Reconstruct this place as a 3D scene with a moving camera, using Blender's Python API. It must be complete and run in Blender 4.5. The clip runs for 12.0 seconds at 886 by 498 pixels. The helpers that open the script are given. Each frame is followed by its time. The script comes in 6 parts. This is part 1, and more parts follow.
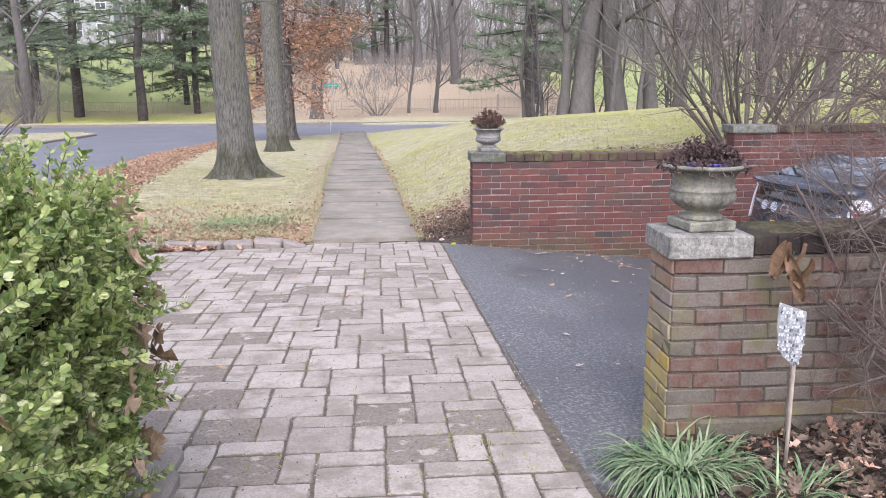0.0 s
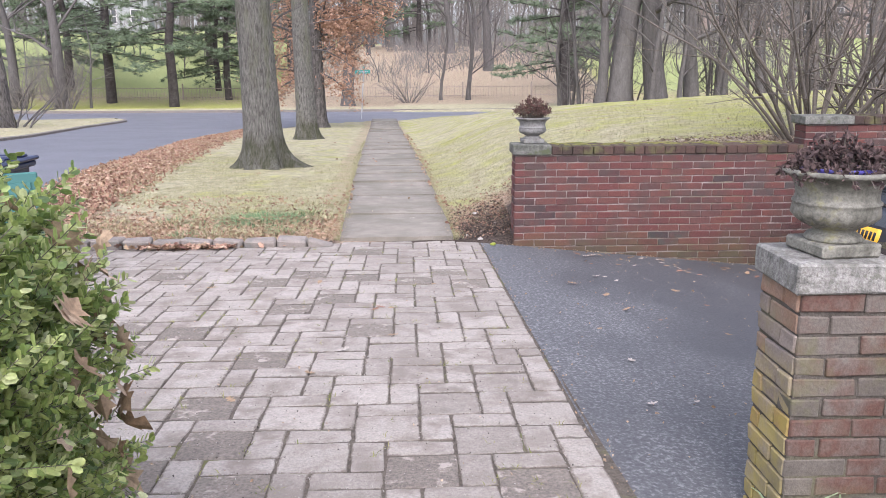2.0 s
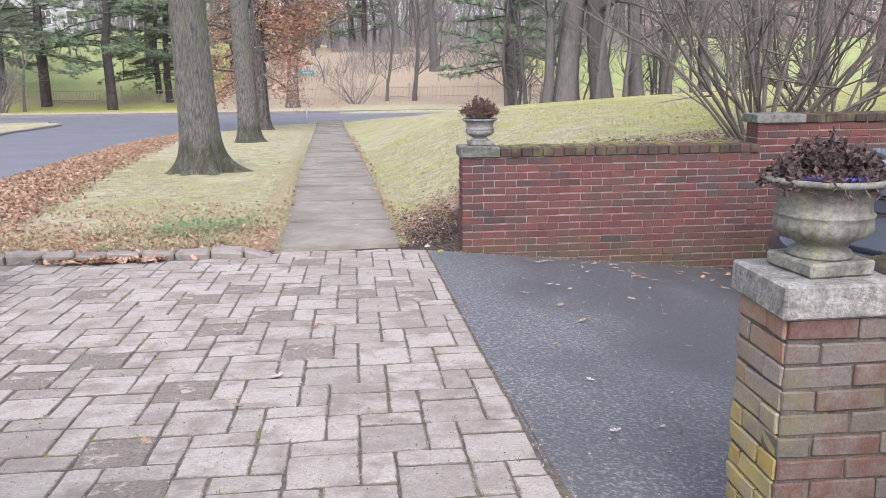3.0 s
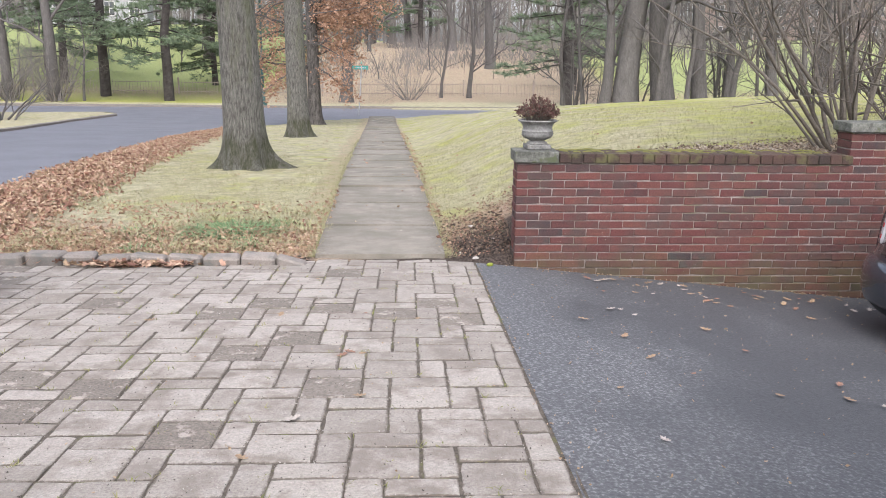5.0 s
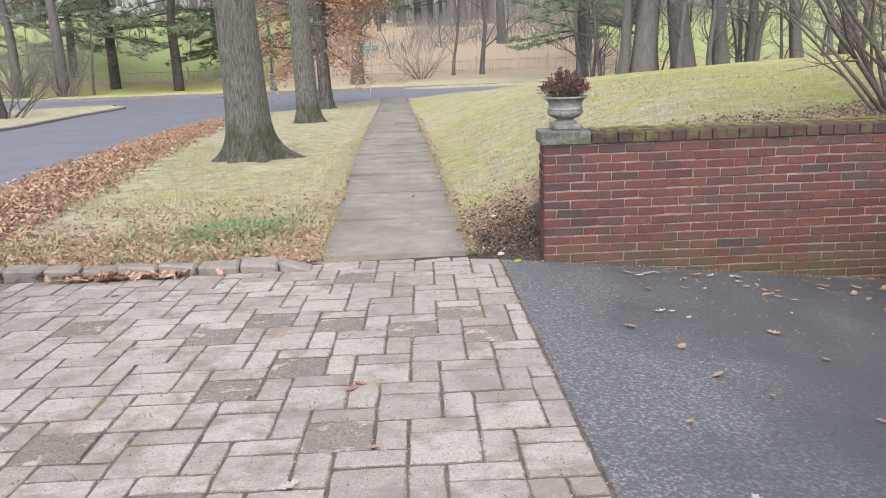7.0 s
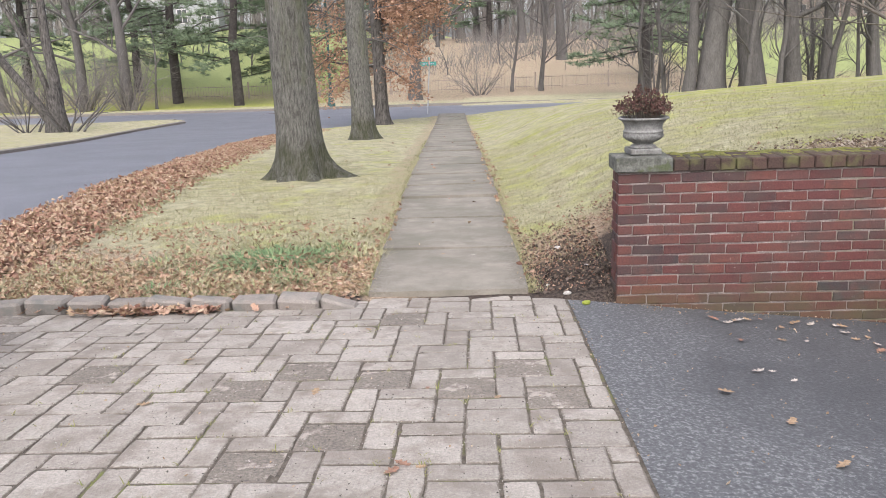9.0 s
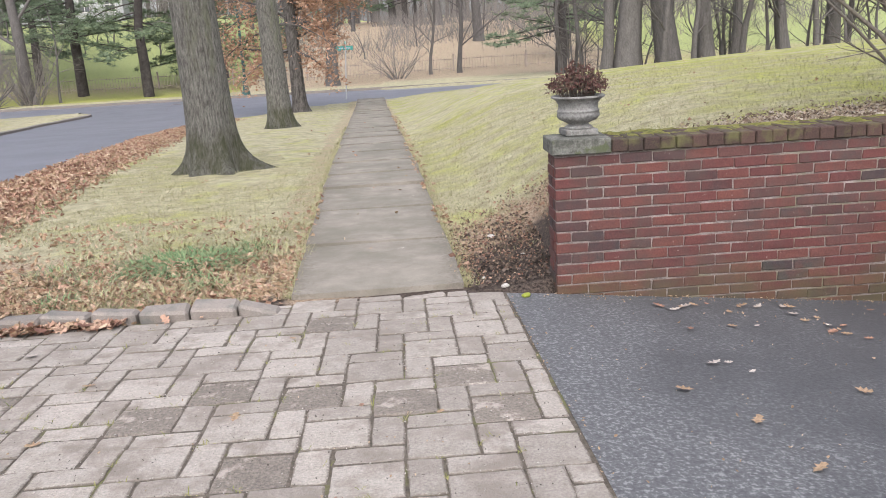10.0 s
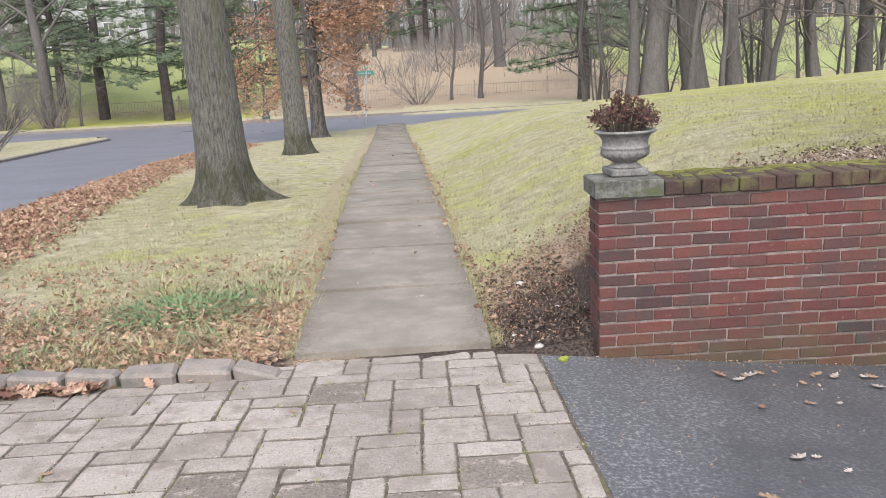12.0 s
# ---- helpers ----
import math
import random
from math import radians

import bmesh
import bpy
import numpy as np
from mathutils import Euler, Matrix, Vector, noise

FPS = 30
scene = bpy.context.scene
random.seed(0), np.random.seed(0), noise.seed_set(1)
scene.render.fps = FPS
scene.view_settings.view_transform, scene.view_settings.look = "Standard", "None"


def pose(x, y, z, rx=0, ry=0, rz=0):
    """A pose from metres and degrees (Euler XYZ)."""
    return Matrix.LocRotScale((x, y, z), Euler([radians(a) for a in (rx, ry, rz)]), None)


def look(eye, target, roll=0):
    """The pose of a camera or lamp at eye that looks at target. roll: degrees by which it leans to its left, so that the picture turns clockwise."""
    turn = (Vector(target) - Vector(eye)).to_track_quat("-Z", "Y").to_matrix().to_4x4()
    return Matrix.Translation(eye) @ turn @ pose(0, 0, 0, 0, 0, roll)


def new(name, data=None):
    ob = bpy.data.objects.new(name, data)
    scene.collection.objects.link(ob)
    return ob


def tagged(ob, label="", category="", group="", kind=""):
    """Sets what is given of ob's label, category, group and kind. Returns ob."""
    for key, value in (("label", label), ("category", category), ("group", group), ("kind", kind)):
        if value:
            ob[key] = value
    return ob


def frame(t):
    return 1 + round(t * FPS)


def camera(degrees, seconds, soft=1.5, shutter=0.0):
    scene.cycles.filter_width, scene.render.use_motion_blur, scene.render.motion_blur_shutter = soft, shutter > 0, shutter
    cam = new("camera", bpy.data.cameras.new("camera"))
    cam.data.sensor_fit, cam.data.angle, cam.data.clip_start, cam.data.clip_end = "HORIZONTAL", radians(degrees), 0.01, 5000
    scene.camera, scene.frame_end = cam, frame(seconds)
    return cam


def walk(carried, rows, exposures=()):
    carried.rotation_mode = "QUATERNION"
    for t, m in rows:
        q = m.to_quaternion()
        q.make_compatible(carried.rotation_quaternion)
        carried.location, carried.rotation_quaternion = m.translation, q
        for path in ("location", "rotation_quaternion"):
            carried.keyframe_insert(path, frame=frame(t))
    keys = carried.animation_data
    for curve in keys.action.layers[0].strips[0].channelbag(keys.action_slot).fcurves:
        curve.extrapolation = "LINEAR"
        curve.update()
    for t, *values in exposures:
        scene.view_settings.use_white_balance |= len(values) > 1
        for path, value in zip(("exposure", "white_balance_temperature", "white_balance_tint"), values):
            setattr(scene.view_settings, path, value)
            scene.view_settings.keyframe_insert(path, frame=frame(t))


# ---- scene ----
cam = camera(56.1, 12.0, 0.25)
METRES, EYE, TILT, LEAN, TURN = 4.4, 1.5, 0.0, 0.0, -4.5
ROWS = [
    (0.0, 0.0, 0.0, 0.0, -0.07, -11.99, 0.32),
    (0.5, -0.021, 0.04, -0.0032, -3.23, -12.56, -0.09),
    (1.0, -0.0222, 0.079, -0.004, -1.71, -12.28, 0.04),
    (1.5, -0.0104, 0.1257, -0.0037, 3.11, -12.06, -0.68),
    (2.0, -0.019, 0.1652, -0.0066, 2.06, -12.84, 0.21),
    (2.5, -0.0262, 0.2048, -0.0061, -3.05, -12.74, 1.3),
    (3.0, -0.0128, 0.2508, -0.0107, -1.54, -12.81, 0.45),
    (3.5, -0.0079, 0.2849, -0.0102, 2.53, -11.82, -0.8),
    (5.5, -0.0121, 0.4465, -0.0185, 1.73, -13.49, -0.33),
    (6.0, -0.0224, 0.485, -0.0183, -2.47, -13.96, -0.28),
    (6.5, -0.0153, 0.5298, -0.0222, 0.39, -14.58, 1.22),
    (8.5, -0.0296, 0.6915, -0.0248, 6.1, -13.51, 1.8),
    (9.0, -0.0342, 0.7252, -0.0279, 6.84, -13.28, 1.9),
    (9.5, -0.0509, 0.7676, -0.0312, 2.23, -13.62, 2.12),
    (10.0, -0.0483, 0.8165, -0.0351, 1.23, -14.6, 3.19),
    (10.5, -0.0446, 0.856, -0.034, 4.77, -13.86, 1.51),
    (11.0, -0.0613, 0.8902, -0.0342, 3.83, -13.47, 1.55),
    (11.5, -0.0702, 0.9256, -0.0334, 0.98, -13.34, 2.79),
    (12.0, -0.06, 0.9706, -0.0353, 2.63, -12.87, 2.94),
]
walk(cam, [(t, pose(0, 0, EYE, TILT, LEAN, TURN) @ pose(METRES * x, METRES * y, METRES * z, 90 + pitch, roll, yaw)) for t, x, y, z, yaw, pitch, roll in ROWS],
     [(0.0, 1.50, 5950, 20), (3.5, 1.45, 5980, 18), (5.5, 1.39, 6180, 14), (12.0, 1.32, 6250, 14)])

# ---- light ----
SUN_EL, SUN_ROT = 0.85, 3.2
world = bpy.data.worlds.new("overcast_sky")
scene.world = world
world.use_nodes = True
wn = world.node_tree
sky = wn.nodes.new("ShaderNodeTexSky")
sky.sky_type = "NISHITA"
sky.sun_disc = False
sky.sun_elevation, sky.sun_rotation = SUN_EL, SUN_ROT
sky.air_density, sky.dust_density, sky.ozone_density = 1.0, 4.0, 1.0
pale = wn.nodes.new("ShaderNodeHueSaturation")
pale.inputs["Saturation"].default_value = 0.42
wn.links.new(sky.outputs[0], pale.inputs["Color"])
wn.links.new(pale.outputs[0], wn.nodes["Background"].inputs[0])
wn.nodes["Background"].inputs[1].default_value = 0.15

sun = new("sun", bpy.data.lights.new("sun", "SUN"))
sun.data.energy, sun.data.angle, sun.data.color = 0.5, radians(80), (1.0, 0.97, 0.93)
sun.matrix_world = look((0, 0, 30), (0 - math.sin(SUN_ROT) * 20, 0 - math.cos(SUN_ROT) * 20, 30 - math.tan(SUN_EL) * 20))


# ---- small tools ----
def smooth(a, b, x):
    t = min(1.0, max(0.0, (x - a) / (b - a)))
    return t * t * (3 - 2 * t)


def mat(name, colours, scale=8.0, fine=60.0, rough=0.85, bump=0.3, spread=0.0, island=0.0, stain=None, stain_scale=1.2,
        stain_at=(0.5, 0.65), metal=0.0, spec=0.3, local=False, stretch=(1, 1, 1), bump_dist=0.01, fine_amount=0.5, lichen=None, bloom=None, dirt=None):
    """A rough natural surface: two noises for colour, one stain, fine relief."""
    m = bpy.data.materials.new(name)
    m.use_nodes = True
    nt = m.node_tree
    bsdf = nt.nodes["Principled BSDF"]
    bsdf.inputs["Roughness"].default_value = rough
    bsdf.inputs["Metallic"].default_value = metal
    bsdf.inputs["Specular IOR Level"].default_value = spec
    if local:
        src = nt.nodes.new("ShaderNodeTexCoord").outputs["Object"]
    else:
        src = nt.nodes.new("ShaderNodeNewGeometry").outputs["Position"]
    mp = nt.nodes.new("ShaderNodeMapping")
    mp.inputs["Scale"].default_value = stretch
    nt.links.new(src, mp.inputs[0])
    vec = mp.outputs[0]

    def noise_node(s, detail, rgh=0.6):
        n = nt.nodes.new("ShaderNodeTexNoise")
        n.inputs["Scale"].default_value, n.inputs["Detail"].default_value, n.inputs["Roughness"].default_value = s, detail, rgh
        nt.links.new(vec, n.inputs["Vector"])
        return n.outputs["Fac"]

    def ramp(fac, stops):
        r = nt.nodes.new("ShaderNodeValToRGB")
        el = r.color_ramp.elements
        while len(el) < len(stops):
            el.new(0.5)
        for e, (pos, c) in zip(el, stops):
            e.position, e.color = pos, (*c, 1)
        nt.links.new(fac, r.inputs[0])
        return r.outputs[0]

    def mix(a, b, fac, kind="MIX"):
        x = nt.nodes.new("ShaderNodeMix")
        x.data_type, x.blend_type = "RGBA", kind
        for sock, val in ((x.inputs["Factor"], fac), (x.inputs["A"], a), (x.inputs["B"], b)):
            if hasattr(val, "is_linked"):
                nt.links.new(val, sock)
            elif isinstance(val, tuple):
                sock.default_value = (*val, 1)
            else:
                sock.default_value = val
        return x.outputs["Result"]

    n1, n2 = noise_node(scale, 4), noise_node(fine, 3, 0.7)
    k = len(colours)
    pick = n1
    if spread or island:
        if spread:
            rnd = nt.nodes.new("ShaderNodeObjectInfo").outputs["Random"]
        else:
            rnd = nt.nodes.new("ShaderNodeNewGeometry").outputs["Random Per Island"]
        amount = spread or island
        mm = nt.nodes.new("ShaderNodeMix")
        mm.inputs["Factor"].default_value = amount
        nt.links.new(n1, mm.inputs["A"])
        nt.links.new(rnd, mm.inputs["B"])
        pick = mm.outputs["Result"]
    lo, hi = (0.08, 0.92) if (spread or island) else (0.32, 0.68)
    col = ramp(pick, [(lo + (hi - lo) * i / max(1, k - 1), c) for i, c in enumerate(colours)])
    grain = ramp(n2, [(0.3, (1 - fine_amount,) * 3), (0.7, (1 + 0,) * 3)])
    col = mix(col, grain, 1.0, "MULTIPLY")
    if stain:
        sn = noise_node(stain_scale, 5, 0.65)
        f = ramp(sn, [(stain_at[0], (0, 0, 0)), (stain_at[1], (1, 1, 1))])
        col = mix(col, stain, f)
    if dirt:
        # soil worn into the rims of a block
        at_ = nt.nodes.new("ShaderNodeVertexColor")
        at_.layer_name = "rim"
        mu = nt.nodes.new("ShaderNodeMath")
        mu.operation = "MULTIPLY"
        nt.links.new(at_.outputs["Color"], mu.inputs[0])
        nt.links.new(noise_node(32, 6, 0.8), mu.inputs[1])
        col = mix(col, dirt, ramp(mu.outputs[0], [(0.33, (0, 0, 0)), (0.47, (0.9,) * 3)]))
    if bloom:
        # salts and mortar smears
        col = mix(col, bloom, ramp(noise_node(23, 6, 0.75), [(0.64, (0, 0, 0)), (0.74, (0.8,) * 3)]))
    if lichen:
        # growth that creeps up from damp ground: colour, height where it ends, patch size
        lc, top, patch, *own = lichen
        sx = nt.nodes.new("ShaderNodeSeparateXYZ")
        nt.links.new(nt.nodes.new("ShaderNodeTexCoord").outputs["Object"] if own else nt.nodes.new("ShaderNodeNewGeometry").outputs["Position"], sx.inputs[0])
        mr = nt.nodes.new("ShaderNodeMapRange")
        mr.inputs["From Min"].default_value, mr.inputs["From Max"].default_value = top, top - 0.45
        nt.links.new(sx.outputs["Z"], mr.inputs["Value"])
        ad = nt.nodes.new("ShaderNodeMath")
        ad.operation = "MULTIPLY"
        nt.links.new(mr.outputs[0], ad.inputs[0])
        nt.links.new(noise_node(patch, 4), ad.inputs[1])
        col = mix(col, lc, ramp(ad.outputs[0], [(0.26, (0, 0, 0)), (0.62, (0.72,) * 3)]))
    nt.links.new(col, bsdf.inputs["Base Color"])
    if bump:
        add = nt.nodes.new("ShaderNodeMath")
        add.operation = "ADD"
        nt.links.new(n1, add.inputs[0])
        nt.links.new(n2, add.inputs[1])
        bn = nt.nodes.new("ShaderNodeBump")
        bn.inputs["Strength"].default_value, bn.inputs["Distance"].default_value = bump, bump_dist
        nt.links.new(add.outputs[0], bn.inputs["Height"])
        nt.links.new(bn.outputs[0], bsdf.inputs["Normal"])
    return m


def mesh_of(bm, name="mesh", smooth_faces=False):
    me = bpy.data.meshes.new(name)
    bm.normal_update()
    bm.to_mesh(me)
    bm.free()
    if smooth_faces:
        for f in me.polygons:
            f.use_smooth = True
    return me


def part(name, bm, material, parent=None, label="", shade=False):
    me = bm if isinstance(bm, bpy.types.Mesh) else mesh_of(bm, name, shade)
    if material and not me.materials:
        me.materials.append(material)
    ob = new(name, me)
    if parent:
        ob.parent = parent
    if label:
        ob["label"] = label
    return ob


def thing(name, at, label, category, group="", kind="", turn=0.0):
    ob = new(name)
    ob.matrix_basis = pose(*at, 0, 0, turn)
    ob.empty_display_size = 0.1
    return tagged(ob, label, category, group, kind)


def raw(name, verts, faces, material, shade=False):
    me = bpy.data.meshes.new(name)
    me.from_pydata(verts, [], faces)
    if material:
        me.materials.append(material)
    if shade:
        me.polygons.foreach_set("use_smooth", [True] * len(me.polygons))
    me.update()
    return me


def add_box(bm, x0, x1, y0, y1, z0, z1, bevel=0.0, jit=0.0, m=None):
    r = bmesh.ops.create_cube(bm, size=1.0)
    vs = r["verts"]
    for v in vs:
        v.co = Vector((x0 + (v.co.x + 0.5) * (x1 - x0), y0 + (v.co.y + 0.5) * (y1 - y0), z0 + (v.co.z + 0.5) * (z1 - z0)))
        if jit:
            v.co += Vector([random.uniform(-jit, jit) for _ in range(3)])
    if bevel:
        es = list({e for v in vs for e in v.link_edges})
        res = bmesh.ops.bevel(bm, geom=es, offset=bevel, segments=1, affect="EDGES", profile=0.5)
        vs = list({v for f in res["faces"] for v in f.verts} | {v for v in vs if v.is_valid})
    if m:
        bmesh.ops.transform(bm, matrix=m, verts=[v for v in vs if v.is_valid])
    return vs


def box_bm(x0, x1, y0, y1, z0, z1, bevel=0.0, jit=0.0):
    bm = bmesh.new()
    add_box(bm, x0, x1, y0, y1, z0, z1, bevel, jit)
    return bm


def lathe(profile, seg=32, squash=None, bm=None):
    """profile: (r, z) from the bottom up. squash(angle, r, z) -> r."""
    bm = bm or bmesh.new()
    rings = []
    for r, z in profile:
        ring = []
        for i in range(seg):
            a = 2 * math.pi * i / seg
            rr = squash(a, r, z) if squash else r
            ring.append(bm.verts.new((rr * math.cos(a), rr * math.sin(a), z)))
        rings.append(ring)
    for a, b in zip(rings, rings[1:]):
        for i in range(seg):
            bm.faces.new((a[i], a[(i + 1) % seg], b[(i + 1) % seg], b[i]))
    bm.faces.new(list(reversed(rings[0])))
    bm.faces.new(rings[-1])
    return bm


class Soup:
    """Fast gathering of triangles and quads for one mesh."""

    def __init__(self):
        self.v, self.f = [], []

    def quad(self, a, b, c, d):
        n = len(self.v)
        self.v += [tuple(a), tuple(b), tuple(c), tuple(d)]
        self.f.append((n, n + 1, n + 2, n + 3))

    def tri(self, a, b, c):
        n = len(self.v)
        self.v += [tuple(a), tuple(b), tuple(c)]
        self.f.append((n, n + 1, n + 2))

    def tube(self, pts, radii, seg=5, cap=False):
        n0 = len(self.v)
        k = len(pts)
        for i, (p, r) in enumerate(zip(pts, radii)):
            d = (pts[min(i + 1, k - 1)] - pts[max(i - 1, 0)])
            d = d.normalized() if d.length > 1e-9 else Vector((0, 0, 1))
            u = d.orthogonal().normalized() if abs(d.z) > 0.95 else d.cross(Vector((0, 0, 1))).normalized()
            w = d.cross(u)
            for j in range(seg):
                a = 2 * math.pi * j / seg
                self.v.append(tuple(p + (u * math.cos(a) + w * math.sin(a)) * r))
        for i in range(k - 1):
            for j in range(seg):
                a, b = n0 + i * seg + j, n0 + i * seg + (j + 1) % seg
                self.f.append((a, b, b + seg, a + seg))
        if cap:
            self.f.append(tuple(n0 + (k - 1) * seg + j for j in range(seg)))

    def mesh(self, name, material, shade=False):
        return raw(name, self.v, self.f, material, shade)


# ---- lie of the land ----
PROFILE_Y = (-60, -10, 8.7, 14, 21, 34, 60, 75, 95, 115, 150, 400)
PROFILE_Z = (0.9, 0.599, -0.265, -0.29, -0.55, -1.1, -1.5, -0.4, 1.9, 3.0, 3.6, 8.0)
RISE_X = (0.45, 0.8, 1.2, 1.6, 2.2, 3.0, 4.5, 8.0, 15.0, 40.0)
RISE_Z = (0.0, 0.07, 0.22, 0.40, 0.60, 0.78, 0.93, 1.15, 1.45, 1.9)
DRIVE_X, DRIVE_Y0, WALL_Y = 0.67, 3.4, 8.55
UNIT, PAV_O = 0.1385, (-0.405, 5.385)


def along(y):
    return float(np.interp(y, PROFILE_Y, PROFILE_Z))


def drive_edge(y):
    return float(np.interp(y, (2.7, 4.0, 6.0, 8.6), (0.76, 0.715, 0.69, 0.665)))


def walk_x(y):
    """The left edge of the concrete path, which drifts west as it goes."""
    return -0.70 - 0.031 * (y - 8.7)


def drive(x, y):
    """Height of the black drive, which falls away from the pavers."""
    return along(y) - 0.095 * min(max(0.0, x - DRIVE_X), 4.5)


def road_edge(y):
    return float(np.interp(y, (-30, 8, 12.5, 16, 24, 30, 36, 39), (-5.2, -5.0, -4.95, -5.3, -5.9, -5.7, -4.2, -1.0)))


def land(x, y):
    z = along(y)
    if y > (8.70 if x > 0.97 else 8.62):
        xs = x - (walk_x(y) + 0.70)
        r = float(np.interp(xs, RISE_X, RISE_Z))
        near = 0.86 * smooth(1.0, 1.5, x)
        w = smooth(11.5, 8.8, y)
        r = r * (1 - w) + max(near, r * 0.35) * w
        r *= 1 - smooth(20, 46, y) * 0.95
        z += r
        if x < road_edge(y) + 0.15 and y < 60:
            z -= 0.10
        if y > 38.6 and y < 47.5:
            z = along(y) - 0.10
        if y >= 47.5:
            z += 0.05 * smooth(47.5, 50, y)
        z += 2.2 * smooth(58, 95, y) * smooth(-8, -25, x)
        z += 1.0 * smooth(58, 95, y) * smooth(10, 30, x)
    elif x > DRIVE_X and y > DRIVE_Y0 - 0.1:
        z = drive(x, y) - 0.06
    elif x > DRIVE_X + 0.02 and x < 1.19 and y > 2.7:
        z = drive(x, y) - 0.05
    elif x > DRIVE_X + 0.12:
        z = along(y) - 0.02 + 0.10 * smooth(0.9, 2.2, x)
        if y > 2.9:
            z = max(z, along(y) - 0.02)
    elif x < -0.95 and y < 3.2:
        z += 0.02
    else:
        z -= 0.06
        if x < -5.0:
            z -= 0.08
    return z


# ---- materials ----
MAT_BRICK = mat("red_brick", [(0.050, 0.047, 0.047), (0.097, 0.040, 0.036), (0.130, 0.048, 0.042), (0.105, 0.041, 0.038), (0.148, 0.057, 0.045), (0.115, 0.054, 0.047), (0.140, 0.052, 0.042), (0.066, 0.058, 0.054)],
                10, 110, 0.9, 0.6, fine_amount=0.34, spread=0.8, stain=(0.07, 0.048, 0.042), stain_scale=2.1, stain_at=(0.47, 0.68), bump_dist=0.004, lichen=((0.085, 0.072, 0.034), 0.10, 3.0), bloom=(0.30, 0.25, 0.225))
# front of the near pier and wall: its shade is put into the darker tones
MAT_BRICK_OLD = mat("weathered_brick_shaded", [(0.075, 0.066, 0.055), (0.125, 0.108, 0.09), (0.165, 0.142, 0.12), (0.125, 0.066, 0.05), (0.185, 0.16, 0.13), (0.14, 0.078, 0.058)],
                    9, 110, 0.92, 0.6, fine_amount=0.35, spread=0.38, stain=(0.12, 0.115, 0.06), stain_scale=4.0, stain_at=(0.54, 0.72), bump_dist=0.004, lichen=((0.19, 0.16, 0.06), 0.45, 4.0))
# left face of the pier: sky light painted as a paler base, under yellow lichen
MAT_BRICK_SIDE = mat("lichened_brick_lit_side", [(0.20, 0.155, 0.13), (0.27, 0.225, 0.19), (0.30, 0.255, 0.215), (0.28, 0.15, 0.085), (0.30, 0.255, 0.21)],
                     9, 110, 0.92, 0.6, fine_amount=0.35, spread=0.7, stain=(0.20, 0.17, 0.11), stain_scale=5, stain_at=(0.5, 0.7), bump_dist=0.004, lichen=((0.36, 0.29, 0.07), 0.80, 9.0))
MAT_MORTAR = mat("mortar", [(0.17, 0.142, 0.126), (0.36, 0.31, 0.28)], 9, 90, 0.95, 0.5, stain=(0.16, 0.15, 0.10), stain_scale=2.5)
MAT_CAPSTONE = mat("mossy_cast_stone", [(0.09, 0.09, 0.075), (0.155, 0.155, 0.132), (0.23, 0.227, 0.197)], 14, 70, 0.95, 0.8, stain=(0.075, 0.085, 0.045),
                   stain_scale=9, stain_at=(0.56, 0.66), bump_dist=0.006)
MAT_CAP_PALE = mat("pitted_pale_stone", [(0.18, 0.173, 0.152), (0.29, 0.28, 0.25), (0.38, 0.367, 0.33)], 14, 75, 0.95, 1.0, stain=(0.16, 0.155, 0.13),
                   stain_scale=26, stain_at=(0.55, 0.63), bump_dist=0.008, fine_amount=0.55)
MAT_URN_CLEAN = mat("grey_urn_stone", [(0.17, 0.165, 0.15), (0.25, 0.245, 0.225), (0.32, 0.31, 0.29)], 14, 90, 0.9, 0.5, stain=(0.11, 0.10, 0.085), stain_scale=8, stain_at=(0.55, 0.7))
MAT_URN = mat("weathered_urn_stone", [(0.13, 0.126, 0.10), (0.215, 0.207, 0.17), (0.29, 0.278, 0.23)], 14, 80, 0.9, 0.45, stain=(0.20, 0.19, 0.06),
              stain_scale=7, stain_at=(0.57, 0.72), bump_dist=0.004)
MAT_PAVER = mat("paver", [(0.19, 0.166, 0.14), (0.295, 0.262, 0.225), (0.36, 0.323, 0.28), (0.42, 0.378, 0.33), (0.315, 0.281, 0.243)], 11, 85, 0.9, 0.8, fine_amount=0.36,
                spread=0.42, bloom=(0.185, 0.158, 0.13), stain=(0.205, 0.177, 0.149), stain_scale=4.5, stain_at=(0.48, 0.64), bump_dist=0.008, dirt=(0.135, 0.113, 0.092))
MAT_PAVER_DARK = mat("worn_paver", [(0.175, 0.15, 0.124), (0.235, 0.203, 0.17), (0.30, 0.262, 0.22)], 11, 70, 0.95, 1.0, fine_amount=0.5, spread=0.2, stain=(0.34, 0.30, 0.255), stain_scale=9, stain_at=(0.56, 0.64), bump_dist=0.009)
MAT_SOIL = mat("joint_soil", [(0.085, 0.071, 0.056), (0.17, 0.145, 0.112)], 25, 120, 0.97, 0.6, stain=(0.13, 0.14, 0.04), stain_scale=3.0, stain_at=(0.56, 0.7))
MAT_ROAD = mat("road_asphalt", [(0.135, 0.135, 0.15), (0.175, 0.175, 0.195)], 0.8, 120, 0.6, 0.2, spec=0.5)
MAT_CONCRETE = mat("path_concrete", [(0.198, 0.177, 0.143), (0.231, 0.208, 0.170), (0.272, 0.246, 0.203)], 4.5, 100, 0.92, 0.35, fine_amount=0.22, stain=(0.15, 0.137, 0.108),
                   stain_scale=1.3, stain_at=(0.46, 0.62), bump_dist=0.004, dirt=(0.135, 0.118, 0.095))
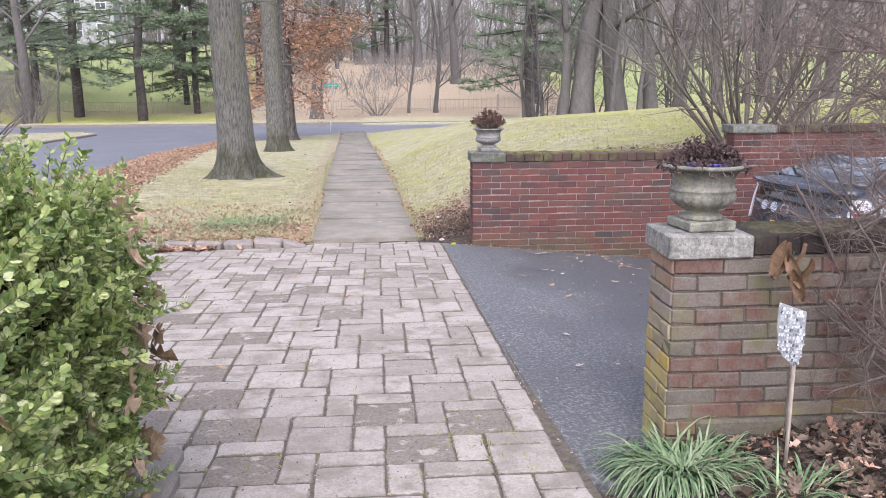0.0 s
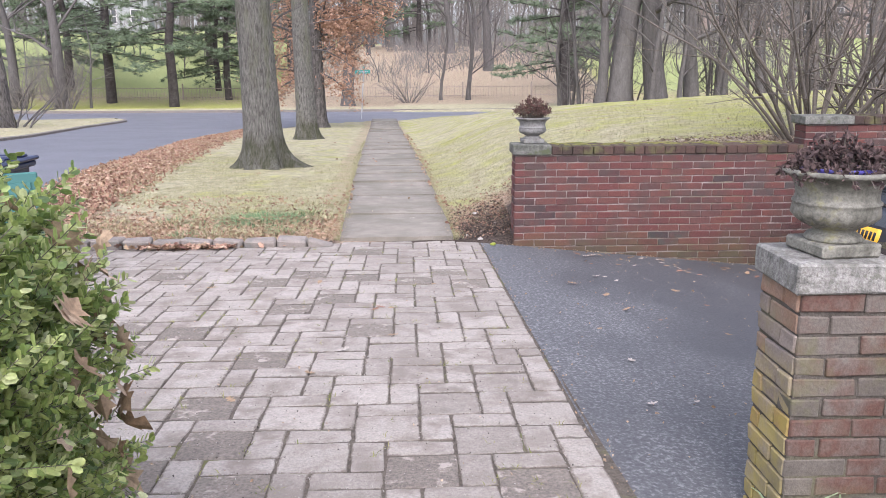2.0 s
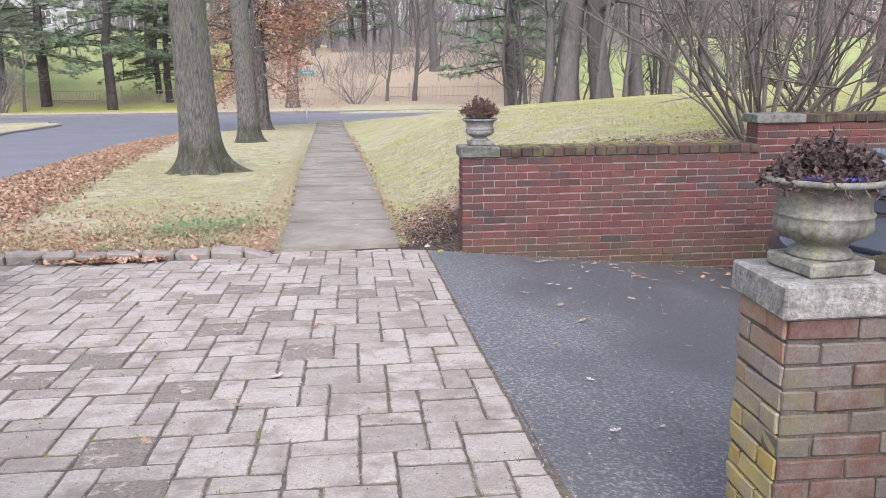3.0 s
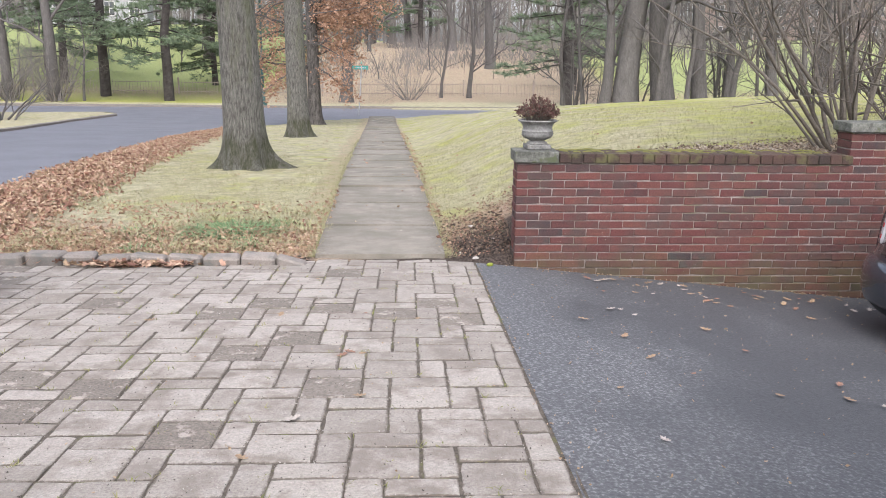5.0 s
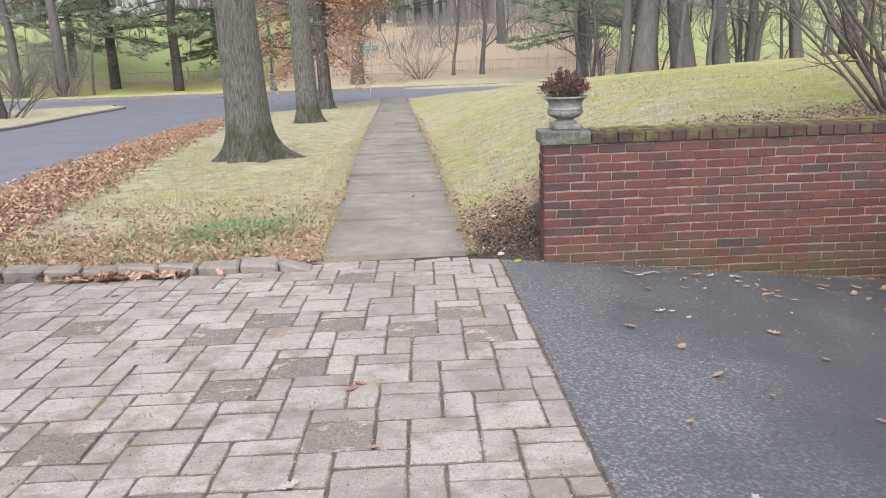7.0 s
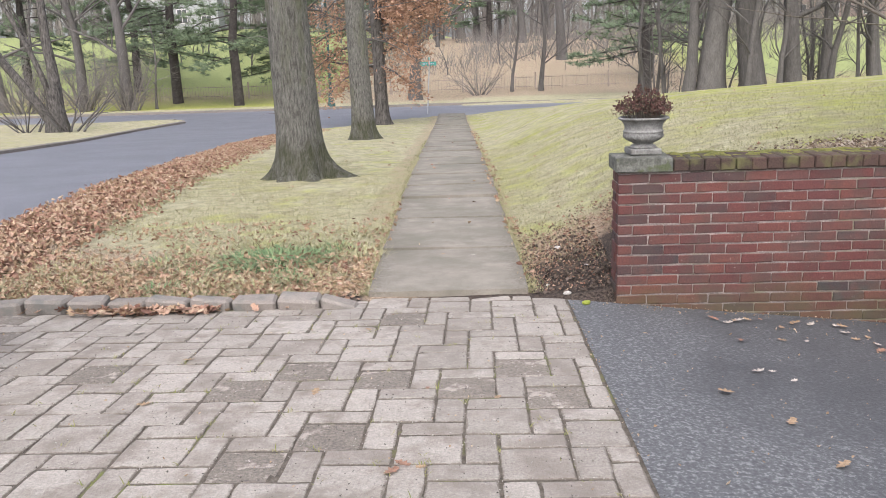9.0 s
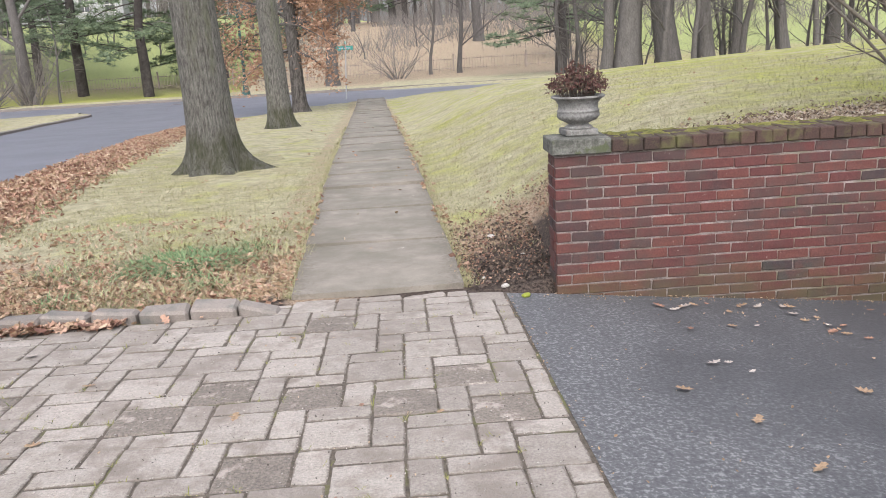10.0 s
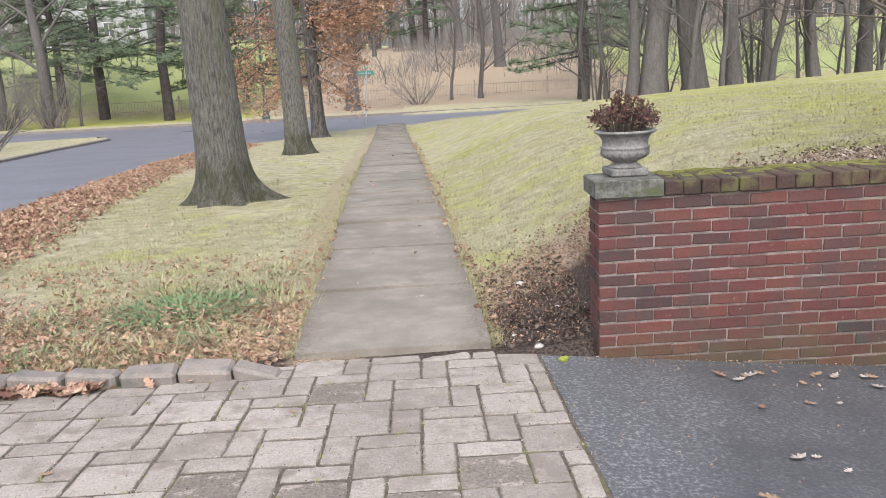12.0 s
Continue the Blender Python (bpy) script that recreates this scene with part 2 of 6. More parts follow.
MAT_KERB = mat("granite_kerb", [(0.20, 0.175, 0.15), (0.34, 0.30, 0.262)], 15, 160, 0.9, 0.6, spread=0.4, stain=(0.14, 0.135, 0.12), stain_scale=6, bump_dist=0.006)
MAT_BARK = mat("oak_bark", [(0.085, 0.08, 0.068), (0.185, 0.176, 0.152), (0.27, 0.258, 0.226)], 9, 42, 0.95, 1.0, stretch=(4.5, 4.5, 1.0), fine_amount=0.5, stain=(0.115, 0.12, 0.065),
               stain_scale=0.8, stain_at=(0.55, 0.8), bump_dist=0.03, lichen=((0.036, 0.04, 0.009), 0.92, 2.0, True))
MAT_BARK_DARK = mat("dark_bark", [(0.04, 0.036, 0.032), (0.105, 0.095, 0.085), (0.17, 0.156, 0.14)], 6, 26, 0.95, 0.8, stretch=(3, 3, 0.8), bump_dist=0.02)
MAT_BARK_FAR = mat("far_bark", [(0.055, 0.05, 0.046), (0.125, 0.115, 0.106), (0.20, 0.186, 0.172)], 4, 22, 0.95, 0.6, spread=0.25, stretch=(3, 3, 0.6))
MAT_BARK_PINE = mat("pine_bark", [(0.045, 0.039, 0.035), (0.095, 0.083, 0.075)], 4, 25, 0.95, 0.5)
MAT_TWIG = mat("twigs", [(0.15, 0.134, 0.12), (0.275, 0.249, 0.225)], 2, 15, 0.95, 0.0, island=0.5)
MAT_NEEDLE = mat("pine_needles", [(0.085, 0.122, 0.072), (0.145, 0.19, 0.11), (0.215, 0.262, 0.155)], 0.6, 8, 0.85, 0.0, island=0.6)
MAT_OAKLEAF = mat("rusty_oak_leaves", [(0.27, 0.145, 0.09), (0.42, 0.25, 0.16), (0.56, 0.37, 0.26)], 1.0, 10, 0.85, 0.0, island=0.75)
MAT_LEAF = mat("fallen_leaves", [(0.17, 0.085, 0.06), (0.31, 0.175, 0.12), (0.42, 0.26, 0.18), (0.52, 0.37, 0.27), (0.32, 0.165, 0.11)], 6, 60, 0.85, 0.0, island=0.9)
MAT_LEAF_PALE = mat("pale_fallen_leaves", [(0.30, 0.20, 0.12), (0.42, 0.30, 0.19), (0.52, 0.40, 0.28)], 6, 60, 0.85, 0.0, island=0.9)
MAT_LEAF_BLEACHED = mat("bleached_leaves", [(0.38, 0.33, 0.28), (0.53, 0.475, 0.415)], 6, 60, 0.8, 0.0)
MAT_LEAF_DULL = mat("dull_leaves", [(0.09, 0.065, 0.045), (0.17, 0.125, 0.09), (0.25, 0.19, 0.14)], 6, 60, 0.9, 0.0, island=0.9)
MAT_LEAF_GREY = mat("grey_tan_leaves", [(0.25, 0.20, 0.15), (0.38, 0.32, 0.25), (0.50, 0.44, 0.37)], 6, 60, 0.9, 0.0, island=0.9)
MAT_HEDGE = mat("boxwood_leaves", [(0.13, 0.205, 0.075), (0.26, 0.36, 0.105), (0.39, 0.49, 0.15), (0.52, 0.59, 0.21), (0.66, 0.69, 0.38)], 5, 40, 0.38, 0.0, island=0.8, spec=0.5)


def thin_leaf(m, share):
    """Lets light through a leaf: part of the surface is translucent."""
    nt = m.node_tree
    b, out = nt.nodes["Principled BSDF"], nt.nodes["Material Output"]
    tr, mx = nt.nodes.new("ShaderNodeBsdfTranslucent"), nt.nodes.new("ShaderNodeMixShader")
    mx.inputs[0].default_value = share
    nt.links.new(b.inputs["Base Color"].links[0].from_socket, tr.inputs["Color"])
    nt.links.new(b.outputs[0], mx.inputs[1])
    nt.links.new(tr.outputs[0], mx.inputs[2])
    nt.links.new(mx.outputs[0], out.inputs["Surface"])


thin_leaf(MAT_HEDGE, 0.42)
MAT_GRASS = mat("dry_grass", [(0.24, 0.225, 0.13), (0.38, 0.35, 0.21), (0.34, 0.33, 0.15), (0.50, 0.46, 0.32)], 1.5, 60, 0.9, 0.0, island=0.7)
MAT_GREEN = mat("green_blades", [(0.10, 0.165, 0.065), (0.17, 0.25, 0.11), (0.26, 0.34, 0.165)], 3, 60, 0.7, 0.0, island=0.8)
MAT_STRAP = mat("variegated_blades", [(0.075, 0.145, 0.06), (0.13, 0.21, 0.095), (0.27, 0.33, 0.19), (0.17, 0.245, 0.115)], 3, 30, 0.6, 0.0, island=0.8)
MAT_DARK_PLANT = mat("withered_plant", [(0.045, 0.03, 0.03), (0.09, 0.06, 0.055), (0.14, 0.095, 0.085)], 15, 80, 0.9, 0.0, island=0.8)
MAT_RED_PLANT = mat("reddish_winter_plant", [(0.06, 0.035, 0.03), (0.13, 0.06, 0.05), (0.19, 0.10, 0.085), (0.10, 0.085, 0.05)], 15, 80, 0.9, 0.0, island=0.85)
MAT_STEM = mat("shrub_stems", [(0.065, 0.054, 0.045), (0.14, 0.12, 0.098), (0.17, 0.15, 0.105)], 6, 50, 0.9, 0.3, island=0.3, bump_dist=0.004)
MAT_STEM_PINK = mat("pinkish_shrub_stems", [(0.10, 0.076, 0.068), (0.25, 0.195, 0.168)], 6, 50, 0.9, 0.0, island=0.5)
# coping of the near wall, much darker than that of the garden wall
MAT_COPING_DARK = mat("dark_brick_coping", [(0.022, 0.019, 0.016), (0.04, 0.03, 0.026), (0.06, 0.044, 0.036)], 9, 80, 0.93, 0.6, spread=0.6, stain=(0.05, 0.047, 0.026), stain_scale=7)
MAT_MOSS_DULL = mat("dull_moss", [(0.06, 0.06, 0.03), (0.11, 0.10, 0.05), (0.16, 0.14, 0.085)], 18, 90, 0.97, 1.0, bump_dist=0.015)
MAT_MORTAR_OLD = mat("old_mortar", [(0.085, 0.073, 0.06), (0.145, 0.127, 0.105)], 14, 80, 0.95, 0.6, stain=(0.12, 0.11, 0.07), stain_scale=2.5)
MAT_MOSS = mat("moss", [(0.10, 0.10, 0.022), (0.20, 0.20, 0.045), (0.30, 0.28, 0.075)], 18, 120, 0.97, 1.0, bump_dist=0.015)
MAT_COPING = mat("mossy_brick_coping", [(0.045, 0.036, 0.03), (0.08, 0.05, 0.04), (0.105, 0.062, 0.048)], 9, 120, 0.93, 0.6, spread=0.6,
                 stain=(0.10, 0.095, 0.04), stain_scale=6, stain_at=(0.5, 0.68), bump_dist=0.005)


def plain(name, colour, rough=0.5, metal=0.0, coat=0.0, spec=0.5):
    m = bpy.data.materials.new(name)
    m.use_nodes = True
    nt = m.node_tree
    b = nt.nodes["Principled BSDF"]
    b.inputs["Metallic"].default_value = metal
    b.inputs["Coat Weight"].default_value = coat
    b.inputs["Specular IOR Level"].default_value = spec
    n = nt.nodes.new("ShaderNodeTexNoise")
    n.inputs["Scale"].default_value, n.inputs["Detail"].default_value = 6, 5
    nt.links.new(nt.nodes.new("ShaderNodeNewGeometry").outputs["Position"], n.inputs["Vector"])
    r = nt.nodes.new("ShaderNodeValToRGB")
    r.color_ramp.elements[0].position, r.color_ramp.elements[1].position = 0.3, 0.7
    r.color_ramp.elements[0].color = (*[c * 0.82 for c in colour], 1)
    r.color_ramp.elements[1].color = (*colour, 1)
    nt.links.new(n.outputs["Fac"], r.inputs[0])
    nt.links.new(r.outputs[0], b.inputs["Base Color"])
    mr = nt.nodes.new("ShaderNodeMapRange")
    mr.inputs["To Min"].default_value, mr.inputs["To Max"].default_value = max(0.02, rough - 0.08), rough + 0.1
    nt.links.new(n.outputs["Fac"], mr.inputs["Value"])
    nt.links.new(mr.outputs[0], b.inputs["Roughness"])
    return m


def ground_material():
    """Grass, leaf litter and bare soil, shared out by where they grow."""
    m = bpy.data.materials.new("lawn_and_soil")
    m.use_nodes = True
    nt = m.node_tree
    b = nt.nodes["Principled BSDF"]
    b.inputs["Roughness"].default_value = 0.95
    b.inputs["Specular IOR Level"].default_value = 0.15
    pos = nt.nodes.new("ShaderNodeNewGeometry").outputs["Position"]

    def noise_node(s, d=5, r=0.6):
        n = nt.nodes.new("ShaderNodeTexNoise")
        n.inputs["Scale"].default_value, n.inputs["Detail"].default_value, n.inputs["Roughness"].default_value = s, d, r
        nt.links.new(pos, n.inputs["Vector"])
        return n.outputs["Fac"]

    def ramp(fac, *stops):
        r = nt.nodes.new("ShaderNodeValToRGB")
        el = r.color_ramp.elements
        while len(el) < len(stops):
            el.new(0.5)
        for e, (p_, c) in zip(el, stops):
            e.position, e.color = p_, (*c, 1)
        nt.links.new(fac, r.inputs[0])
        return r.outputs[0]

    def mix(a, c, fac, kind="MIX"):
        x = nt.nodes.new("ShaderNodeMix")
        x.data_type, x.blend_type = "RGBA", kind
        for sock, val in ((x.inputs["Factor"], fac), (x.inputs["A"], a), (x.inputs["B"], c)):
            if hasattr(val, "is_linked"):
                nt.links.new(val, sock)
            else:
                sock.default_value = val
        return x.outputs["Result"]

    def edge(amount, wobble, lo=0.40, hi=0.62):
        ad = nt.nodes.new("ShaderNodeMath")
        ad.operation = "ADD"
        mu = nt.nodes.new("ShaderNodeMath")
        mu.operation = "MULTIPLY_ADD"
        nt.links.new(wobble, mu.inputs[0])
        mu.inputs[1].default_value, mu.inputs[2].default_value = 0.9, -0.45
        nt.links.new(amount, ad.inputs[0])
        nt.links.new(mu.outputs[0], ad.inputs[1])
        return ramp(ad.outputs[0], (lo, (0, 0, 0)), (hi, (1, 1, 1)))

    cover = nt.nodes.new("ShaderNodeVertexColor")
    cover.layer_name = "cover"
    sep = nt.nodes.new("ShaderNodeSeparateColor")
    nt.links.new(cover.outputs[0], sep.inputs[0])
    leaf_w, green_w, soil_w = sep.outputs[0], sep.outputs[1], sep.outputs[2]
    n_big, n_mid, n_fine = noise_node(0.9), noise_node(6), noise_node(55, 4, 0.75)
    dry = ramp(n_mid, (0.3, (0.24, 0.22, 0.135)), (0.48, (0.365, 0.335, 0.215)), (0.7, (0.48, 0.445, 0.31)))
    lush = ramp(n_mid, (0.3, (0.245, 0.26, 0.062)), (0.7, (0.39, 0.395, 0.118)))
    grass = mix(dry, lush, edge(green_w, noise_node(1.5, 6, 0.7), 0.43, 0.62))
    fresh = ramp(n_mid, (0.3, (0.235, 0.27, 0.105)), (0.7, (0.335, 0.37, 0.16)))
    grass = mix(grass, fresh, cover.outputs["Alpha"])
    litter = ramp(n_fine, (0.3, (0.17, 0.12, 0.085)), (0.45, (0.30, 0.22, 0.155)), (0.6, (0.40, 0.31, 0.225)), (0.72, (0.48, 0.39, 0.29)))
    col = mix(grass, litter, edge(leaf_w, n_mid))
    soil = ramp(n_fine, (0.35, (0.038, 0.030, 0.025)), (0.65, (0.12, 0.092, 0.075)))
    col = mix(col, soil, edge(soil_w, noise_node(9, 6, 0.75), 0.30, 0.72))
    col = mix(col, ramp(n_fine, (0.30, (0.50, 0.50, 0.47)), (0.56, (1, 1, 1))), 1.0, "MULTIPLY")
    nt.links.new(col, b.inputs["Base Color"])
    bn = nt.nodes.new("ShaderNodeBump")
    bn.inputs["Strength"].default_value, bn.inputs["Distance"].default_value = 0.8, 0.03
    nt.links.new(n_fine, bn.inputs["Height"])
    nt.links.new(bn.outputs[0], b.inputs["Normal"])
    return m


MAT_GROUND = ground_material()


def asphalt_material():
    """Sealed blacktop: dark binder, pale aggregate showing where the seal has worn off."""
    m = bpy.data.materials.new("sealed_asphalt")
    m.use_nodes = True
    nt = m.node_tree
    b = nt.nodes["Principled BSDF"]
    b.inputs["Specular IOR Level"].default_value = 0.33
    pos = nt.nodes.new("ShaderNodeNewGeometry").outputs["Position"]

    def noise_node(sc, d=4, r=0.6):
        n = nt.nodes.new("ShaderNodeTexNoise")
        n.inputs["Scale"].default_value, n.inputs["Detail"].default_value, n.inputs["Roughness"].default_value = sc, d, r
        nt.links.new(pos, n.inputs["Vector"])
        return n.outputs["Fac"]

    def calc(op, a, c, d=None):
        n = nt.nodes.new("ShaderNodeMath")
        n.operation = op
        for i, v in enumerate((a, c, d)):
            if v is None:
                continue
            if hasattr(v, "is_linked"):
                nt.links.new(v, n.inputs[i])
            else:
                n.inputs[i].default_value = v
        return n.outputs[0]

    def span(v, a, c):
        n = nt.nodes.new("ShaderNodeMapRange")
        n.inputs["From Min"].default_value, n.inputs["From Max"].default_value = a, c
        nt.links.new(v, n.inputs["Value"])
        return n.outputs[0]

    def mix(a, c, fac):
        x = nt.nodes.new("ShaderNodeMix")
        x.data_type = "RGBA"
        for sock, val in ((x.inputs["Factor"], fac), (x.inputs["A"], a), (x.inputs["B"], c)):
            if hasattr(val, "is_linked"):
                nt.links.new(val, sock)
            else:
                sock.default_value = val
        return x.outputs["Result"]

    sx = nt.nodes.new("ShaderNodeSeparateXYZ")
    nt.links.new(pos, sx.inputs[0])
    big, mid, grain, fine = noise_node(0.9, 4), noise_node(7, 4, 0.65), noise_node(52, 3, 0.7), noise_node(150, 2)
    rim = span(sx.outputs["X"], 2.3, 0.75)
    worn = span(calc("ADD", calc("MULTIPLY_ADD", rim, 0.30, big), calc("MULTIPLY", mid, 0.35)), 0.66, 0.98)
    stones = span(grain, 0.52, 0.64)
    binder = mix((0.052, 0.053, 0.055, 1), (0.080, 0.081, 0.084, 1), fine)
    binder = mix(binder, (0.105, 0.106, 0.108, 1), calc("MULTIPLY", worn, 0.8))
    col = mix(binder, (0.30, 0.30, 0.295, 1), calc("MULTIPLY", stones, calc("MULTIPLY_ADD", worn, 0.5, 0.08)))
    pits = span(grain, 0.46, 0.36)
    col = mix(col, (0.028, 0.029, 0.031, 1), calc("MULTIPLY", pits, 0.4))
    nt.links.new(col, b.inputs["Base Color"])
    nt.links.new(calc("MULTIPLY_ADD", worn, 0.2, 0.58), b.inputs["Roughness"])
    bn = nt.nodes.new("ShaderNodeBump")
    bn.inputs["Strength"].default_value, bn.inputs["Distance"].default_value = 0.4, 0.005
    nt.links.new(calc("ADD", grain, calc("MULTIPLY", fine, 0.5)), bn.inputs["Height"])
    nt.links.new(bn.outputs[0], b.inputs["Normal"])
    return m


MAT_ASPHALT = asphalt_material()


# ---- ground ----
def spaced(*runs):
    out = []
    for a, b, step in runs:
        n = max(1, round((b - a) / step))
        out += [a + (b - a) * i / n for i in range(n)]
    return out + [runs[-1][1]]


def cover_at(x, y):
    """(leaf litter, greenness, bare soil) of the ground."""
    leaf = green = soil = 0.0
    wx = walk_x(y)
    if y > 8.5:
        if x < wx:
            leaf = 0.80 * smooth(11.4, 9.3, y) + 0.30 * smooth(-2.9, -3.8, x)
            green = 0.42
            soil = 0.75 * smooth(9.0, 8.7, y)
            if x > wx - 0.35:
                leaf = max(leaf, 0.48)
        else:
            e = x - wx - 1.12
            green = 0.47 + 0.08 * smooth(2.5, 5, x)
            soil = 0.95 * smooth(10.4, 9.5, y + 0.9 * max(0.0, 1.0 - x)) if x < 1.35 else 0.0
            leaf = max(0.92 * smooth(11.6, 9.9, y + 0.7 * max(0.0, 1.0 - x)) * smooth(1.9, 1.0, x), 0.6 * smooth(0.25, 0.0, e))
            bed = smooth(1.9, 2.7, x) * smooth(8.95, 9.15, y) * smooth(10.6 + (x - 2) * 0.25, 9.6, y)
            leaf = max(leaf, 0.95 * bed)
            green += 0.35 * smooth(9.4, 8.7, y) * smooth(1.2, 1.8, x)
    if y > 47:
        leaf, green = 0.32, 0.36
        if y > 55:
            leaf = 0.58 * smooth(-16, -7, x) * smooth(24, 14, x)
            green = 1.0 if x < -10 or x > 17 else 0.3
            leaf = max(leaf, 0.52 * smooth(57, 60, y) * smooth(70, 64, y))
    if y < DRIVE_Y0 and x > DRIVE_X:
        leaf, soil = 0.55, 0.75
    if y < 3.4 and x < -0.9:
        leaf, soil = 0.5, 0.7
    return leaf, min(1, green), soil


xs = spaced((-400, -100, 40), (-100, -30, 7), (-30, -8, 1.4), (-8, -4, 0.3), (-4, 5, 0.12), (5, 9, 0.3), (9, 30, 1.4), (30, 100, 7), (100, 400, 40))
ys = spaced((-200, -40, 40), (-40, -2, 4), (-2, 8.3, 0.3), (8.3, 13, 0.11), (13, 20, 0.3), (20, 34, 0.7), (34, 50, 0.8), (50, 120, 3), (120, 420, 30))
gv, gf = [], []
for y in ys:
    for x in xs:
        gv.append((x, y, land(x, y) + (0.012 * noise.noise((x * 2.1, y * 2.1, 0)) if y > 8.7 else 0)))
nx = len(xs)
for j in range(len(ys) - 1):
    for i in range(nx - 1):
        a = j * nx + i
        gf.append((a, a + 1, a + nx + 1, a + nx))
ground_me = raw("ground", gv, gf, MAT_GROUND, True)
ca = ground_me.color_attributes.new("cover", "FLOAT_COLOR", "POINT")
flat = []
for x, y, _ in gv:
    flat += [*cover_at(x, y), smooth(57, 64, y) * max(smooth(-9, -14, x), smooth(14, 20, x))]
ca.data.foreach_set("color", flat)
tagged(new("ground", ground_me), "dry winter lawn with leaf litter and bare soil", "ground", kind="structure")


def sheet(name, xs_, ys_, height, material, keep, label, category, dip=0.25):
    """A laid surface with a skirt that goes into the ground."""
    s = Soup()
    idx = {}

    def vert(x, y, z, top):
        x = x + drive_edge(y)
        k = (x, y, top)
        if k not in idx:
            idx[k] = len(s.v)
            s.v.append((x, y, z))
        return idx[k]

    cells = set()
    for i in range(len(xs_) - 1):
        for j in range(len(ys_) - 1):
            if keep((xs_[i] + xs_[i + 1]) / 2, (ys_[j] + ys_[j + 1]) / 2):
                cells.add((i, j))
    for i, j in cells:
        q = [(xs_[i], ys_[j]), (xs_[i + 1], ys_[j]), (xs_[i + 1], ys_[j + 1]), (xs_[i], ys_[j + 1])]
        s.f.append(tuple(vert(x, y, height(x, y), 1) for x, y in q))
        for (di, dj), (a, b) in {(0, -1): (0, 1), (1, 0): (1, 2), (0, 1): (2, 3), (-1, 0): (3, 0)}.items():
            if (i + di, j + dj) not in cells:
                (xa, ya), (xb, yb) = q[a], q[b]
                s.f.append((vert(xb, yb, height(xb, yb), 2), vert(xa, ya, height(xa, ya), 2),
                            vert(xa, ya, height(xa, ya) - dip, 0), vert(xb, yb, height(xb, yb) - dip, 0)))
    return tagged(new(name, s.mesh(name, material, True)), label, category, kind="structure")


# black drive beside the pavers
sheet("driveway", spaced((0, 1, 0.2), (1, 8.4, 0.37)), spaced((2.80, 8.56, 0.24)),
      lambda x, y: drive(x + drive_edge(y), y) + 0.006 * noise.noise((x * 1.3, y * 1.3, 3)), MAT_ASPHALT, lambda x, y: y > 3.2 or x < 0.40,
      "smooth black sealed asphalt driveway with pale scuffs", "driveway")


# ---- roads ----
def strip(name, left, right, ys_, height, material, label, category, n=6, dip=0.2):
    s = Soup()
    for y in ys_:
        for i in range(n + 1):
            x = left(y) + (right(y) - left(y)) * i / n
            s.v.append((x, y, height(x, y)))
    for j in range(len(ys_) - 1):
        for i in range(n):
            a = j * (n + 1) + i
            s.f.append((a, a + 1, a + n + 2, a + n + 1))
    return tagged(new(name, s.mesh(name, material, True)), label, category, kind="structure")


def island_edge(y):
    return float(np.interp(y, (-40, 20, 27.7, 34.5, 39, 41), (-13, -11.5, -11.9, -13.0, -12.6, -13.4)))


strip("road", lambda y: island_edge(y) - 0.1, road_edge, spaced((-40, 8, 4), (8, 40, 0.8)), lambda x, y: along(y) - 0.05, MAT_ROAD,
      "smooth grey asphalt side street", "road", 10)
strip("road_crossing", lambda y: -260, lambda y: 260, spaced((38.2, 48.0, 0.98)), lambda x, y: along(y) - 0.046, MAT_ROAD,
      "grey asphalt cross street beyond the lawns", "road", 60)


# ---- island and verges ----
def verge(name, x_of, ys_, width, label):
    """A raised stone edge along a road."""
    s = Soup()
    for y in ys_:
        x = x_of(y)
        z = along(y) - 0.05
        lip = 0.075 + 0.02 * noise.noise((x, y * 0.9, 6))
        s.v += [(x, y, z - 0.1), (x, y, z + lip), (x - width, y, z + lip + 0.02), (x - width, y, z - 0.1)]
    for j in range(len(ys_) - 1):
        a = j * 4
        for k in range(3):
            s.f.append((a + k, a + k + 1, a + k + 5, a + k + 4))
    return tagged(new(name, s.mesh(name, MAT_KERB)), label, "kerb", kind="structure")


isl_ys = spaced((-40, 8, 6), (8, 40, 0.8))
s = Soup()
for y in isl_ys:
    for i in range(9):
        x = island_edge(y) - 0.12 - (0, 0.4, 1, 2, 4, 8, 20, 60, 200)[i] * (1.0 if y < 36 else max(0.03, (41 - y) / 5) if i > 1 else 1)
        s.v.append((x, y, along(y) + (0.04 if i == 0 else 0.07 + 0.08 * noise.noise((x * 0.2, y * 0.2, 1)))))
for j in range(len(isl_ys) - 1):
    for i in range(8):
        a = j * 9 + i
        s.f.append((a, a + 9, a + 10, a + 1))
isl = s.mesh("lawn_island", MAT_GROUND, True)
ca = isl.color_attributes.new("cover", "FLOAT_COLOR", "POINT")
ca.data.foreach_set("color", [0.35, 0.40, 0.0, 0.0] * len(s.v))
tagged(new("lawn_island", isl), "grassy corner lawn across the side street", "lawn", kind="structure")
verge("kerb_island", island_edge, isl_ys, 0.14, "low stone kerb edging the corner lawn")
s = Soup()
for i in range(101):
    x = -250 + 5 * i
    y = 48.0
    z = along(y) - 0.05
    s.v += [(x, y - 0.05, z - 0.1), (x, y - 0.05, z + 0.13), (x, y + 0.12, z + 0.13), (x, y + 0.12, z - 0.1)]
for j in range(100):
    for k in range(3):
        a = j * 4 + k
        s.f.append((a, a + 1, a + 5, a + 4))
tagged(new("kerb_far", s.mesh("kerb_far", MAT_KERB)), "pale stone kerb along the cross street", "kerb", kind="structure")


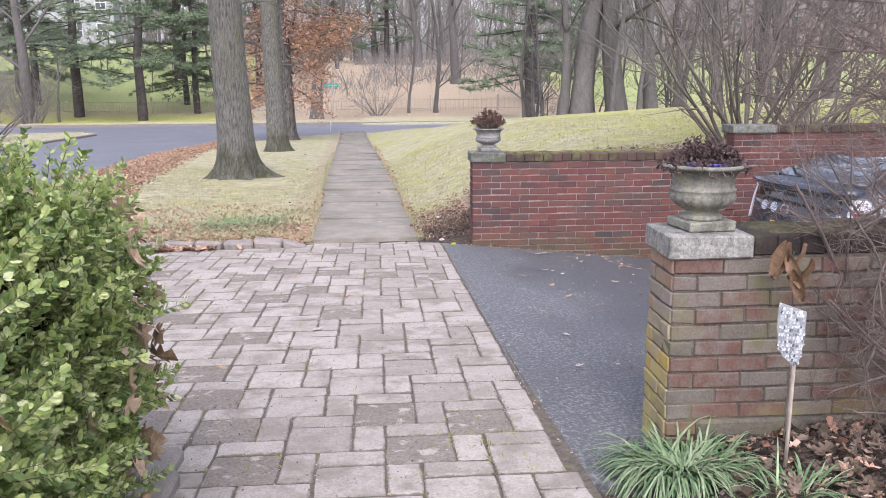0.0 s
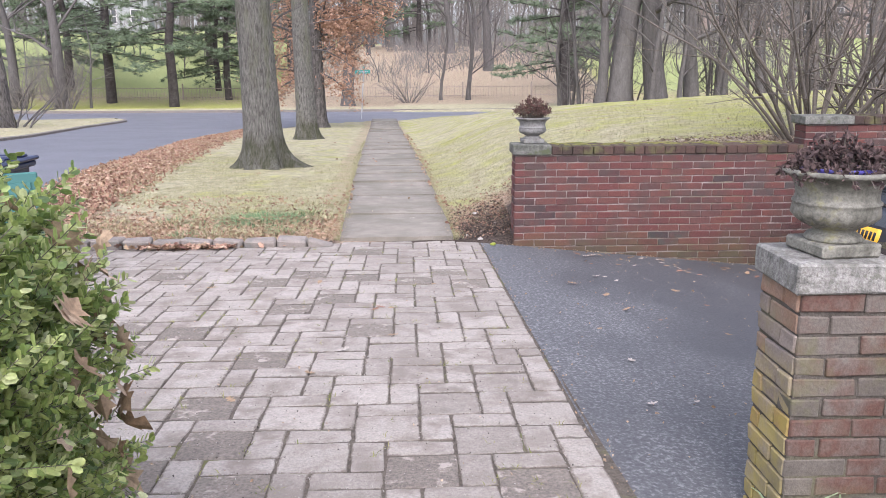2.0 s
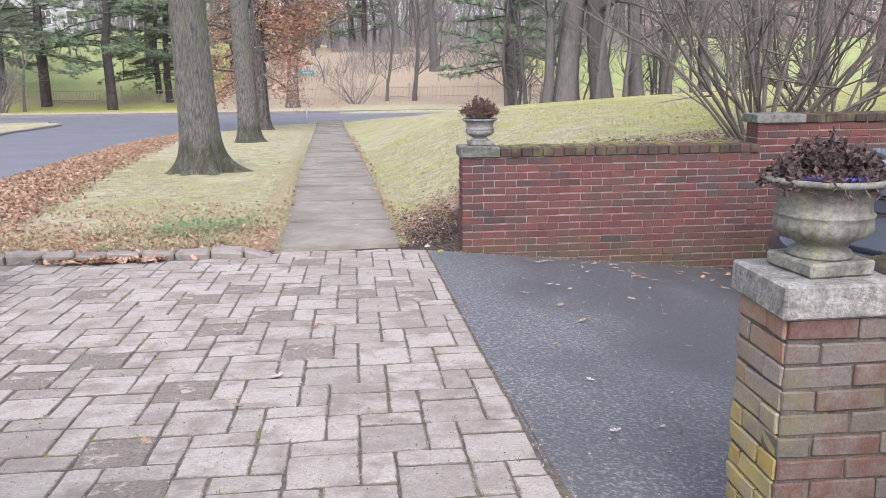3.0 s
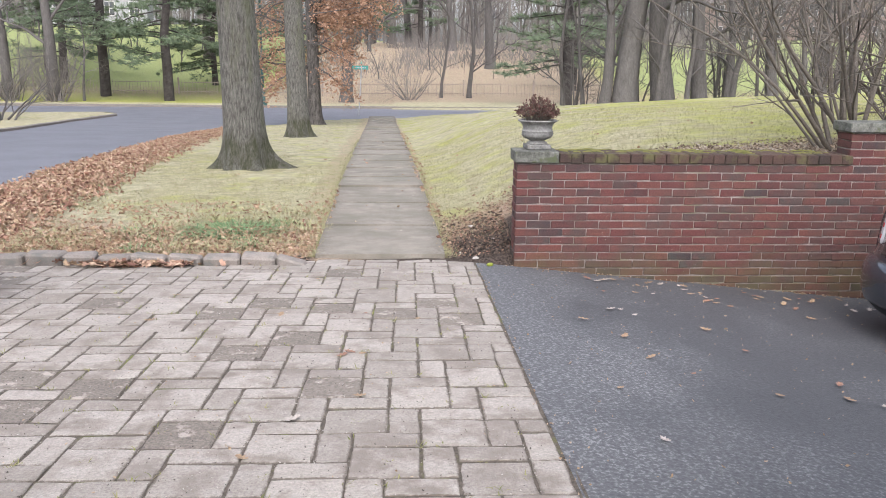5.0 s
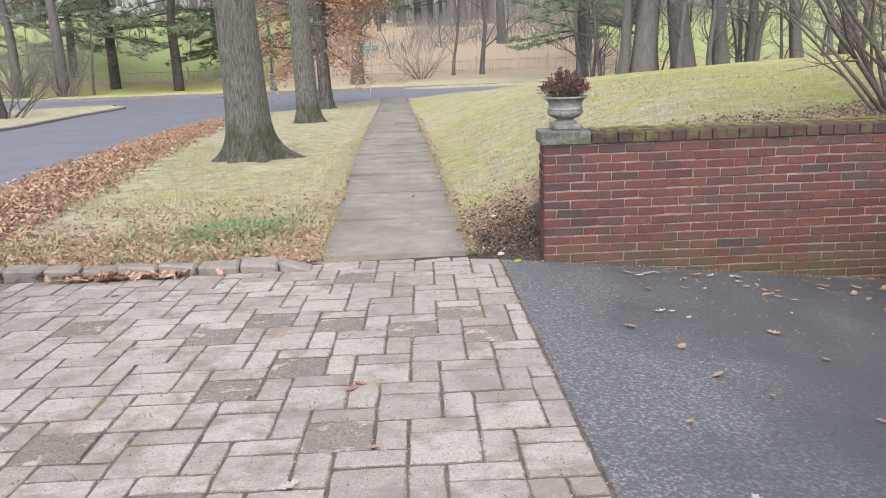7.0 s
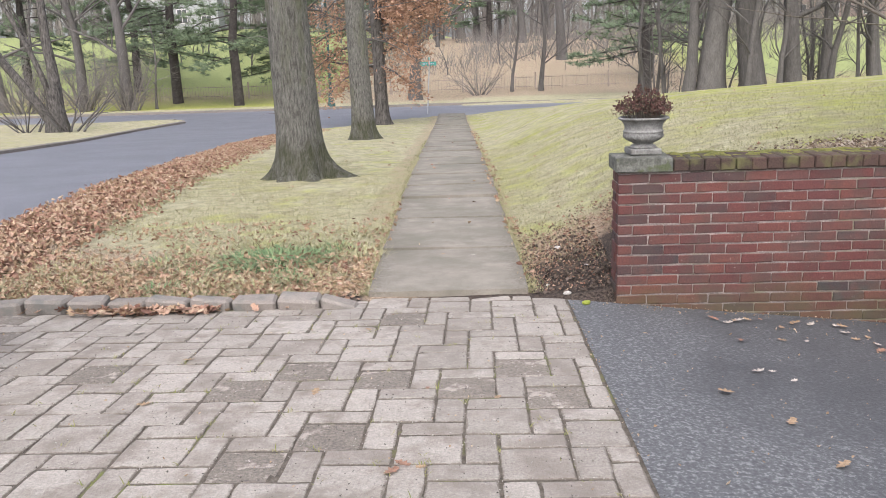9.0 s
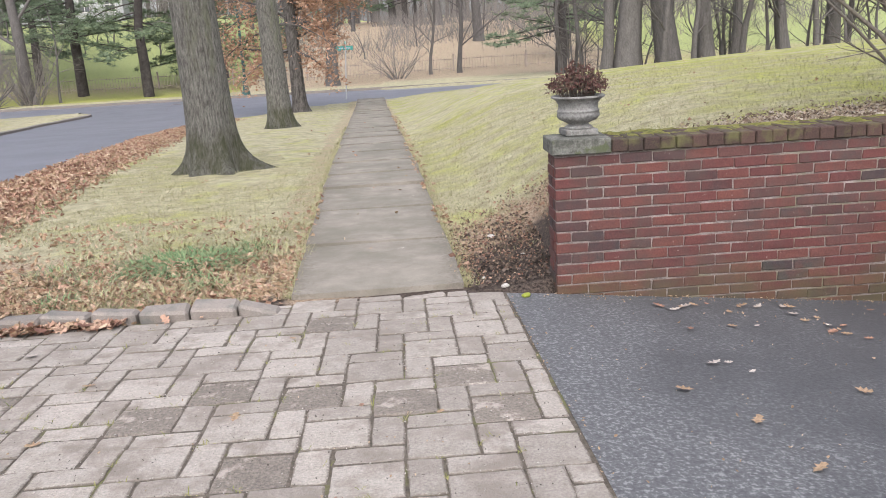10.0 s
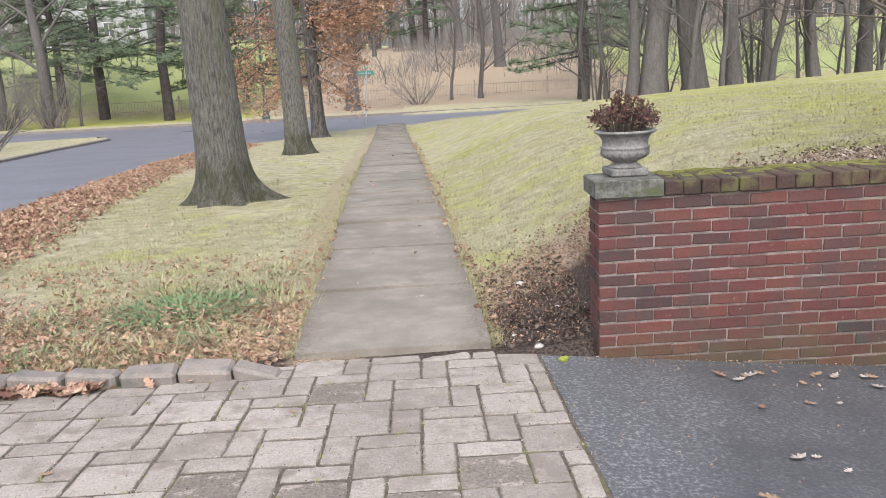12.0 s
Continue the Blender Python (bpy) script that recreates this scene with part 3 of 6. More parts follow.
# ---- concrete path ----
path = tagged(new("concrete_path"), "worn grey concrete slab path with dark joints", "path", kind="structure")
n = 0
cuts = [8.72, 10.08, 11.48, 12.72, 13.75, 15.0, 16.4]
while cuts[-1] < 38.5:
    cuts.append(cuts[-1] + 1.35)
for a, b in zip(cuts, cuts[1:]):
    bm = bmesh.new()
    tilt, dip = random.uniform(-0.008, 0.008), random.uniform(-0.009, 0.009)
    lift = 0.03 if n == 3 else random.choice((0.004, 0.01, 0.016, 0.022))
    cols = []
    worn_rim = bm.verts.layers.float_color.new("rim")
    xcuts, ycuts = (0.0, 0.05, 0.2, 0.56, 0.92, 1.07, 1.12), (a + 0.010, a + 0.08, (a + b) / 2, b - 0.10, b - 0.010)
    nc, nr = len(xcuts), len(ycuts)
    for yy in ycuts:
        for xx in xcuts:
            wob = 0.02 * noise.noise((yy * 3, xx * 5, 7)) if xx in (0.0, 1.12) else 0
            k = (yy - a) / (b - a)
            cols.append(bm.verts.new((walk_x(yy) + xx + wob, yy, along(yy) + 0.02 + tilt * (xx - 0.5) + lift * (1 - k) + dip * (k - 0.5))))
    low = [bm.verts.new(v.co - Vector((0, 0, 0.12))) for v in cols]
    for j in range(nr - 1):
        for i in range(nc - 1):
            q = j * nc + i
            bm.faces.new((cols[q], cols[q + 1], cols[q + nc + 1], cols[q + nc]))
    rim = [*range(nc), *[j * nc + nc - 1 for j in range(1, nr)], *[(nr - 1) * nc + i for i in range(nc - 2, -1, -1)], *[j * nc for j in range(nr - 2, 0, -1)]]
    for q in range(len(rim)):
        p0, p1 = rim[q], rim[(q + 1) % len(rim)]
        bm.faces.new((cols[p1], cols[p0], low[p0], low[p1]))
    for q, v in enumerate(cols):
        k = 0.95 if q % nc in (0, nc - 1) else 0.8 if q % nc in (1, nc - 2) else 0.62 if q // nc in (0, nr - 1) else 0.5
        v[worn_rim] = (k, k, k, 1)
    for v in low:
        v[worn_rim] = (0.6, 0.6, 0.6, 1)
    part("slab", bm, MAT_CONCRETE, path)
    n += 1


MAT_JOINT = mat("joint_dirt", [(0.025, 0.022, 0.018), (0.055, 0.048, 0.036)], 20, 90, 0.97, 0.6)
for a in cuts[1:-1]:
    bm = bmesh.new()
    add_box(bm, walk_x(a) - 0.01, walk_x(a) + 1.13, a - 0.016, a + 0.016, along(a) - 0.06, along(a) + 0.004, 0.0, 0.004)
    part("joint", bm, MAT_JOINT, path, "dark dirt in the joint")


# ---- brick walls ----
BW, BH, BD, JOINT = 0.196, 0.0575, 0.095, 0.0102
PITCH_X, PITCH_Z = BW + 0.006, BH + JOINT


def brick_mesh(length, depth=BD, height=BH):
    bm = bmesh.new()
    add_box(bm, 0, length, 0, depth, 0, height, 0.004, 0.003)
    return mesh_of(bm, "brick")


def brick_set(material, length, k=5, depth=BD, height=BH):
    out = []
    for _ in range(k):
        me = brick_mesh(length, depth, height)
        me.materials.append(material)
        out.append(me)
    return out


def lay_brick(me, x, y, z, parent, turn=0.0):
    ob = new("brick", me)
    ob.parent = parent
    ob.matrix_basis = pose(x + random.uniform(-0.002, 0.002), y + random.uniform(-0.002, 0.002), z + random.uniform(-0.0018, 0.0018), random.uniform(-0.7, 0.7), random.uniform(-0.4, 0.4), turn + random.uniform(-0.4, 0.4))
    return ob


def face_of_bricks(wall, x0, x1, y, z_top, z_bottom, material, floor_at, start=0, beyond=None, split=99.0):
    """Courses of a running bond from the top down, on a face that looks towards -y."""
    full, half, closer = brick_set(material, BW), brick_set(material, (BW - JOINT) / 2, 3), {}
    row, z = start, z_top - PITCH_Z
    while z > z_bottom - PITCH_Z:
        x = x0
        if row % 2:
            if z + BH > floor_at(x):
                lay_brick(random.choice(half), x, y, z, wall)
            x += (BW + 0.004) / 2
        while x + BW < x1 + 0.001:
            if z + BH > floor_at(x + BW):
                lay_brick(random.choice(full), x, y + random.uniform(-0.002, 0.002), z, beyond if x > split else wall)
            x += PITCH_X
        rest = x1 - x
        if rest > 0.03 and z + BH > floor_at(x1):
            k = round(rest, 3)
            if k not in closer:
                closer[k] = brick_set(material, rest, 2)
            lay_brick(random.choice(closer[k]), x, y, z, wall)
        row += 1
        z -= PITCH_Z


# the low garden wall beside the drive
W_X0, W_X1, W_END = 0.985, 3.765, 8.2
wall_low = tagged(new("wall_low"), "low red brick garden retaining wall with mossy brick coping", "wall", kind="structure")
part("core", box_bm(W_X0 + 0.006, W_X1 - 0.004, WALL_Y + 0.0065, WALL_Y + 0.24, -0.75, 0.59), MAT_MORTAR, wall_low)
ends = brick_set(MAT_BRICK, BD, 4, BW)
ends_half = brick_set(MAT_BRICK, BD, 2, 0.12)
for r in range(17):
    zz = 0.585 - PITCH_Z * (r + 1)
    lay_brick(random.choice(ends_half if r % 2 == 0 else ends), W_X0 - 0.002, WALL_Y + (0.101 if r % 2 == 0 else 0.04), zz, wall_low)
xx = 1.335
cope = [mesh_of(box_bm(0, 0.094, 0, 0.30, 0, 0.078, 0.006, 0.003), "coping_brick") for _ in range(5)]
for me in cope:
    me.materials.append(MAT_COPING)
while xx < 3.75:
    ob = part("coping_brick", random.choice(cope), None, wall_low)
    ob.matrix_basis = pose(xx, WALL_Y - 0.016, 0.588, random.uniform(-0.4, 0.4), random.uniform(-0.25, 0.25), random.uniform(-0.4, 0.4))
    xx += 0.0985
cap = part("cap_stone", box_bm(0.966, 1.325, WALL_Y - 0.026, WALL_Y + 0.285, 0.590, 0.684, 0.006, 0.003), MAT_CAPSTONE, wall_low, "grey-green mossy cast stone cap")

# the taller wall that goes on behind the car
wall_tall = tagged(new("wall_tall"), "taller red brick retaining wall with stone coping", "wall", kind="structure")
part("core", box_bm(W_X1 + 0.006, W_END, WALL_Y + 0.0065, WALL_Y + 0.24, -0.95, 0.86), MAT_MORTAR, wall_tall)
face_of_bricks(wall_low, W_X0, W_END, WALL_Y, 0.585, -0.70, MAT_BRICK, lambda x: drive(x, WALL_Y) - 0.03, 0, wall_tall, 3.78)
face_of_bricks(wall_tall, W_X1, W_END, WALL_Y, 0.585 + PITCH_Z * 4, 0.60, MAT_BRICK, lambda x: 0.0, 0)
tall_ends = brick_set(MAT_BRICK, BD, 3, 0.22)
for r in range(4):
    lay_brick(random.choice(tall_ends), W_X1 - 0.003, WALL_Y + 0.012, 0.585 + PITCH_Z * (3 - r), wall_tall)
part("cap_stone", box_bm(W_X1 - 0.03, W_X1 + 0.45, WALL_Y - 0.03, WALL_Y + 0.28, 0.858, 0.935, 0.006, 0.002), MAT_CAPSTONE, wall_tall, "grey cast stone cap")
xx = W_X1 + 0.454
while xx < W_END:
    ob = part("coping_brick", random.choice(cope), None, wall_tall)
    ob.matrix_basis = pose(xx, WALL_Y - 0.02, 0.856, random.uniform(-0.4, 0.4), random.uniform(-0.25, 0.25), random.uniform(-0.4, 0.4))
    xx += 0.0985

# the pier and wall by the planting bed
P_X0, P_X1, P_Y0, P_Y1 = 1.150, 1.44, 3.092, 3.37
wall_near = tagged(new("wall_near"), "weathered brown brick pier and wall by the planting bed", "wall", kind="structure")
part("core", box_bm(P_X0 + 0.006, 5.0, P_Y0 + 0.006, P_Y1, -0.6, 0.785), MAT_MORTAR_OLD, wall_near)
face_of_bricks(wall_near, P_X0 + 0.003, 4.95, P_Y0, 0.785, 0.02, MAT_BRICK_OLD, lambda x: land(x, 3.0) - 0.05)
side_full, side_half = brick_set(MAT_BRICK_SIDE, BD, 4, BW), brick_set(MAT_BRICK_SIDE, BD, 3, 0.092)
side_bit, side_rest = brick_set(MAT_BRICK_SIDE, BD, 3, 0.066), brick_set(MAT_BRICK_SIDE, BD, 4, 0.170)
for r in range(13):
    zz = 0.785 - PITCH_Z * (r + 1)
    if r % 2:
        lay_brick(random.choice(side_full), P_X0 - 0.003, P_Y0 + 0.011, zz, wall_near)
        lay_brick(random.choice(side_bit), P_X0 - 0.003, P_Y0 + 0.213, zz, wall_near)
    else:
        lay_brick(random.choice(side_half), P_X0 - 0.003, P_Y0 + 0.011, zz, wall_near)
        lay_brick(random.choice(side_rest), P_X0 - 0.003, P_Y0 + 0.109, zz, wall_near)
part("footing", box_bm(1.27, 5.0, P_Y0 - 0.03, P_Y0 + 0.02, -0.3, 0.10, 0.012, 0.008), MAT_MORTAR_OLD, wall_near, "rough grey concrete footing")
part("cap_stone", box_bm(1.130, 1.465, 3.075, 3.40, 0.778, 0.872, 0.007, 0.003), MAT_CAP_PALE, wall_near, "pitted grey stone cap with moss")
cope_dark = [mesh_of(box_bm(0, 0.094, 0, 0.30, 0, 0.078, 0.006, 0.003), "coping_brick") for _ in range(5)]
for me in cope_dark:
    me.materials.append(MAT_COPING_DARK)
xx = 1.47
while xx < 4.9:
    ob = part("coping_brick", random.choice(cope_dark), None, wall_near)
    ob.matrix_basis = pose(xx, 3.09, 0.789, random.uniform(-0.4, 0.4), random.uniform(-0.25, 0.25), random.uniform(-0.4, 0.4))
    xx += 0.0985


def moss_run(name, x0, x1, y0, y1, z, seed, parent, label, material):
    """A lumpy pad of moss along a coping."""
    s = Soup()
    nx_, ny_ = max(4, int((x1 - x0) / 0.025)), 9
    for j in range(ny_ + 1):
        for i in range(nx_ + 1):
            x, y = x0 + (x1 - x0) * i / nx_, y0 + (y1 - y0) * j / ny_
            h = 0.5 + noise.noise((x * 7, y * 9, seed)) * 0.8 + noise.noise((x * 25, y * 25, seed)) * 0.35
            e = min(1, j / 2, (ny_ - j) / 2 + 0.5, i / 2, (nx_ - i) / 2)
            s.v.append((x, y + 0.012 * noise.noise((x * 14, y, seed)), z - 0.010 + 0.022 * max(0, h) * e))
    for j in range(ny_):
        for i in range(nx_):
            a = j * (nx_ + 1) + i
            s.f.append((a, a + 1, a + nx_ + 2, a + nx_ + 1))
    return part(name, s.mesh(name, material, True), None, parent, label)


moss_run("moss", 1.345, 3.73, WALL_Y + 0.07, WALL_Y + 0.40, 0.664, 2, wall_low, "yellow-green moss pad", MAT_MOSS)
moss_run("moss", 1.50, 4.85, 3.10, 3.40, 0.872, 5, wall_near, "dull green-brown moss pad", MAT_MOSS_DULL)


# ---- kerb stones along the lawn ----
kerb = tagged(new("kerb_stones"), "row of rough grey granite kerb blocks", "kerb", kind="structure")
xx = -0.74
k = 0
while xx > -6.6:
    w = 0.26 if k == 0 else random.uniform(0.25, 0.33)
    bm = bmesh.new()
    zt = along(8.5) + random.uniform(0.075, 0.095)
    add_box(bm, xx - w + 0.012, xx, 8.44, 8.58, along(8.5) - 0.12, zt, 0.018, 0.014)
    if k == 0:
        for v in bm.verts:
            if v.co.z > along(8.5) - 0.02:
                v.co.z -= 0.09 * (v.co.x - xx + w) / w
    spin = Matrix.Translation((xx - w / 2, 8.51, along(8.5))) @ pose(0, 0, 0, random.uniform(-4, 4), random.uniform(-3, 3), random.uniform(-5, 5)) @ Matrix.Translation((w / 2 - xx, -8.51, -along(8.5)))
    bmesh.ops.transform(bm, matrix=spin, verts=bm.verts)
    ob = part("kerb_block", bm, MAT_KERB, kerb)
    xx -= w
    k += 1
for i, (kx, ky) in enumerate(((-0.80, 3.06), (-0.76, 2.82), (-0.77, 2.56))):
    part("kerb_block", box_bm(kx - 0.14, kx, ky - 0.13, ky + 0.12, along(ky) - 0.1, along(ky) + 0.05, 0.02, 0.008), MAT_KERB, kerb)


def arching(soup, r_, p_, d, length, r0, depth, gravity, wiggle=0.16, steps=6, kids=(3, 6), tip_soup=None, spread=0.7, shrink=(0.35, 0.6), seg=5, inside=None):
    pts, rad = [p_.copy()], [r0]
    steps = 2 if depth <= 0 else steps
    v = d.normalized()
    for i in range(steps):
        v = (v + Vector((r_.gauss(0, wiggle), r_.gauss(0, wiggle), r_.gauss(0, wiggle) + gravity))).normalized()
        nxt = pts[-1] + v * length / steps
        if inside and not inside(nxt):
            break
        pts.append(nxt)
        rad.append(r0 * (1 - 0.75 * (i + 1) / steps))
    if len(pts) < 2:
        return
    (soup if depth > 0 or tip_soup is None else tip_soup).tube(pts, rad, seg if depth > 0 else 3)
    if depth <= 0:
        return
    for _ in range(r_.randint(*kids)):
        i = r_.randint(1, len(pts) - 1)
        q = pts[i]
        w = (pts[i] - pts[i - 1]).normalized()
        w = (w + Vector((r_.gauss(0, spread), r_.gauss(0, spread), r_.gauss(0.1, spread)))).normalized()
        arching(soup, r_, q, w, length * r_.uniform(*shrink), max(0.0012, rad[i] * 0.62), depth - 1, gravity, wiggle, max(3, steps - 1), kids, tip_soup, spread, shrink, max(3, seg - 1), inside)


# ---- big street trees ----
def oak_trunk(name, x, y, radius, height, seed, label, flare=2.2, lean=(0.0, 0.0), limbs=3, group="street trees", bark=MAT_BARK):
    rnd = random.Random(seed)
    z0 = land(x, y) - 0.06
    tree = thing(name, (x, y, z0), label, "tree", group)
    bm = bmesh.new()
    seg, rings = 40, []
    zs = [0, 0.04, 0.08, 0.13, 0.18, 0.25, 0.36, 0.48, 0.62, 0.8, 1.2, 1.8, 2.6, 3.6, 5, 7, 9.5, height]
    roots = [(0.0, 1.35), (1.2, 0.6), (2.3, 0.55), (3.3, 0.75), (4.25, 0.7), (5.2, 0.8)]
    for z in zs:
        taper = 1 - 0.045 * z
        ring = []
        for i in range(seg):
            a = 2 * math.pi * i / seg
            root = 0.06 + sum(s_ * math.exp(-((a - c + math.pi) % (2 * math.pi) - math.pi) ** 2 / 0.05) for c, s_ in roots)
            fl = 1 + (flare - 1) * root * math.exp(-z / 0.17) + 0.16 * math.exp(-z / 0.7)
            ridge = 0.018 * math.sin(a * 19 + 2 * noise.noise((z * 0.6, seed, 0))) + 0.03 * noise.noise((math.cos(a) * 2, math.sin(a) * 2, z * 0.7 + seed))
            r = radius * max(0.3, taper) * fl * (1 + ridge)
            ring.append(bm.verts.new((r * math.cos(a) + lean[0] * z, r * math.sin(a) + lean[1] * z, z)))
        rings.append(ring)
    for r0, r1 in zip(rings, rings[1:]):
        for i in range(seg):
            bm.faces.new((r0[i], r0[(i + 1) % seg], r1[(i + 1) % seg], r1[i]))
    part("trunk", bm, bark, tree, shade=True)
    shoots = Soup()
    for i in range(46):
        z, a = rnd.uniform(0.8, 6.0), rnd.uniform(0, 6.28)
        r = radius * (1 - 0.045 * z)
        arching(shoots, rnd, Vector((math.cos(a) * r + lean[0] * z, math.sin(a) * r + lean[1] * z, z)),
                Vector((math.cos(a), math.sin(a), 0.5)), rnd.uniform(0.15, 0.6), 0.006, 1, -0.03, 0.2, 4, (1, 3))
    tagged(part("twig_growth", shoots.mesh("twig_growth", MAT_TWIG), None, tree), kind="stuff")
    for i in range(limbs + 5):
        s_ = Soup()
        z = 2.2 + i * 0.75 + rnd.uniform(-0.3, 0.3)
        a = rnd.uniform(0, 6.28)
        arching(s_, rnd, Vector((math.cos(a) * radius * 0.8 + lean[0] * z, math.sin(a) * radius * 0.8 + lean[1] * z, z)),
                Vector((math.cos(a), math.sin(a), 0.3)), rnd.uniform(1.0, 2.2), rnd.uniform(0.012, 0.03), 2, -0.10, 0.16, 6, (2, 4))
        part("branch", s_.mesh("branch", MAT_BARK_FAR), None, tree)
    return tree


oak_trunk("street_tree", -2.47, 15.1, 0.318, 14, 3, "tall old oak with grey furrowed trunk on the verge", 2.55, (-0.03, 0.0))
oak_trunk("street_tree", -2.82, 24.2, 0.275, 14, 8, "second tall oak with mossy flared base on the verge", 1.7, (-0.02, 0))
leafy = oak_trunk("street_tree", -3.36, 33.2, 0.235, 14, 12, "dark-barked oak still holding rusty leaves on the verge", 1.6, (-0.02, 0), bark=MAT_BARK_DARK)


# ---- urns ----
def fluted(a, r, z):
    if 0.075 < z < 0.135:
        return r * (1 + 0.10 * abs(math.sin(a * 9)) * math.sin(math.pi * (z - 0.075) / 0.06))
    return r


def urn(x, y, z, turn, label, stone, k=1.0, tall=1.0):
    u = thing("garden_urn", (x, y, z), label, "urn", "stone urns", turn=turn)
    part("plinth", box_bm(-0.100 * k, 0.100 * k, -0.100 * k, 0.100 * k, 0, 0.038, 0.006, 0.002), stone, u, "square stone plinth")
    prof = [(0.085, 0.038), (0.088, 0.044), (0.080, 0.054), (0.064, 0.062), (0.062, 0.068), (0.078, 0.077), (0.104, 0.092), (0.121, 0.112), (0.127, 0.130),
            (0.127, 0.142), (0.131, 0.145), (0.131, 0.150), (0.124, 0.154), (0.121, 0.168), (0.124, 0.190), (0.136, 0.211), (0.154, 0.223), (0.164, 0.227),
            (0.166, 0.234), (0.160, 0.240), (0.148, 0.240), (0.130, 0.222), (0.120, 0.190)]
    u.scale = (1, 1, tall)
    part("bowl", lathe([(r * k, zz) for r, zz in prof], 72, fluted), stone, u, shade=True)
    return u


def tuft(soup, rnd, base, tip, width, kind="leaf"):
    """One narrow folded leaf from base to tip."""
    d = tip - base
    side = d.cross(Vector((rnd.uniform(-1, 1), rnd.uniform(-1, 1), rnd.uniform(-1, 1))))
    if side.length < 1e-6:
        return
    side = side.normalized() * width
    mid = base + d * 0.5
    lift = side.cross(d).normalized() * width * 0.4
    n = len(soup.v)
    soup.v += [tuple(base), tuple(mid + side + lift), tuple(tip), tuple(mid - side + lift)]
    soup.f += [(n, n + 1, n + 2), (n, n + 2, n + 3)]


def urn_plant(x, y, z, rx, h, mat_, label, n, seed, droop=0.0):
    rnd = random.Random(seed)
    p_ = thing("urn_plant", (x, y, z), label, "plant")
    st, lf = Soup(), Soup()
    for _ in range(130):
        a, q = rnd.uniform(0, 6.28), rnd.random() ** 0.5
        b = Vector((math.cos(a) * 0.07 * q, math.sin(a) * 0.07 * q, -0.05))
        e = Vector((math.cos(a) * rx * q * 1.1, math.sin(a) * rx * q * 1.1, h * (1.05 - 0.75 * q ** 2.2) * rnd.uniform(0.75, 1.1) - droop * q * q))
        m_ = (b + e) / 2 + Vector((0, 0, 0.03 + 0.04 * q))
        st.tube([b, m_, e], [0.003, 0.0022, 0.0012], 3)
        for _ in range(n):
            t = rnd.uniform(0.35, 1.05)
            c = b.lerp(m_, t * 2) if t < 0.5 else m_.lerp(e, t * 2 - 1)
            tuft(lf, rnd, c, c + Vector((rnd.gauss(0, 1), rnd.gauss(0, 1), rnd.gauss(0.1, 1))).normalized() * rnd.uniform(0.012, 0.028), rnd.uniform(0.004, 0.009))
    tagged(part("stem_mass", st.mesh("stem_mass", MAT_STEM), None, p_), kind="stuff")
    tagged(part("foliage", lf.mesh("foliage", mat_), None, p_), kind="stuff")
    return p_


URN1 = (1.308, 3.24, 0.874)
URN2 = (1.172, 8.73, 0.688)
urn(*URN1, 8, "weathered grey-green stone urn with fluted bowl on the brick pier", MAT_URN, 1.0, 1.1)
urn(*URN2, 3, "clean grey stone urn with fluted bowl on the garden wall", MAT_URN_CLEAN)
urn_plant(URN1[0], URN1[1], URN1[2] + 0.232, 0.17, 0.14, MAT_DARK_PLANT, "withered dark drooping annuals filling the urn", 16, 4, 0.05)
urn_plant(URN2[0], URN2[1], URN2[2] + 0.21, 0.185, 0.215, MAT_RED_PLANT, "dense reddish-brown winter plant domed over the urn", 16, 9)
MAT_POT = plain("purple_pot_plastic", (0.06, 0.05, 0.25), 0.35)
pot = thing("plastic_pot", (URN1[0] - 0.01, URN1[1] - 0.01, URN1[2] + 0.238), "glossy purple plastic pot rim set inside the urn", "pot")
part("rim", lathe([(0.085, 0.0), (0.112, 0.02), (0.118, 0.034), (0.112, 0.035), (0.1, 0.02)], 40), MAT_POT, pot, shade=True)


# ---- fallen leaves ----
def oak_leaf(soup, m, size, rnd):
    """A curled lobed oak leaf."""
    pts = [(0, -0.5), (0.13, -0.25), (0.30, -0.20), (0.15, -0.02), (0.38, 0.12), (0.16, 0.22), (0.22, 0.42), (0, 0.52)]
    curl, fold = rnd.uniform(0.2, 0.9), rnd.uniform(0.1, 0.5)
    n = len(soup.v)

    def put(x, y):
        z = curl * (y * y) + fold * abs(x)
        soup.v.append(tuple(m @ (Vector((x, y, z)) * size)))

    for x, y in pts:
        put(x, y)
    for x, y in reversed(pts[1:-1]):
        put(-x * rnd.uniform(0.8, 1.1), y)
    put(0.0, 0.0)
    c, k = n + 14, 14
    for i in range(k):
        soup.f.append((c, n + i, n + (i + 1) % k))


def chip_leaf(soup, p_, size, rnd):
    """A small crumpled leaf for deep litter."""
    m = Euler((rnd.gauss(0, 0.7), rnd.gauss(0, 0.7), rnd.uniform(0, 6.28))).to_matrix()
    w = rnd.uniform(0.16, 0.46)
    c_ = rnd.uniform(0.05, 0.4)
    q = [Vector((rnd.uniform(-0.15, 0.15), -0.5, c_)), Vector((w, rnd.uniform(-0.2, 0.25), 0.24)), Vector((rnd.uniform(-0.15, 0.15), 0.55, c_ * 0.6)), Vector((-w * rnd.uniform(0.6, 1.2), rnd.uniform(-0.25, 0.2), 0.2)), Vector((0, 0, -0.03))]
    n = len(soup.v)
    soup.v += [tuple(p_ + m @ (v * size)) for v in q]
    soup.f += [(n, n + 1, n + 4), (n + 1, n + 2, n + 4), (n + 2, n + 3, n + 4), (n + 3, n, n + 4)]


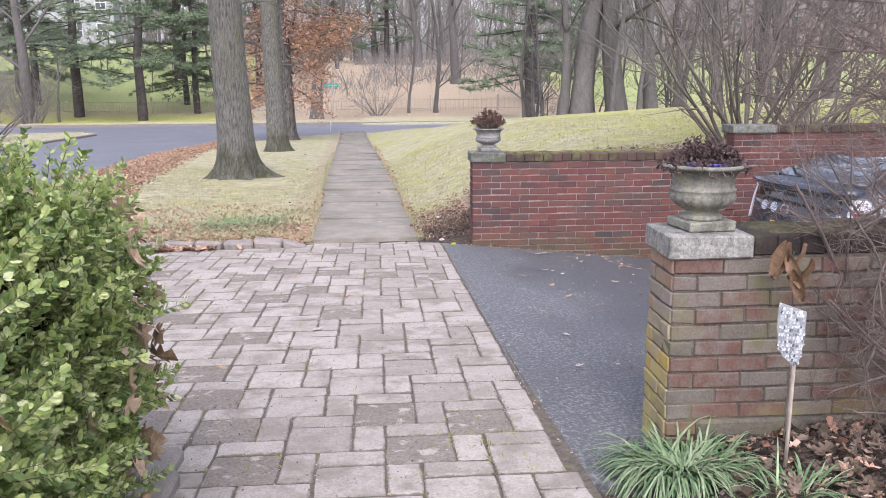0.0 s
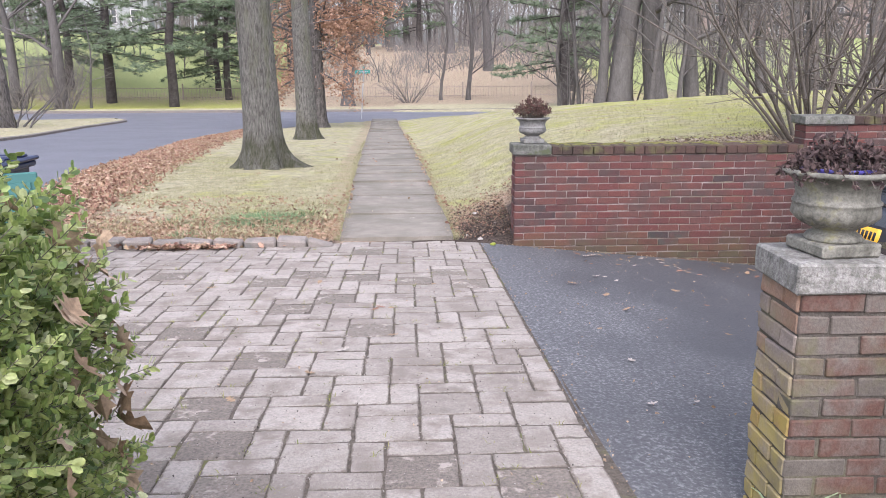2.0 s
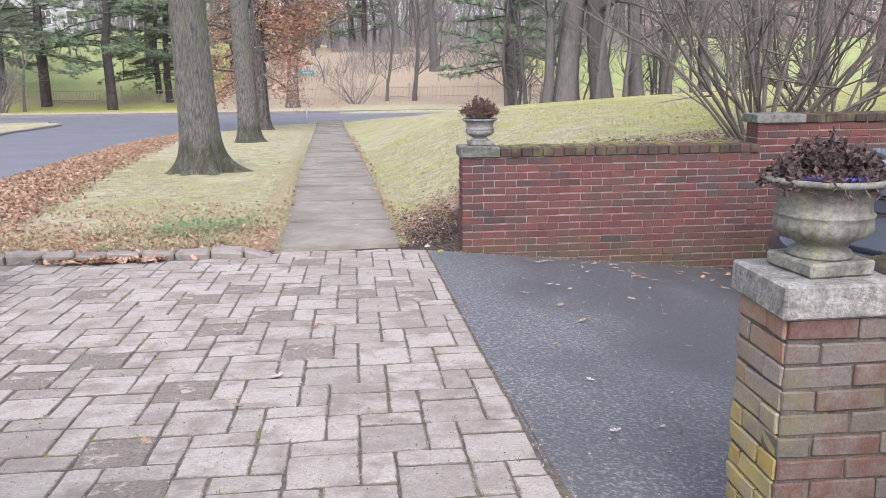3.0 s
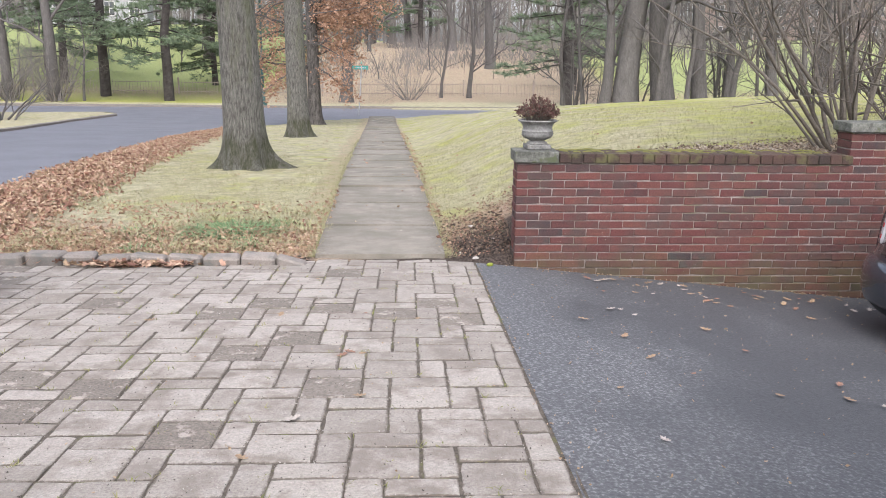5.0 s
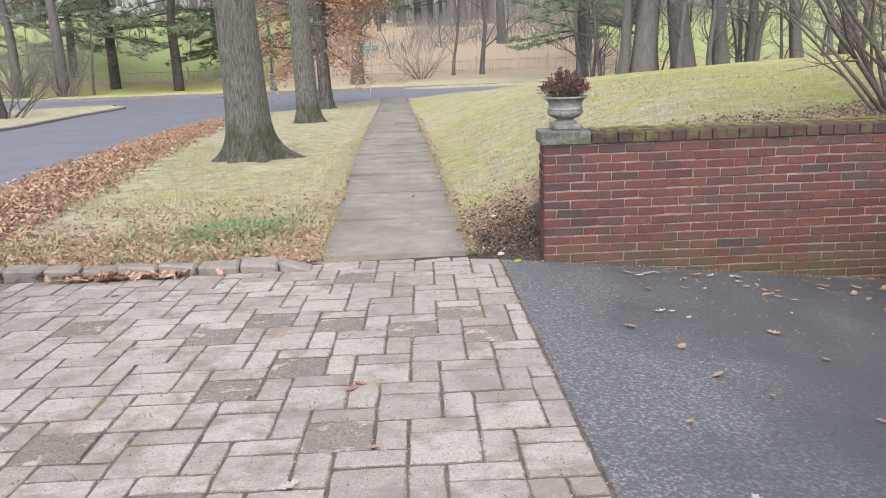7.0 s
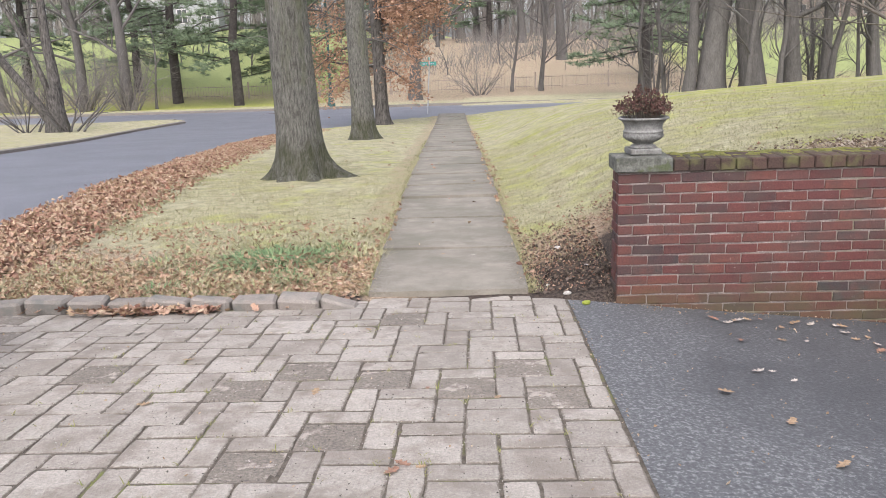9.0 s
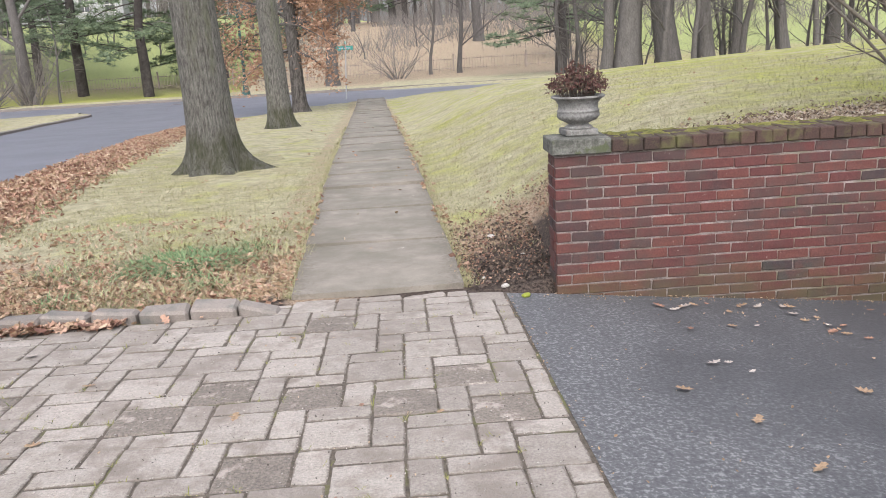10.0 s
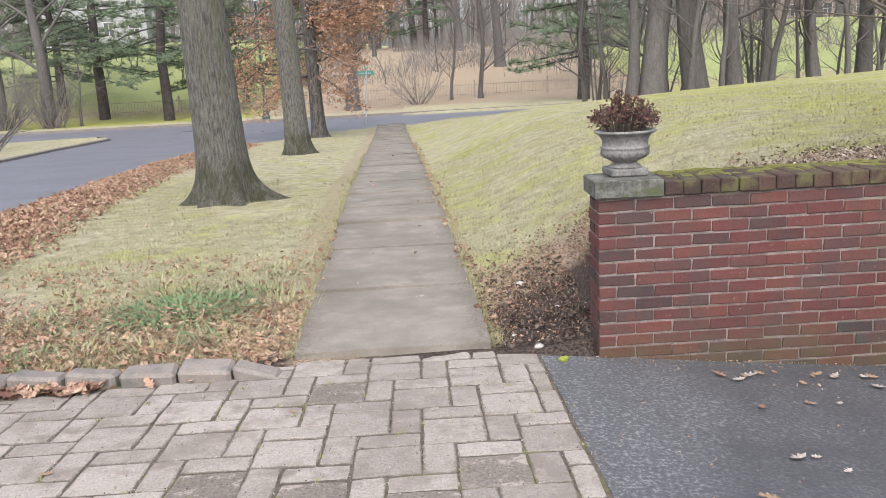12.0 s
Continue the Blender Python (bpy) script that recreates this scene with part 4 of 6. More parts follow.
rnd = random.Random(21)
bank, bank_pale, bank_hump = Soup(), Soup(), Soup()
for y in spaced((8.9, 30, 0.35)):
    for i in range(9):
        k = i / 8
        x = road_edge(y) - 0.25 + k * (1.40 - 0.02 * (y - 9))
        bump_ = 0.12 * math.sin(math.pi * min(1, k * 1.05)) * (0.7 + 0.4 * noise.noise((x, y, 4)))
        bank_hump.v.append((x, y, along(y) - 0.06 * (1 - k) + bump_ - 0.02))
rows_ = len(spaced((8.9, 30, 0.35)))
for j in range(rows_ - 1):
    for i in range(8):
        a = j * 9 + i
        bank_hump.f.append((a, a + 1, a + 10, a + 9))
leaf_bank = thing("leaf_bank", (0, 0, 0), "raked bank of rusty brown oak leaves along the street", "leaves", kind="stuff")
tagged(part("packed_leaves", bank_hump.mesh("packed_leaves", MAT_LEAF, True), None, leaf_bank), kind="stuff")
for _ in range(19000):
    y = 8.9 + 21 * rnd.random() ** 1.5
    k = rnd.betavariate(1.5, 1.6)
    x = road_edge(y) - 0.30 + k * (1.68 - 0.02 * (y - 9)) + rnd.gauss(0, 0.08)
    z = along(y) - 0.05 * (1 - k) + 0.12 * math.sin(math.pi * min(1, max(0, k))) * (0.7 + 0.4 * noise.noise((x, y, 4)))
    chip_leaf(bank if rnd.random() < 0.56 else bank_pale, Vector((x, y, z + rnd.uniform(-0.01, 0.03))), rnd.uniform(0.04, 0.085), rnd)
tagged(part("loose_leaves", bank.mesh("loose_leaves", MAT_LEAF), None, leaf_bank), kind="stuff")
tagged(part("pale_leaves", bank_pale.mesh("pale_leaves", MAT_LEAF_PALE), None, leaf_bank, "paler tan leaves"), kind="stuff")

litter, litter_pale, bed_dull, bed_bleached = Soup(), Soup(), Soup(), Soup()


def scatter(n, xa, xb, ya, yb, size, pale_share, dens=None, soup_d=litter, soup_p=litter_pale):
    for _ in range(n):
        x, y = rnd.uniform(xa, xb), rnd.uniform(ya, yb)
        if dens and rnd.random() > dens(x, y):
            continue
        z = land(x, y)
        if walk_x(y) < x < walk_x(y) + 1.12 and y > 8.7:
            z = along(y) + 0.025
        chip_leaf(soup_p if rnd.random() < pale_share else soup_d, Vector((x, y, z + 0.012)), rnd.uniform(*size), rnd)


# on the verge behind the kerb stones, on the slope, and along the path
scatter(17000, -4.6, -0.74, 8.62, 11.6, (0.02, 0.065), 0.70, lambda x, y: (0.12 + 0.88 * smooth(10.5, 8.9, y)) * (0.35 + 0.65 * smooth(8.66, 8.9, y)) * (0.75 + 0.7 * noise.noise((x * 1.3, y * 1.3, 9))))
scatter(6000, 0.42, 1.35, 8.75, 11.6, (0.010, 0.036), 0.5, lambda x, y: smooth(11.4, 9.7, y + 0.7 * max(0.0, 1.0 - x)) * (0.08 + 0.92 * smooth(9.1, 10.1, y + 0.9 * max(0.0, 1.0 - x))), litter, bed_dull)
scatter(500, 0.42, 1.1, 8.72, 9.7, (0.008, 0.022), 0.2)
scatter(9000, 1.5, 5.4, 9.0, 11.3, (0.015, 0.045), 0.55, lambda x, y: smooth(10.9, 9.5, y) * smooth(1.7, 2.7, x), bed_dull, bed_bleached)
scatter(9000, -1.4, 1.0, 8.9, 26, (0.03, 0.075), 0.6, lambda x, y: (0.9 if abs(x - walk_x(y) - 1.15) < 0.08 or (abs(x - walk_x(y) + 0.03) < 0.06 and y < 13) else 0.004) * (0.4 + 0.8 * noise.noise((x, y * 1.4, 8))))
scatter(1500, -5, 9, 10, 24, (0.02, 0.055), 0.8, lambda x, y: 0.10)
scatter(1500, -6.2, -1.45, 8.26, 8.44, (0.04, 0.09), 0.45, lambda x, y: smooth(-0.2, 0.3, noise.noise((x * 1.1, 3, 3))))
# a drift against the front of the kerb stones
for _ in range(170):
    lx, ly = rnd.gauss(-2.1, 0.26), 8.43 - abs(rnd.gauss(0, 0.05))
    oak_leaf(litter_pale if rnd.random() < 0.35 else litter, pose(lx, ly, along(ly) + rnd.uniform(0.008, 0.035), rnd.gauss(0, 24), rnd.gauss(0, 24), rnd.uniform(0, 360)), rnd.uniform(0.05, 0.10), rnd)
# under the shrub in the planting bed and below the hedge
scatter(1500, 1.15, 3.6, 1.6, 3.1, (0.02, 0.05), 0.25, lambda x, y: smooth(1.0, 1.7, x))
for _ in range(900):
    lx, ly = rnd.uniform(1.2, 3.4), rnd.uniform(1.9, 3.1)
    if rnd.random() > smooth(1.05, 1.75, lx):
        continue
    oak_leaf(rnd.choice((litter, bed_dull, bed_dull, bed_dull)), pose(lx, ly, land(lx, ly) + 0.02, rnd.gauss(0, 28), rnd.gauss(0, 28), rnd.uniform(0, 360)), rnd.uniform(0.045, 0.095), rnd)
scatter(350, -1.15, -0.86, 1.6, 3.15, (0.04, 0.08), 0.6)
tagged(new("dull_leaf_litter", bed_dull.mesh("leaf_litter", MAT_LEAF_DULL)), "dull brown leaf litter under the bare shrub", "leaves", kind="stuff")
tagged(new("bleached_leaf_litter", bed_bleached.mesh("leaf_litter", MAT_LEAF_GREY)), "bleached grey-tan leaf litter under the bare shrub", "leaves", kind="stuff")
tagged(new("brown_leaf_litter", litter.mesh("leaf_litter", MAT_LEAF)), "brown oak leaf litter on soil and grass", "leaves", kind="stuff")
tagged(new("pale_leaf_litter", litter_pale.mesh("leaf_litter", MAT_LEAF_PALE)), "pale dry leaf litter on the verge", "leaves", kind="stuff")

# bark mulch at the foot of the slope
MAT_MULCH = mat("bark_mulch", [(0.04, 0.031, 0.026), (0.105, 0.08, 0.065), (0.20, 0.155, 0.125)], 12, 60, 0.95, 0.0, island=0.9)
mulch = Soup()
scatter(4500, 0.40, 1.12, 8.66, 10.7, (0.012, 0.045), 0.5, lambda x, y: 0.75 * smooth(10.7, 9.2, y + 0.8 * max(0.0, 1.0 - x)) * (0.6 + 0.6 * noise.noise((x * 3, y * 3, 2))), mulch, mulch)
scatter(2500, 1.1, 3.4, 1.9, 3.1, (0.012, 0.04), 0.5, None, mulch, mulch)
tagged(new("bark_mulch", mulch.mesh("bark_mulch", MAT_MULCH)), "dark bark mulch at the foot of the slope", "mulch", kind="stuff")

# grit washed into the paver joints
grit, grit_dark = Soup(), Soup()
for _ in range(7000):
    x, y = rnd.uniform(-2.6, 0.64), rnd.uniform(2.4, 8.4)
    if rnd.random() < 0.6:
        if rnd.random() < 0.5:
            x = PAV_O[0] + round((x - PAV_O[0]) / UNIT) * UNIT + rnd.gauss(0, 0.008)
        else:
            y = PAV_O[1] + round((y - PAV_O[1]) / UNIT) * UNIT + rnd.gauss(0, 0.008)
    chip_leaf(grit if rnd.random() < 0.55 else grit_dark, Vector((x, y, along(y) + 0.003)), rnd.uniform(0.004, 0.011), rnd)
tagged(new("pale_grit", grit.mesh("pale_grit", mat("pale_grit", [(0.34, 0.31, 0.27), (0.52, 0.48, 0.43)], 9, 60, 0.9, 0.0, island=0.8))), "pale grit washed over the pavers and joints", "grit", kind="stuff")
tagged(new("dark_grit", grit_dark.mesh("dark_grit", mat("dark_grit", [(0.05, 0.042, 0.034), (0.13, 0.11, 0.088)], 9, 60, 0.9, 0.0, island=0.8))), "dark crumbs of soil on the pavers", "grit", kind="stuff")


def pebble(x, y, z, size, material, name, label, category, group=""):
    """A rounded, uneven stone or fruit resting on the ground."""
    bm = bmesh.new()
    bmesh.ops.create_icosphere(bm, subdivisions=2, radius=1.0)
    for v in bm.verts:
        k = 1 + 0.22 * noise.noise(v.co * 1.6 + Vector((x * 9, y * 9, 0)))
        v.co = Vector((v.co.x * size[0] * k, v.co.y * size[1] * k, v.co.z * size[2] * k))
    ob = new(name, mesh_of(bm, name, True))
    ob.data.materials.append(material)
    ob.matrix_basis = pose(x, y, z + size[2] * 0.75, 0, 0, 40 * x)
    return tagged(ob, label, category, group)


MAT_PEBBLE = mat("pale_pebble", [(0.40, 0.37, 0.33), (0.58, 0.55, 0.50)], 14, 90, 0.85, 0.4, bump_dist=0.003)
for px_, py_, pr in ((0.67, 8.66, 0.022), (0.92, 8.64, 0.03), (0.80, 8.70, 0.014), (0.72, 9.9, 0.026), (0.56, 8.9, 0.013), (0.88, 9.3, 0.015)):
    pebble(px_, py_, land(px_, py_) if py_ > 8.75 else drive(px_, py_) + 0.01, (pr * 1.3, pr, pr * 0.7), MAT_PEBBLE, "pebble", "small pale stone on the dark mulch", "stone", "pale pebbles")
pebble(0.775, 8.47, drive(0.775, 8.47), (0.034, 0.022, 0.016), mat("lime_leaf", [(0.22, 0.27, 0.03), (0.34, 0.38, 0.06)], 20, 90, 0.6, 0.2), "fallen_fruit", "lime-green windfall lying on the drive by the mulch", "fruit")

# crumbs and bits of leaf on the drive, the pavers and at the foot of the wall
crumbs = Soup()
for i in range(1300):
    kind_ = rnd.random()
    if kind_ < 0.40:
        x, y = rnd.uniform(0.75, 4.6), rnd.uniform(3.6, 8.5)
        z = drive(x, y)
    elif kind_ < 0.62:
        x = rnd.uniform(0.9, 5.0)
        y = 8.54 - abs(rnd.gauss(0, 0.06))
        z = drive(x, y)
    elif kind_ < 0.72:
        y = rnd.uniform(3, 8.5)
        x = drive_edge(y) + rnd.gauss(0.0, 0.02)
        z = along(y)
    else:
        x, y = rnd.uniform(-3.5, 0.6), rnd.uniform(2.5, 8.4)
        z = along(y)
    chip_leaf(crumbs, Vector((x, y, z + 0.009)), rnd.uniform(0.007, 0.017) * (1.6 if kind_ < 0.62 and rnd.random() < 0.2 else 1), rnd)
tagged(new("leaf_crumbs", crumbs.mesh("leaf_crumbs", MAT_LEAF_PALE)), "crumbled bits of leaf strewn over the paving", "leaves", kind="stuff")

# single leaves that lie on the drive, the pavers and the path
leaf_meshes = []
for i in range(8):
    sp = Soup()
    oak_leaf(sp, Matrix.Identity(4), 1.0, random.Random(i))
    leaf_meshes.append(sp.mesh("oak_leaf", (MAT_LEAF_PALE, MAT_LEAF, MAT_LEAF_BLEACHED, MAT_LEAF_PALE)[i % 4]))
for i in range(118):
    if i < 92:
        x, y = rnd.uniform(1.0, 4.2), rnd.uniform(4.0, 8.4)
        if rnd.random() < 0.5:
            y = 8.5 - abs(rnd.gauss(0, 0.5))
            x = rnd.uniform(1.5, 4.4)
        z = drive(x, y) + 0.008
    elif i < 110:
        x, y = rnd.uniform(-2.6, 0.5), rnd.uniform(3.4, 8.2)
        z = along(y)
    else:
        x, y = rnd.uniform(-0.55, 0.25), rnd.uniform(8.8, 13)
        z = along(y) + 0.02
    ob = new("fallen_leaf", leaf_meshes[i % 8])
    s_ = rnd.uniform(0.04, 0.085)
    ob.matrix_basis = pose(x, y, z + 0.004, rnd.uniform(-8, 8), rnd.uniform(-8, 8), rnd.uniform(0, 360)) @ Matrix.Diagonal((s_, s_, s_ * 0.6, 1))
    tagged(ob, "dry curled oak leaf lying on the paving" if i >= 92 else "dry curled oak leaf lying on the black drive", "leaf", "fallen leaves")


# ---- grass ----
def blades(soup, n, place, h, w, bend, seed):
    r_ = random.Random(seed)
    for _ in range(n):
        q = place(r_)
        if q is None:
            continue
        hh = r_.uniform(*h)
        a = r_.uniform(0, 6.28)
        d = Vector((math.cos(a), math.sin(a), 0))
        s_ = Vector((-d.y, d.x, 0)) * r_.uniform(*w)
        b = Vector(q)
        soup.tri(b - s_, b + s_, b + d * bend * hh + Vector((0, 0, hh)))


def lawn_left(r_):
    y = 8.75 + 9 * r_.random() ** 1.7
    x = r_.uniform(-4.2, walk_x(y) + 0.03)
    if noise.noise((x * 0.9, y * 0.9, 2)) < -0.25:
        return None
    return x, y, land(x, y)


def lawn_right(r_):
    y = 8.9 + 10 * r_.random() ** 1.5
    x = walk_x(y) + 1.1 + (r_.random() ** 1.3) * 6.5
    if y < 10.6 and x < 1.4 and r_.random() > smooth(9.2, 10.8, y + x * 0.4):
        return None
    if x > 1.2 and y < 9.0:
        return None
    if x > 2.2 and y < 10.2 and r_.random() < 0.75:
        return None
    return x, y, land(x, y)


def path_rim(r_):
    y = 8.75 + 14 * r_.random() ** 1.5
    side = r_.random() < 0.5
    x = walk_x(y) + (1.12 + abs(r_.gauss(0, 0.05)) if side else -abs(r_.gauss(0, 0.05)))
    x += (-1 if side else 1) * 0.03 * (0.5 + noise.noise((y * 4, 0.5, 3 if side else 5)))
    return x, y, max(land(x, y), along(y))


turf = Soup()
blades(turf, 9000, path_rim, (0.02, 0.055), (0.0015, 0.0035), 0.9, 30)
blades(turf, 60000, lawn_left, (0.012, 0.032), (0.0015, 0.004), 0.9, 31)
blades(turf, 70000, lawn_right, (0.012, 0.035), (0.0015, 0.004), 0.9, 32)
tagged(new("lawn_grass", turf.mesh("turf", MAT_GRASS)), "short dry winter grass blades", "grass", kind="stuff")


def arc_blade(soup, b, d, length, width, droop, r_, steps=5):
    side = Vector((-d.y, d.x, 0)).normalized() * width
    n = len(soup.v)
    for i in range(steps + 1):
        t = i / steps
        c = b + Vector((d.x, d.y, 0)) * length * (t * 0.75) + Vector((0, 0, length * (d.z * t - droop * t * t)))
        w_ = side * (1 - t ** 2) + side * 0.05
        soup.v += [tuple(c - w_), tuple(c + w_)]
    for i in range(steps):
        a = n + 2 * i
        soup.f.append((a, a + 1, a + 3, a + 2))


def grass_clump(name, x, y, rx, ry, n, length, width, material, label, seed, droop=(0.5, 1.1), up=(0.7, 1.2), level=False):
    r_ = random.Random(seed)
    ob = Soup()
    for _ in range(n):
        a, q = r_.uniform(0, 6.28), r_.random() ** 0.6
        bx, by = x + math.cos(a) * rx * q, y + math.sin(a) * ry * q
        a2 = a + r_.gauss(0, 0.6)
        arc_blade(ob, Vector((bx, by, (along(by) if level else land(bx, by)) - 0.01)), Vector((math.cos(a2), math.sin(a2), r_.uniform(*up))), r_.uniform(*length), width * r_.uniform(0.7, 1.2), r_.uniform(*droop), r_)
    t = thing(name, (0, 0, 0), label, "plant")
    t.location = (x, y, along(y) if level else land(x, y))
    ob.v = [(a - x, b - y, c - t.location.z) for a, b, c in ob.v]
    tagged(part("foliage", ob.mesh("foliage", material, True), None, t), kind="stuff")
    return t


grass_clump("strap_leaf_plant", 1.15, 2.88, 0.18, 0.10, 560, (0.22, 0.42), 0.0046, MAT_STRAP, "arching clump of pale variegated strap leaves by the pier", 5, (0.65, 1.25), (0.4, 0.95), True)
grass_clump("strap_leaf_plant", 1.44, 2.58, 0.09, 0.08, 70, (0.14, 0.26), 0.005, MAT_STRAP, "small clump of pale variegated strap leaves in the bed", 6)
grass_clump("green_weed_patch", -1.62, 9.85, 0.50, 0.42, 2300, (0.08, 0.20), 0.0045, MAT_GREEN, "low patch of fresh green weeds on the leafy verge", 7, (0.6, 1.3), (0.5, 1.1))
for i, (gx, gy, gr) in enumerate(((-1.2, 10.25, 0.2), (-2.3, 9.0, 0.16), (-1.35, 9.2, 0.15), (-2.6, 9.85, 0.22))):
    grass_clump("green_weed_patch", gx, gy, gr, gr, 130, (0.06, 0.15), 0.004, MAT_GREEN, "small tuft of green weeds among fallen leaves", 80 + i)
grass_clump("green_weed_patch", -2.15, 9.45, 0.34, 0.30, 330, (0.05, 0.12), 0.004, MAT_GREEN, "thin patch of green weeds among leaves", 8)
for i, (gx, gy) in enumerate(((-2.35, 9.95), (-1.35, 10.45), (-2.0, 9.0), (-2.9, 9.2), (-0.95, 9.9), (-1.1, 9.1), (-1.6, 9.0), (-2.6, 9.6), (-1.9, 10.5), (-3.3, 9.6), (-1.1, 10.9), (-3.6, 9.0))):
    grass_clump("dry_grass_tuft", gx, gy, 0.30, 0.24, 170, (0.06, 0.17), 0.003, MAT_GRASS, "straw-coloured dry grass tuft on the verge", 40 + i, (0.3, 0.8), (0.6, 1.3))
joint_weeds = Soup()
r_ = random.Random(77)
for _ in range(330):
    x, y = r_.uniform(-2.2, 0.62), r_.uniform(2.6, 8.5)
    if r_.random() < 0.12:
        x, y = r_.gauss(0.42, 0.12), r_.gauss(3.2, 0.15)
    u_, v_ = round((x - PAV_O[0]) / UNIT), round((y - PAV_O[1]) / UNIT)
    if r_.random() < 0.5:
        x = PAV_O[0] + u_ * UNIT
    else:
        y = PAV_O[1] + v_ * UNIT
    for _ in range(7):
        a = r_.uniform(0, 6.28)
        bx, by = x + r_.gauss(0, 0.010), y + r_.gauss(0, 0.010)
        arc_blade(joint_weeds, Vector((bx, by, along(by) - 0.008)), Vector((math.cos(a), math.sin(a), r_.uniform(0.5, 1.2))), r_.uniform(0.02, 0.05), 0.0022, 0.5, r_, 2)
MAT_WEED = mat("joint_weeds", [(0.16, 0.18, 0.05), (0.27, 0.27, 0.09), (0.34, 0.31, 0.15)], 5, 60, 0.9, 0.0, island=0.8)
tagged(new("joint_weeds", joint_weeds.mesh("joint_weeds", MAT_WEED)), "tiny weeds growing in the paver joints", "weeds", kind="stuff")


# ---- clipped hedge ----
def hedge():
    r_ = random.Random(14)
    h = thing("boxwood_hedge", (-1.7, 1.9, along(1.9)), "dense boxwood hedge with glossy leaves and caught oak leaves", "hedge")
    x0, x1, y0, y1, top = -0.95, 0.93, -1.3, 1.05, 1.12

    def skin(u, v):
        """A point of the rounded outside, from two numbers in 0..1."""
        a = 2 * math.pi * u
        cz = v
        ex = abs(math.cos(a)) ** 0.45 * math.copysign(1, math.cos(a))
        ey = abs(math.sin(a)) ** 0.45 * math.copysign(1, math.sin(a))
        rr = (1 - max(0, cz - 0.55) ** 2.2 * 2.8) * (0.83 + 0.17 * smooth(0.0, 0.42, cz))
        x = (x0 + x1) / 2 + (x1 - x0) / 2 * ex * rr
        y = (y0 + y1) / 2 + (y1 - y0) / 2 * ey * rr
        z = top * min(1, cz * 1.12)
        k = 0.12 * noise.noise((x * 2.6, y * 2.6, z * 2.6)) + 0.05 * noise.noise((x * 7, y * 7, z * 7))
        c = Vector(((x0 + x1) / 2, (y0 + y1) / 2, 0.5))
        p_ = Vector((x, y, z))
        return p_ + (p_ - c).normalized() * k, (p_ - c).normalized()

    # closed shell behind the leaves; the hedge's inner shade is put into its dark colour
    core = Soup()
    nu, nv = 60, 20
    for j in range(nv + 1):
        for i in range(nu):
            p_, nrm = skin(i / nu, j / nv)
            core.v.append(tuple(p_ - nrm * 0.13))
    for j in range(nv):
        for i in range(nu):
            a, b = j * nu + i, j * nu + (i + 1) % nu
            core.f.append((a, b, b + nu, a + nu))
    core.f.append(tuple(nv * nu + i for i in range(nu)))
    part("inner_twigs", core.mesh("inner_twigs", mat("hedge_core_shade", [(0.02, 0.026, 0.012), (0.05, 0.05, 0.028)], 20, 90, 0.95, 0.6), True), None, h)
    leaves, stems, dead = Soup(), Soup(), Soup()
    for shoot in range(9800):
        t, v = r_.uniform(-1, 1), r_.random() ** 0.8 * 0.96 + 0.02
        k = abs(t) ** (1 / 0.45)
        side = r_.random()
        if side < 0.55:
            a = math.copysign(math.asin(k), t)
        elif side < 0.75:
            a = math.acos(math.copysign(k, t))
        else:
            a = -math.acos(math.copysign(k, t))
        p_, nrm = skin(a / (2 * math.pi), v)
        if shoot > 8400:
            p_, nrm = Vector((r_.uniform(-0.6, 0.7), r_.uniform(-1.0, 0.9), top * r_.uniform(0.93, 1.02))), Vector((0, 0, 1))
        if p_.x < -0.8:
            continue
        out = (nrm + Vector((r_.gauss(0, 0.35), r_.gauss(0, 0.35), 0.55 + r_.gauss(0, 0.3)))).normalized()
        ln = r_.uniform(0.05, 0.12) * (2.2 if r_.random() < 0.13 else 1.0)
        b = p_ - nrm * r_.uniform(0.02, 0.10)
        e = b + out * ln
        stems.tube([b, e], [0.0015, 0.0009], 3)
        k = int(ln / 0.010)
        for i in range(k):
            c = b.lerp(e, (i + 0.6) / k)
            for s_ in (-1, 1):
                side = out.cross(Vector((r_.gauss(0, 1), r_.gauss(0, 1), r_.gauss(0, 1)))).normalized()
                d = (side * s_ * 0.8 + out * 0.7).normalized()
                ll = r_.uniform(0.017, 0.031)
                wv = d.cross(out).normalized() * ll * 0.34
                n = len(leaves.v)
                up = out.cross(wv).normalized() * ll * 0.08
                leaves.v += [tuple(c), tuple(c + d * ll * 0.35 + wv + up), tuple(c + d * ll * 0.8 + wv * 0.7 + up), tuple(c + d * ll), tuple(c + d * ll * 0.8 - wv * 0.7 + up), tuple(c + d * ll * 0.35 - wv + up)]
                leaves.f += [(n, n + 1, n + 2, n + 3), (n, n + 3, n + 4, n + 5)]
    for _ in range(260):
        p_, nrm = skin(r_.random(), r_.uniform(0.15, 0.9))
        if p_.y < -0.9:
            continue
        m = Matrix.Translation(p_ + nrm * r_.uniform(0.06, 0.13)) @ nrm.to_track_quat("Z", "Y").to_matrix().to_4x4() @ pose(0, 0, 0, r_.uniform(-40, 40), r_.uniform(-40, 40), r_.uniform(0, 360))
        oak_leaf(dead, m, r_.uniform(0.07, 0.14), r_)
    tagged(part("stem_mass", stems.mesh("stem_mass", MAT_STEM), None, h), kind="stuff")
    tagged(part("foliage", leaves.mesh("foliage", MAT_HEDGE), None, h), kind="stuff")
    part("caught_leaves", dead.mesh("caught_leaves", MAT_LEAF_PALE), None, h, "pale dry oak leaves caught in the hedge")
    return h


hedge()


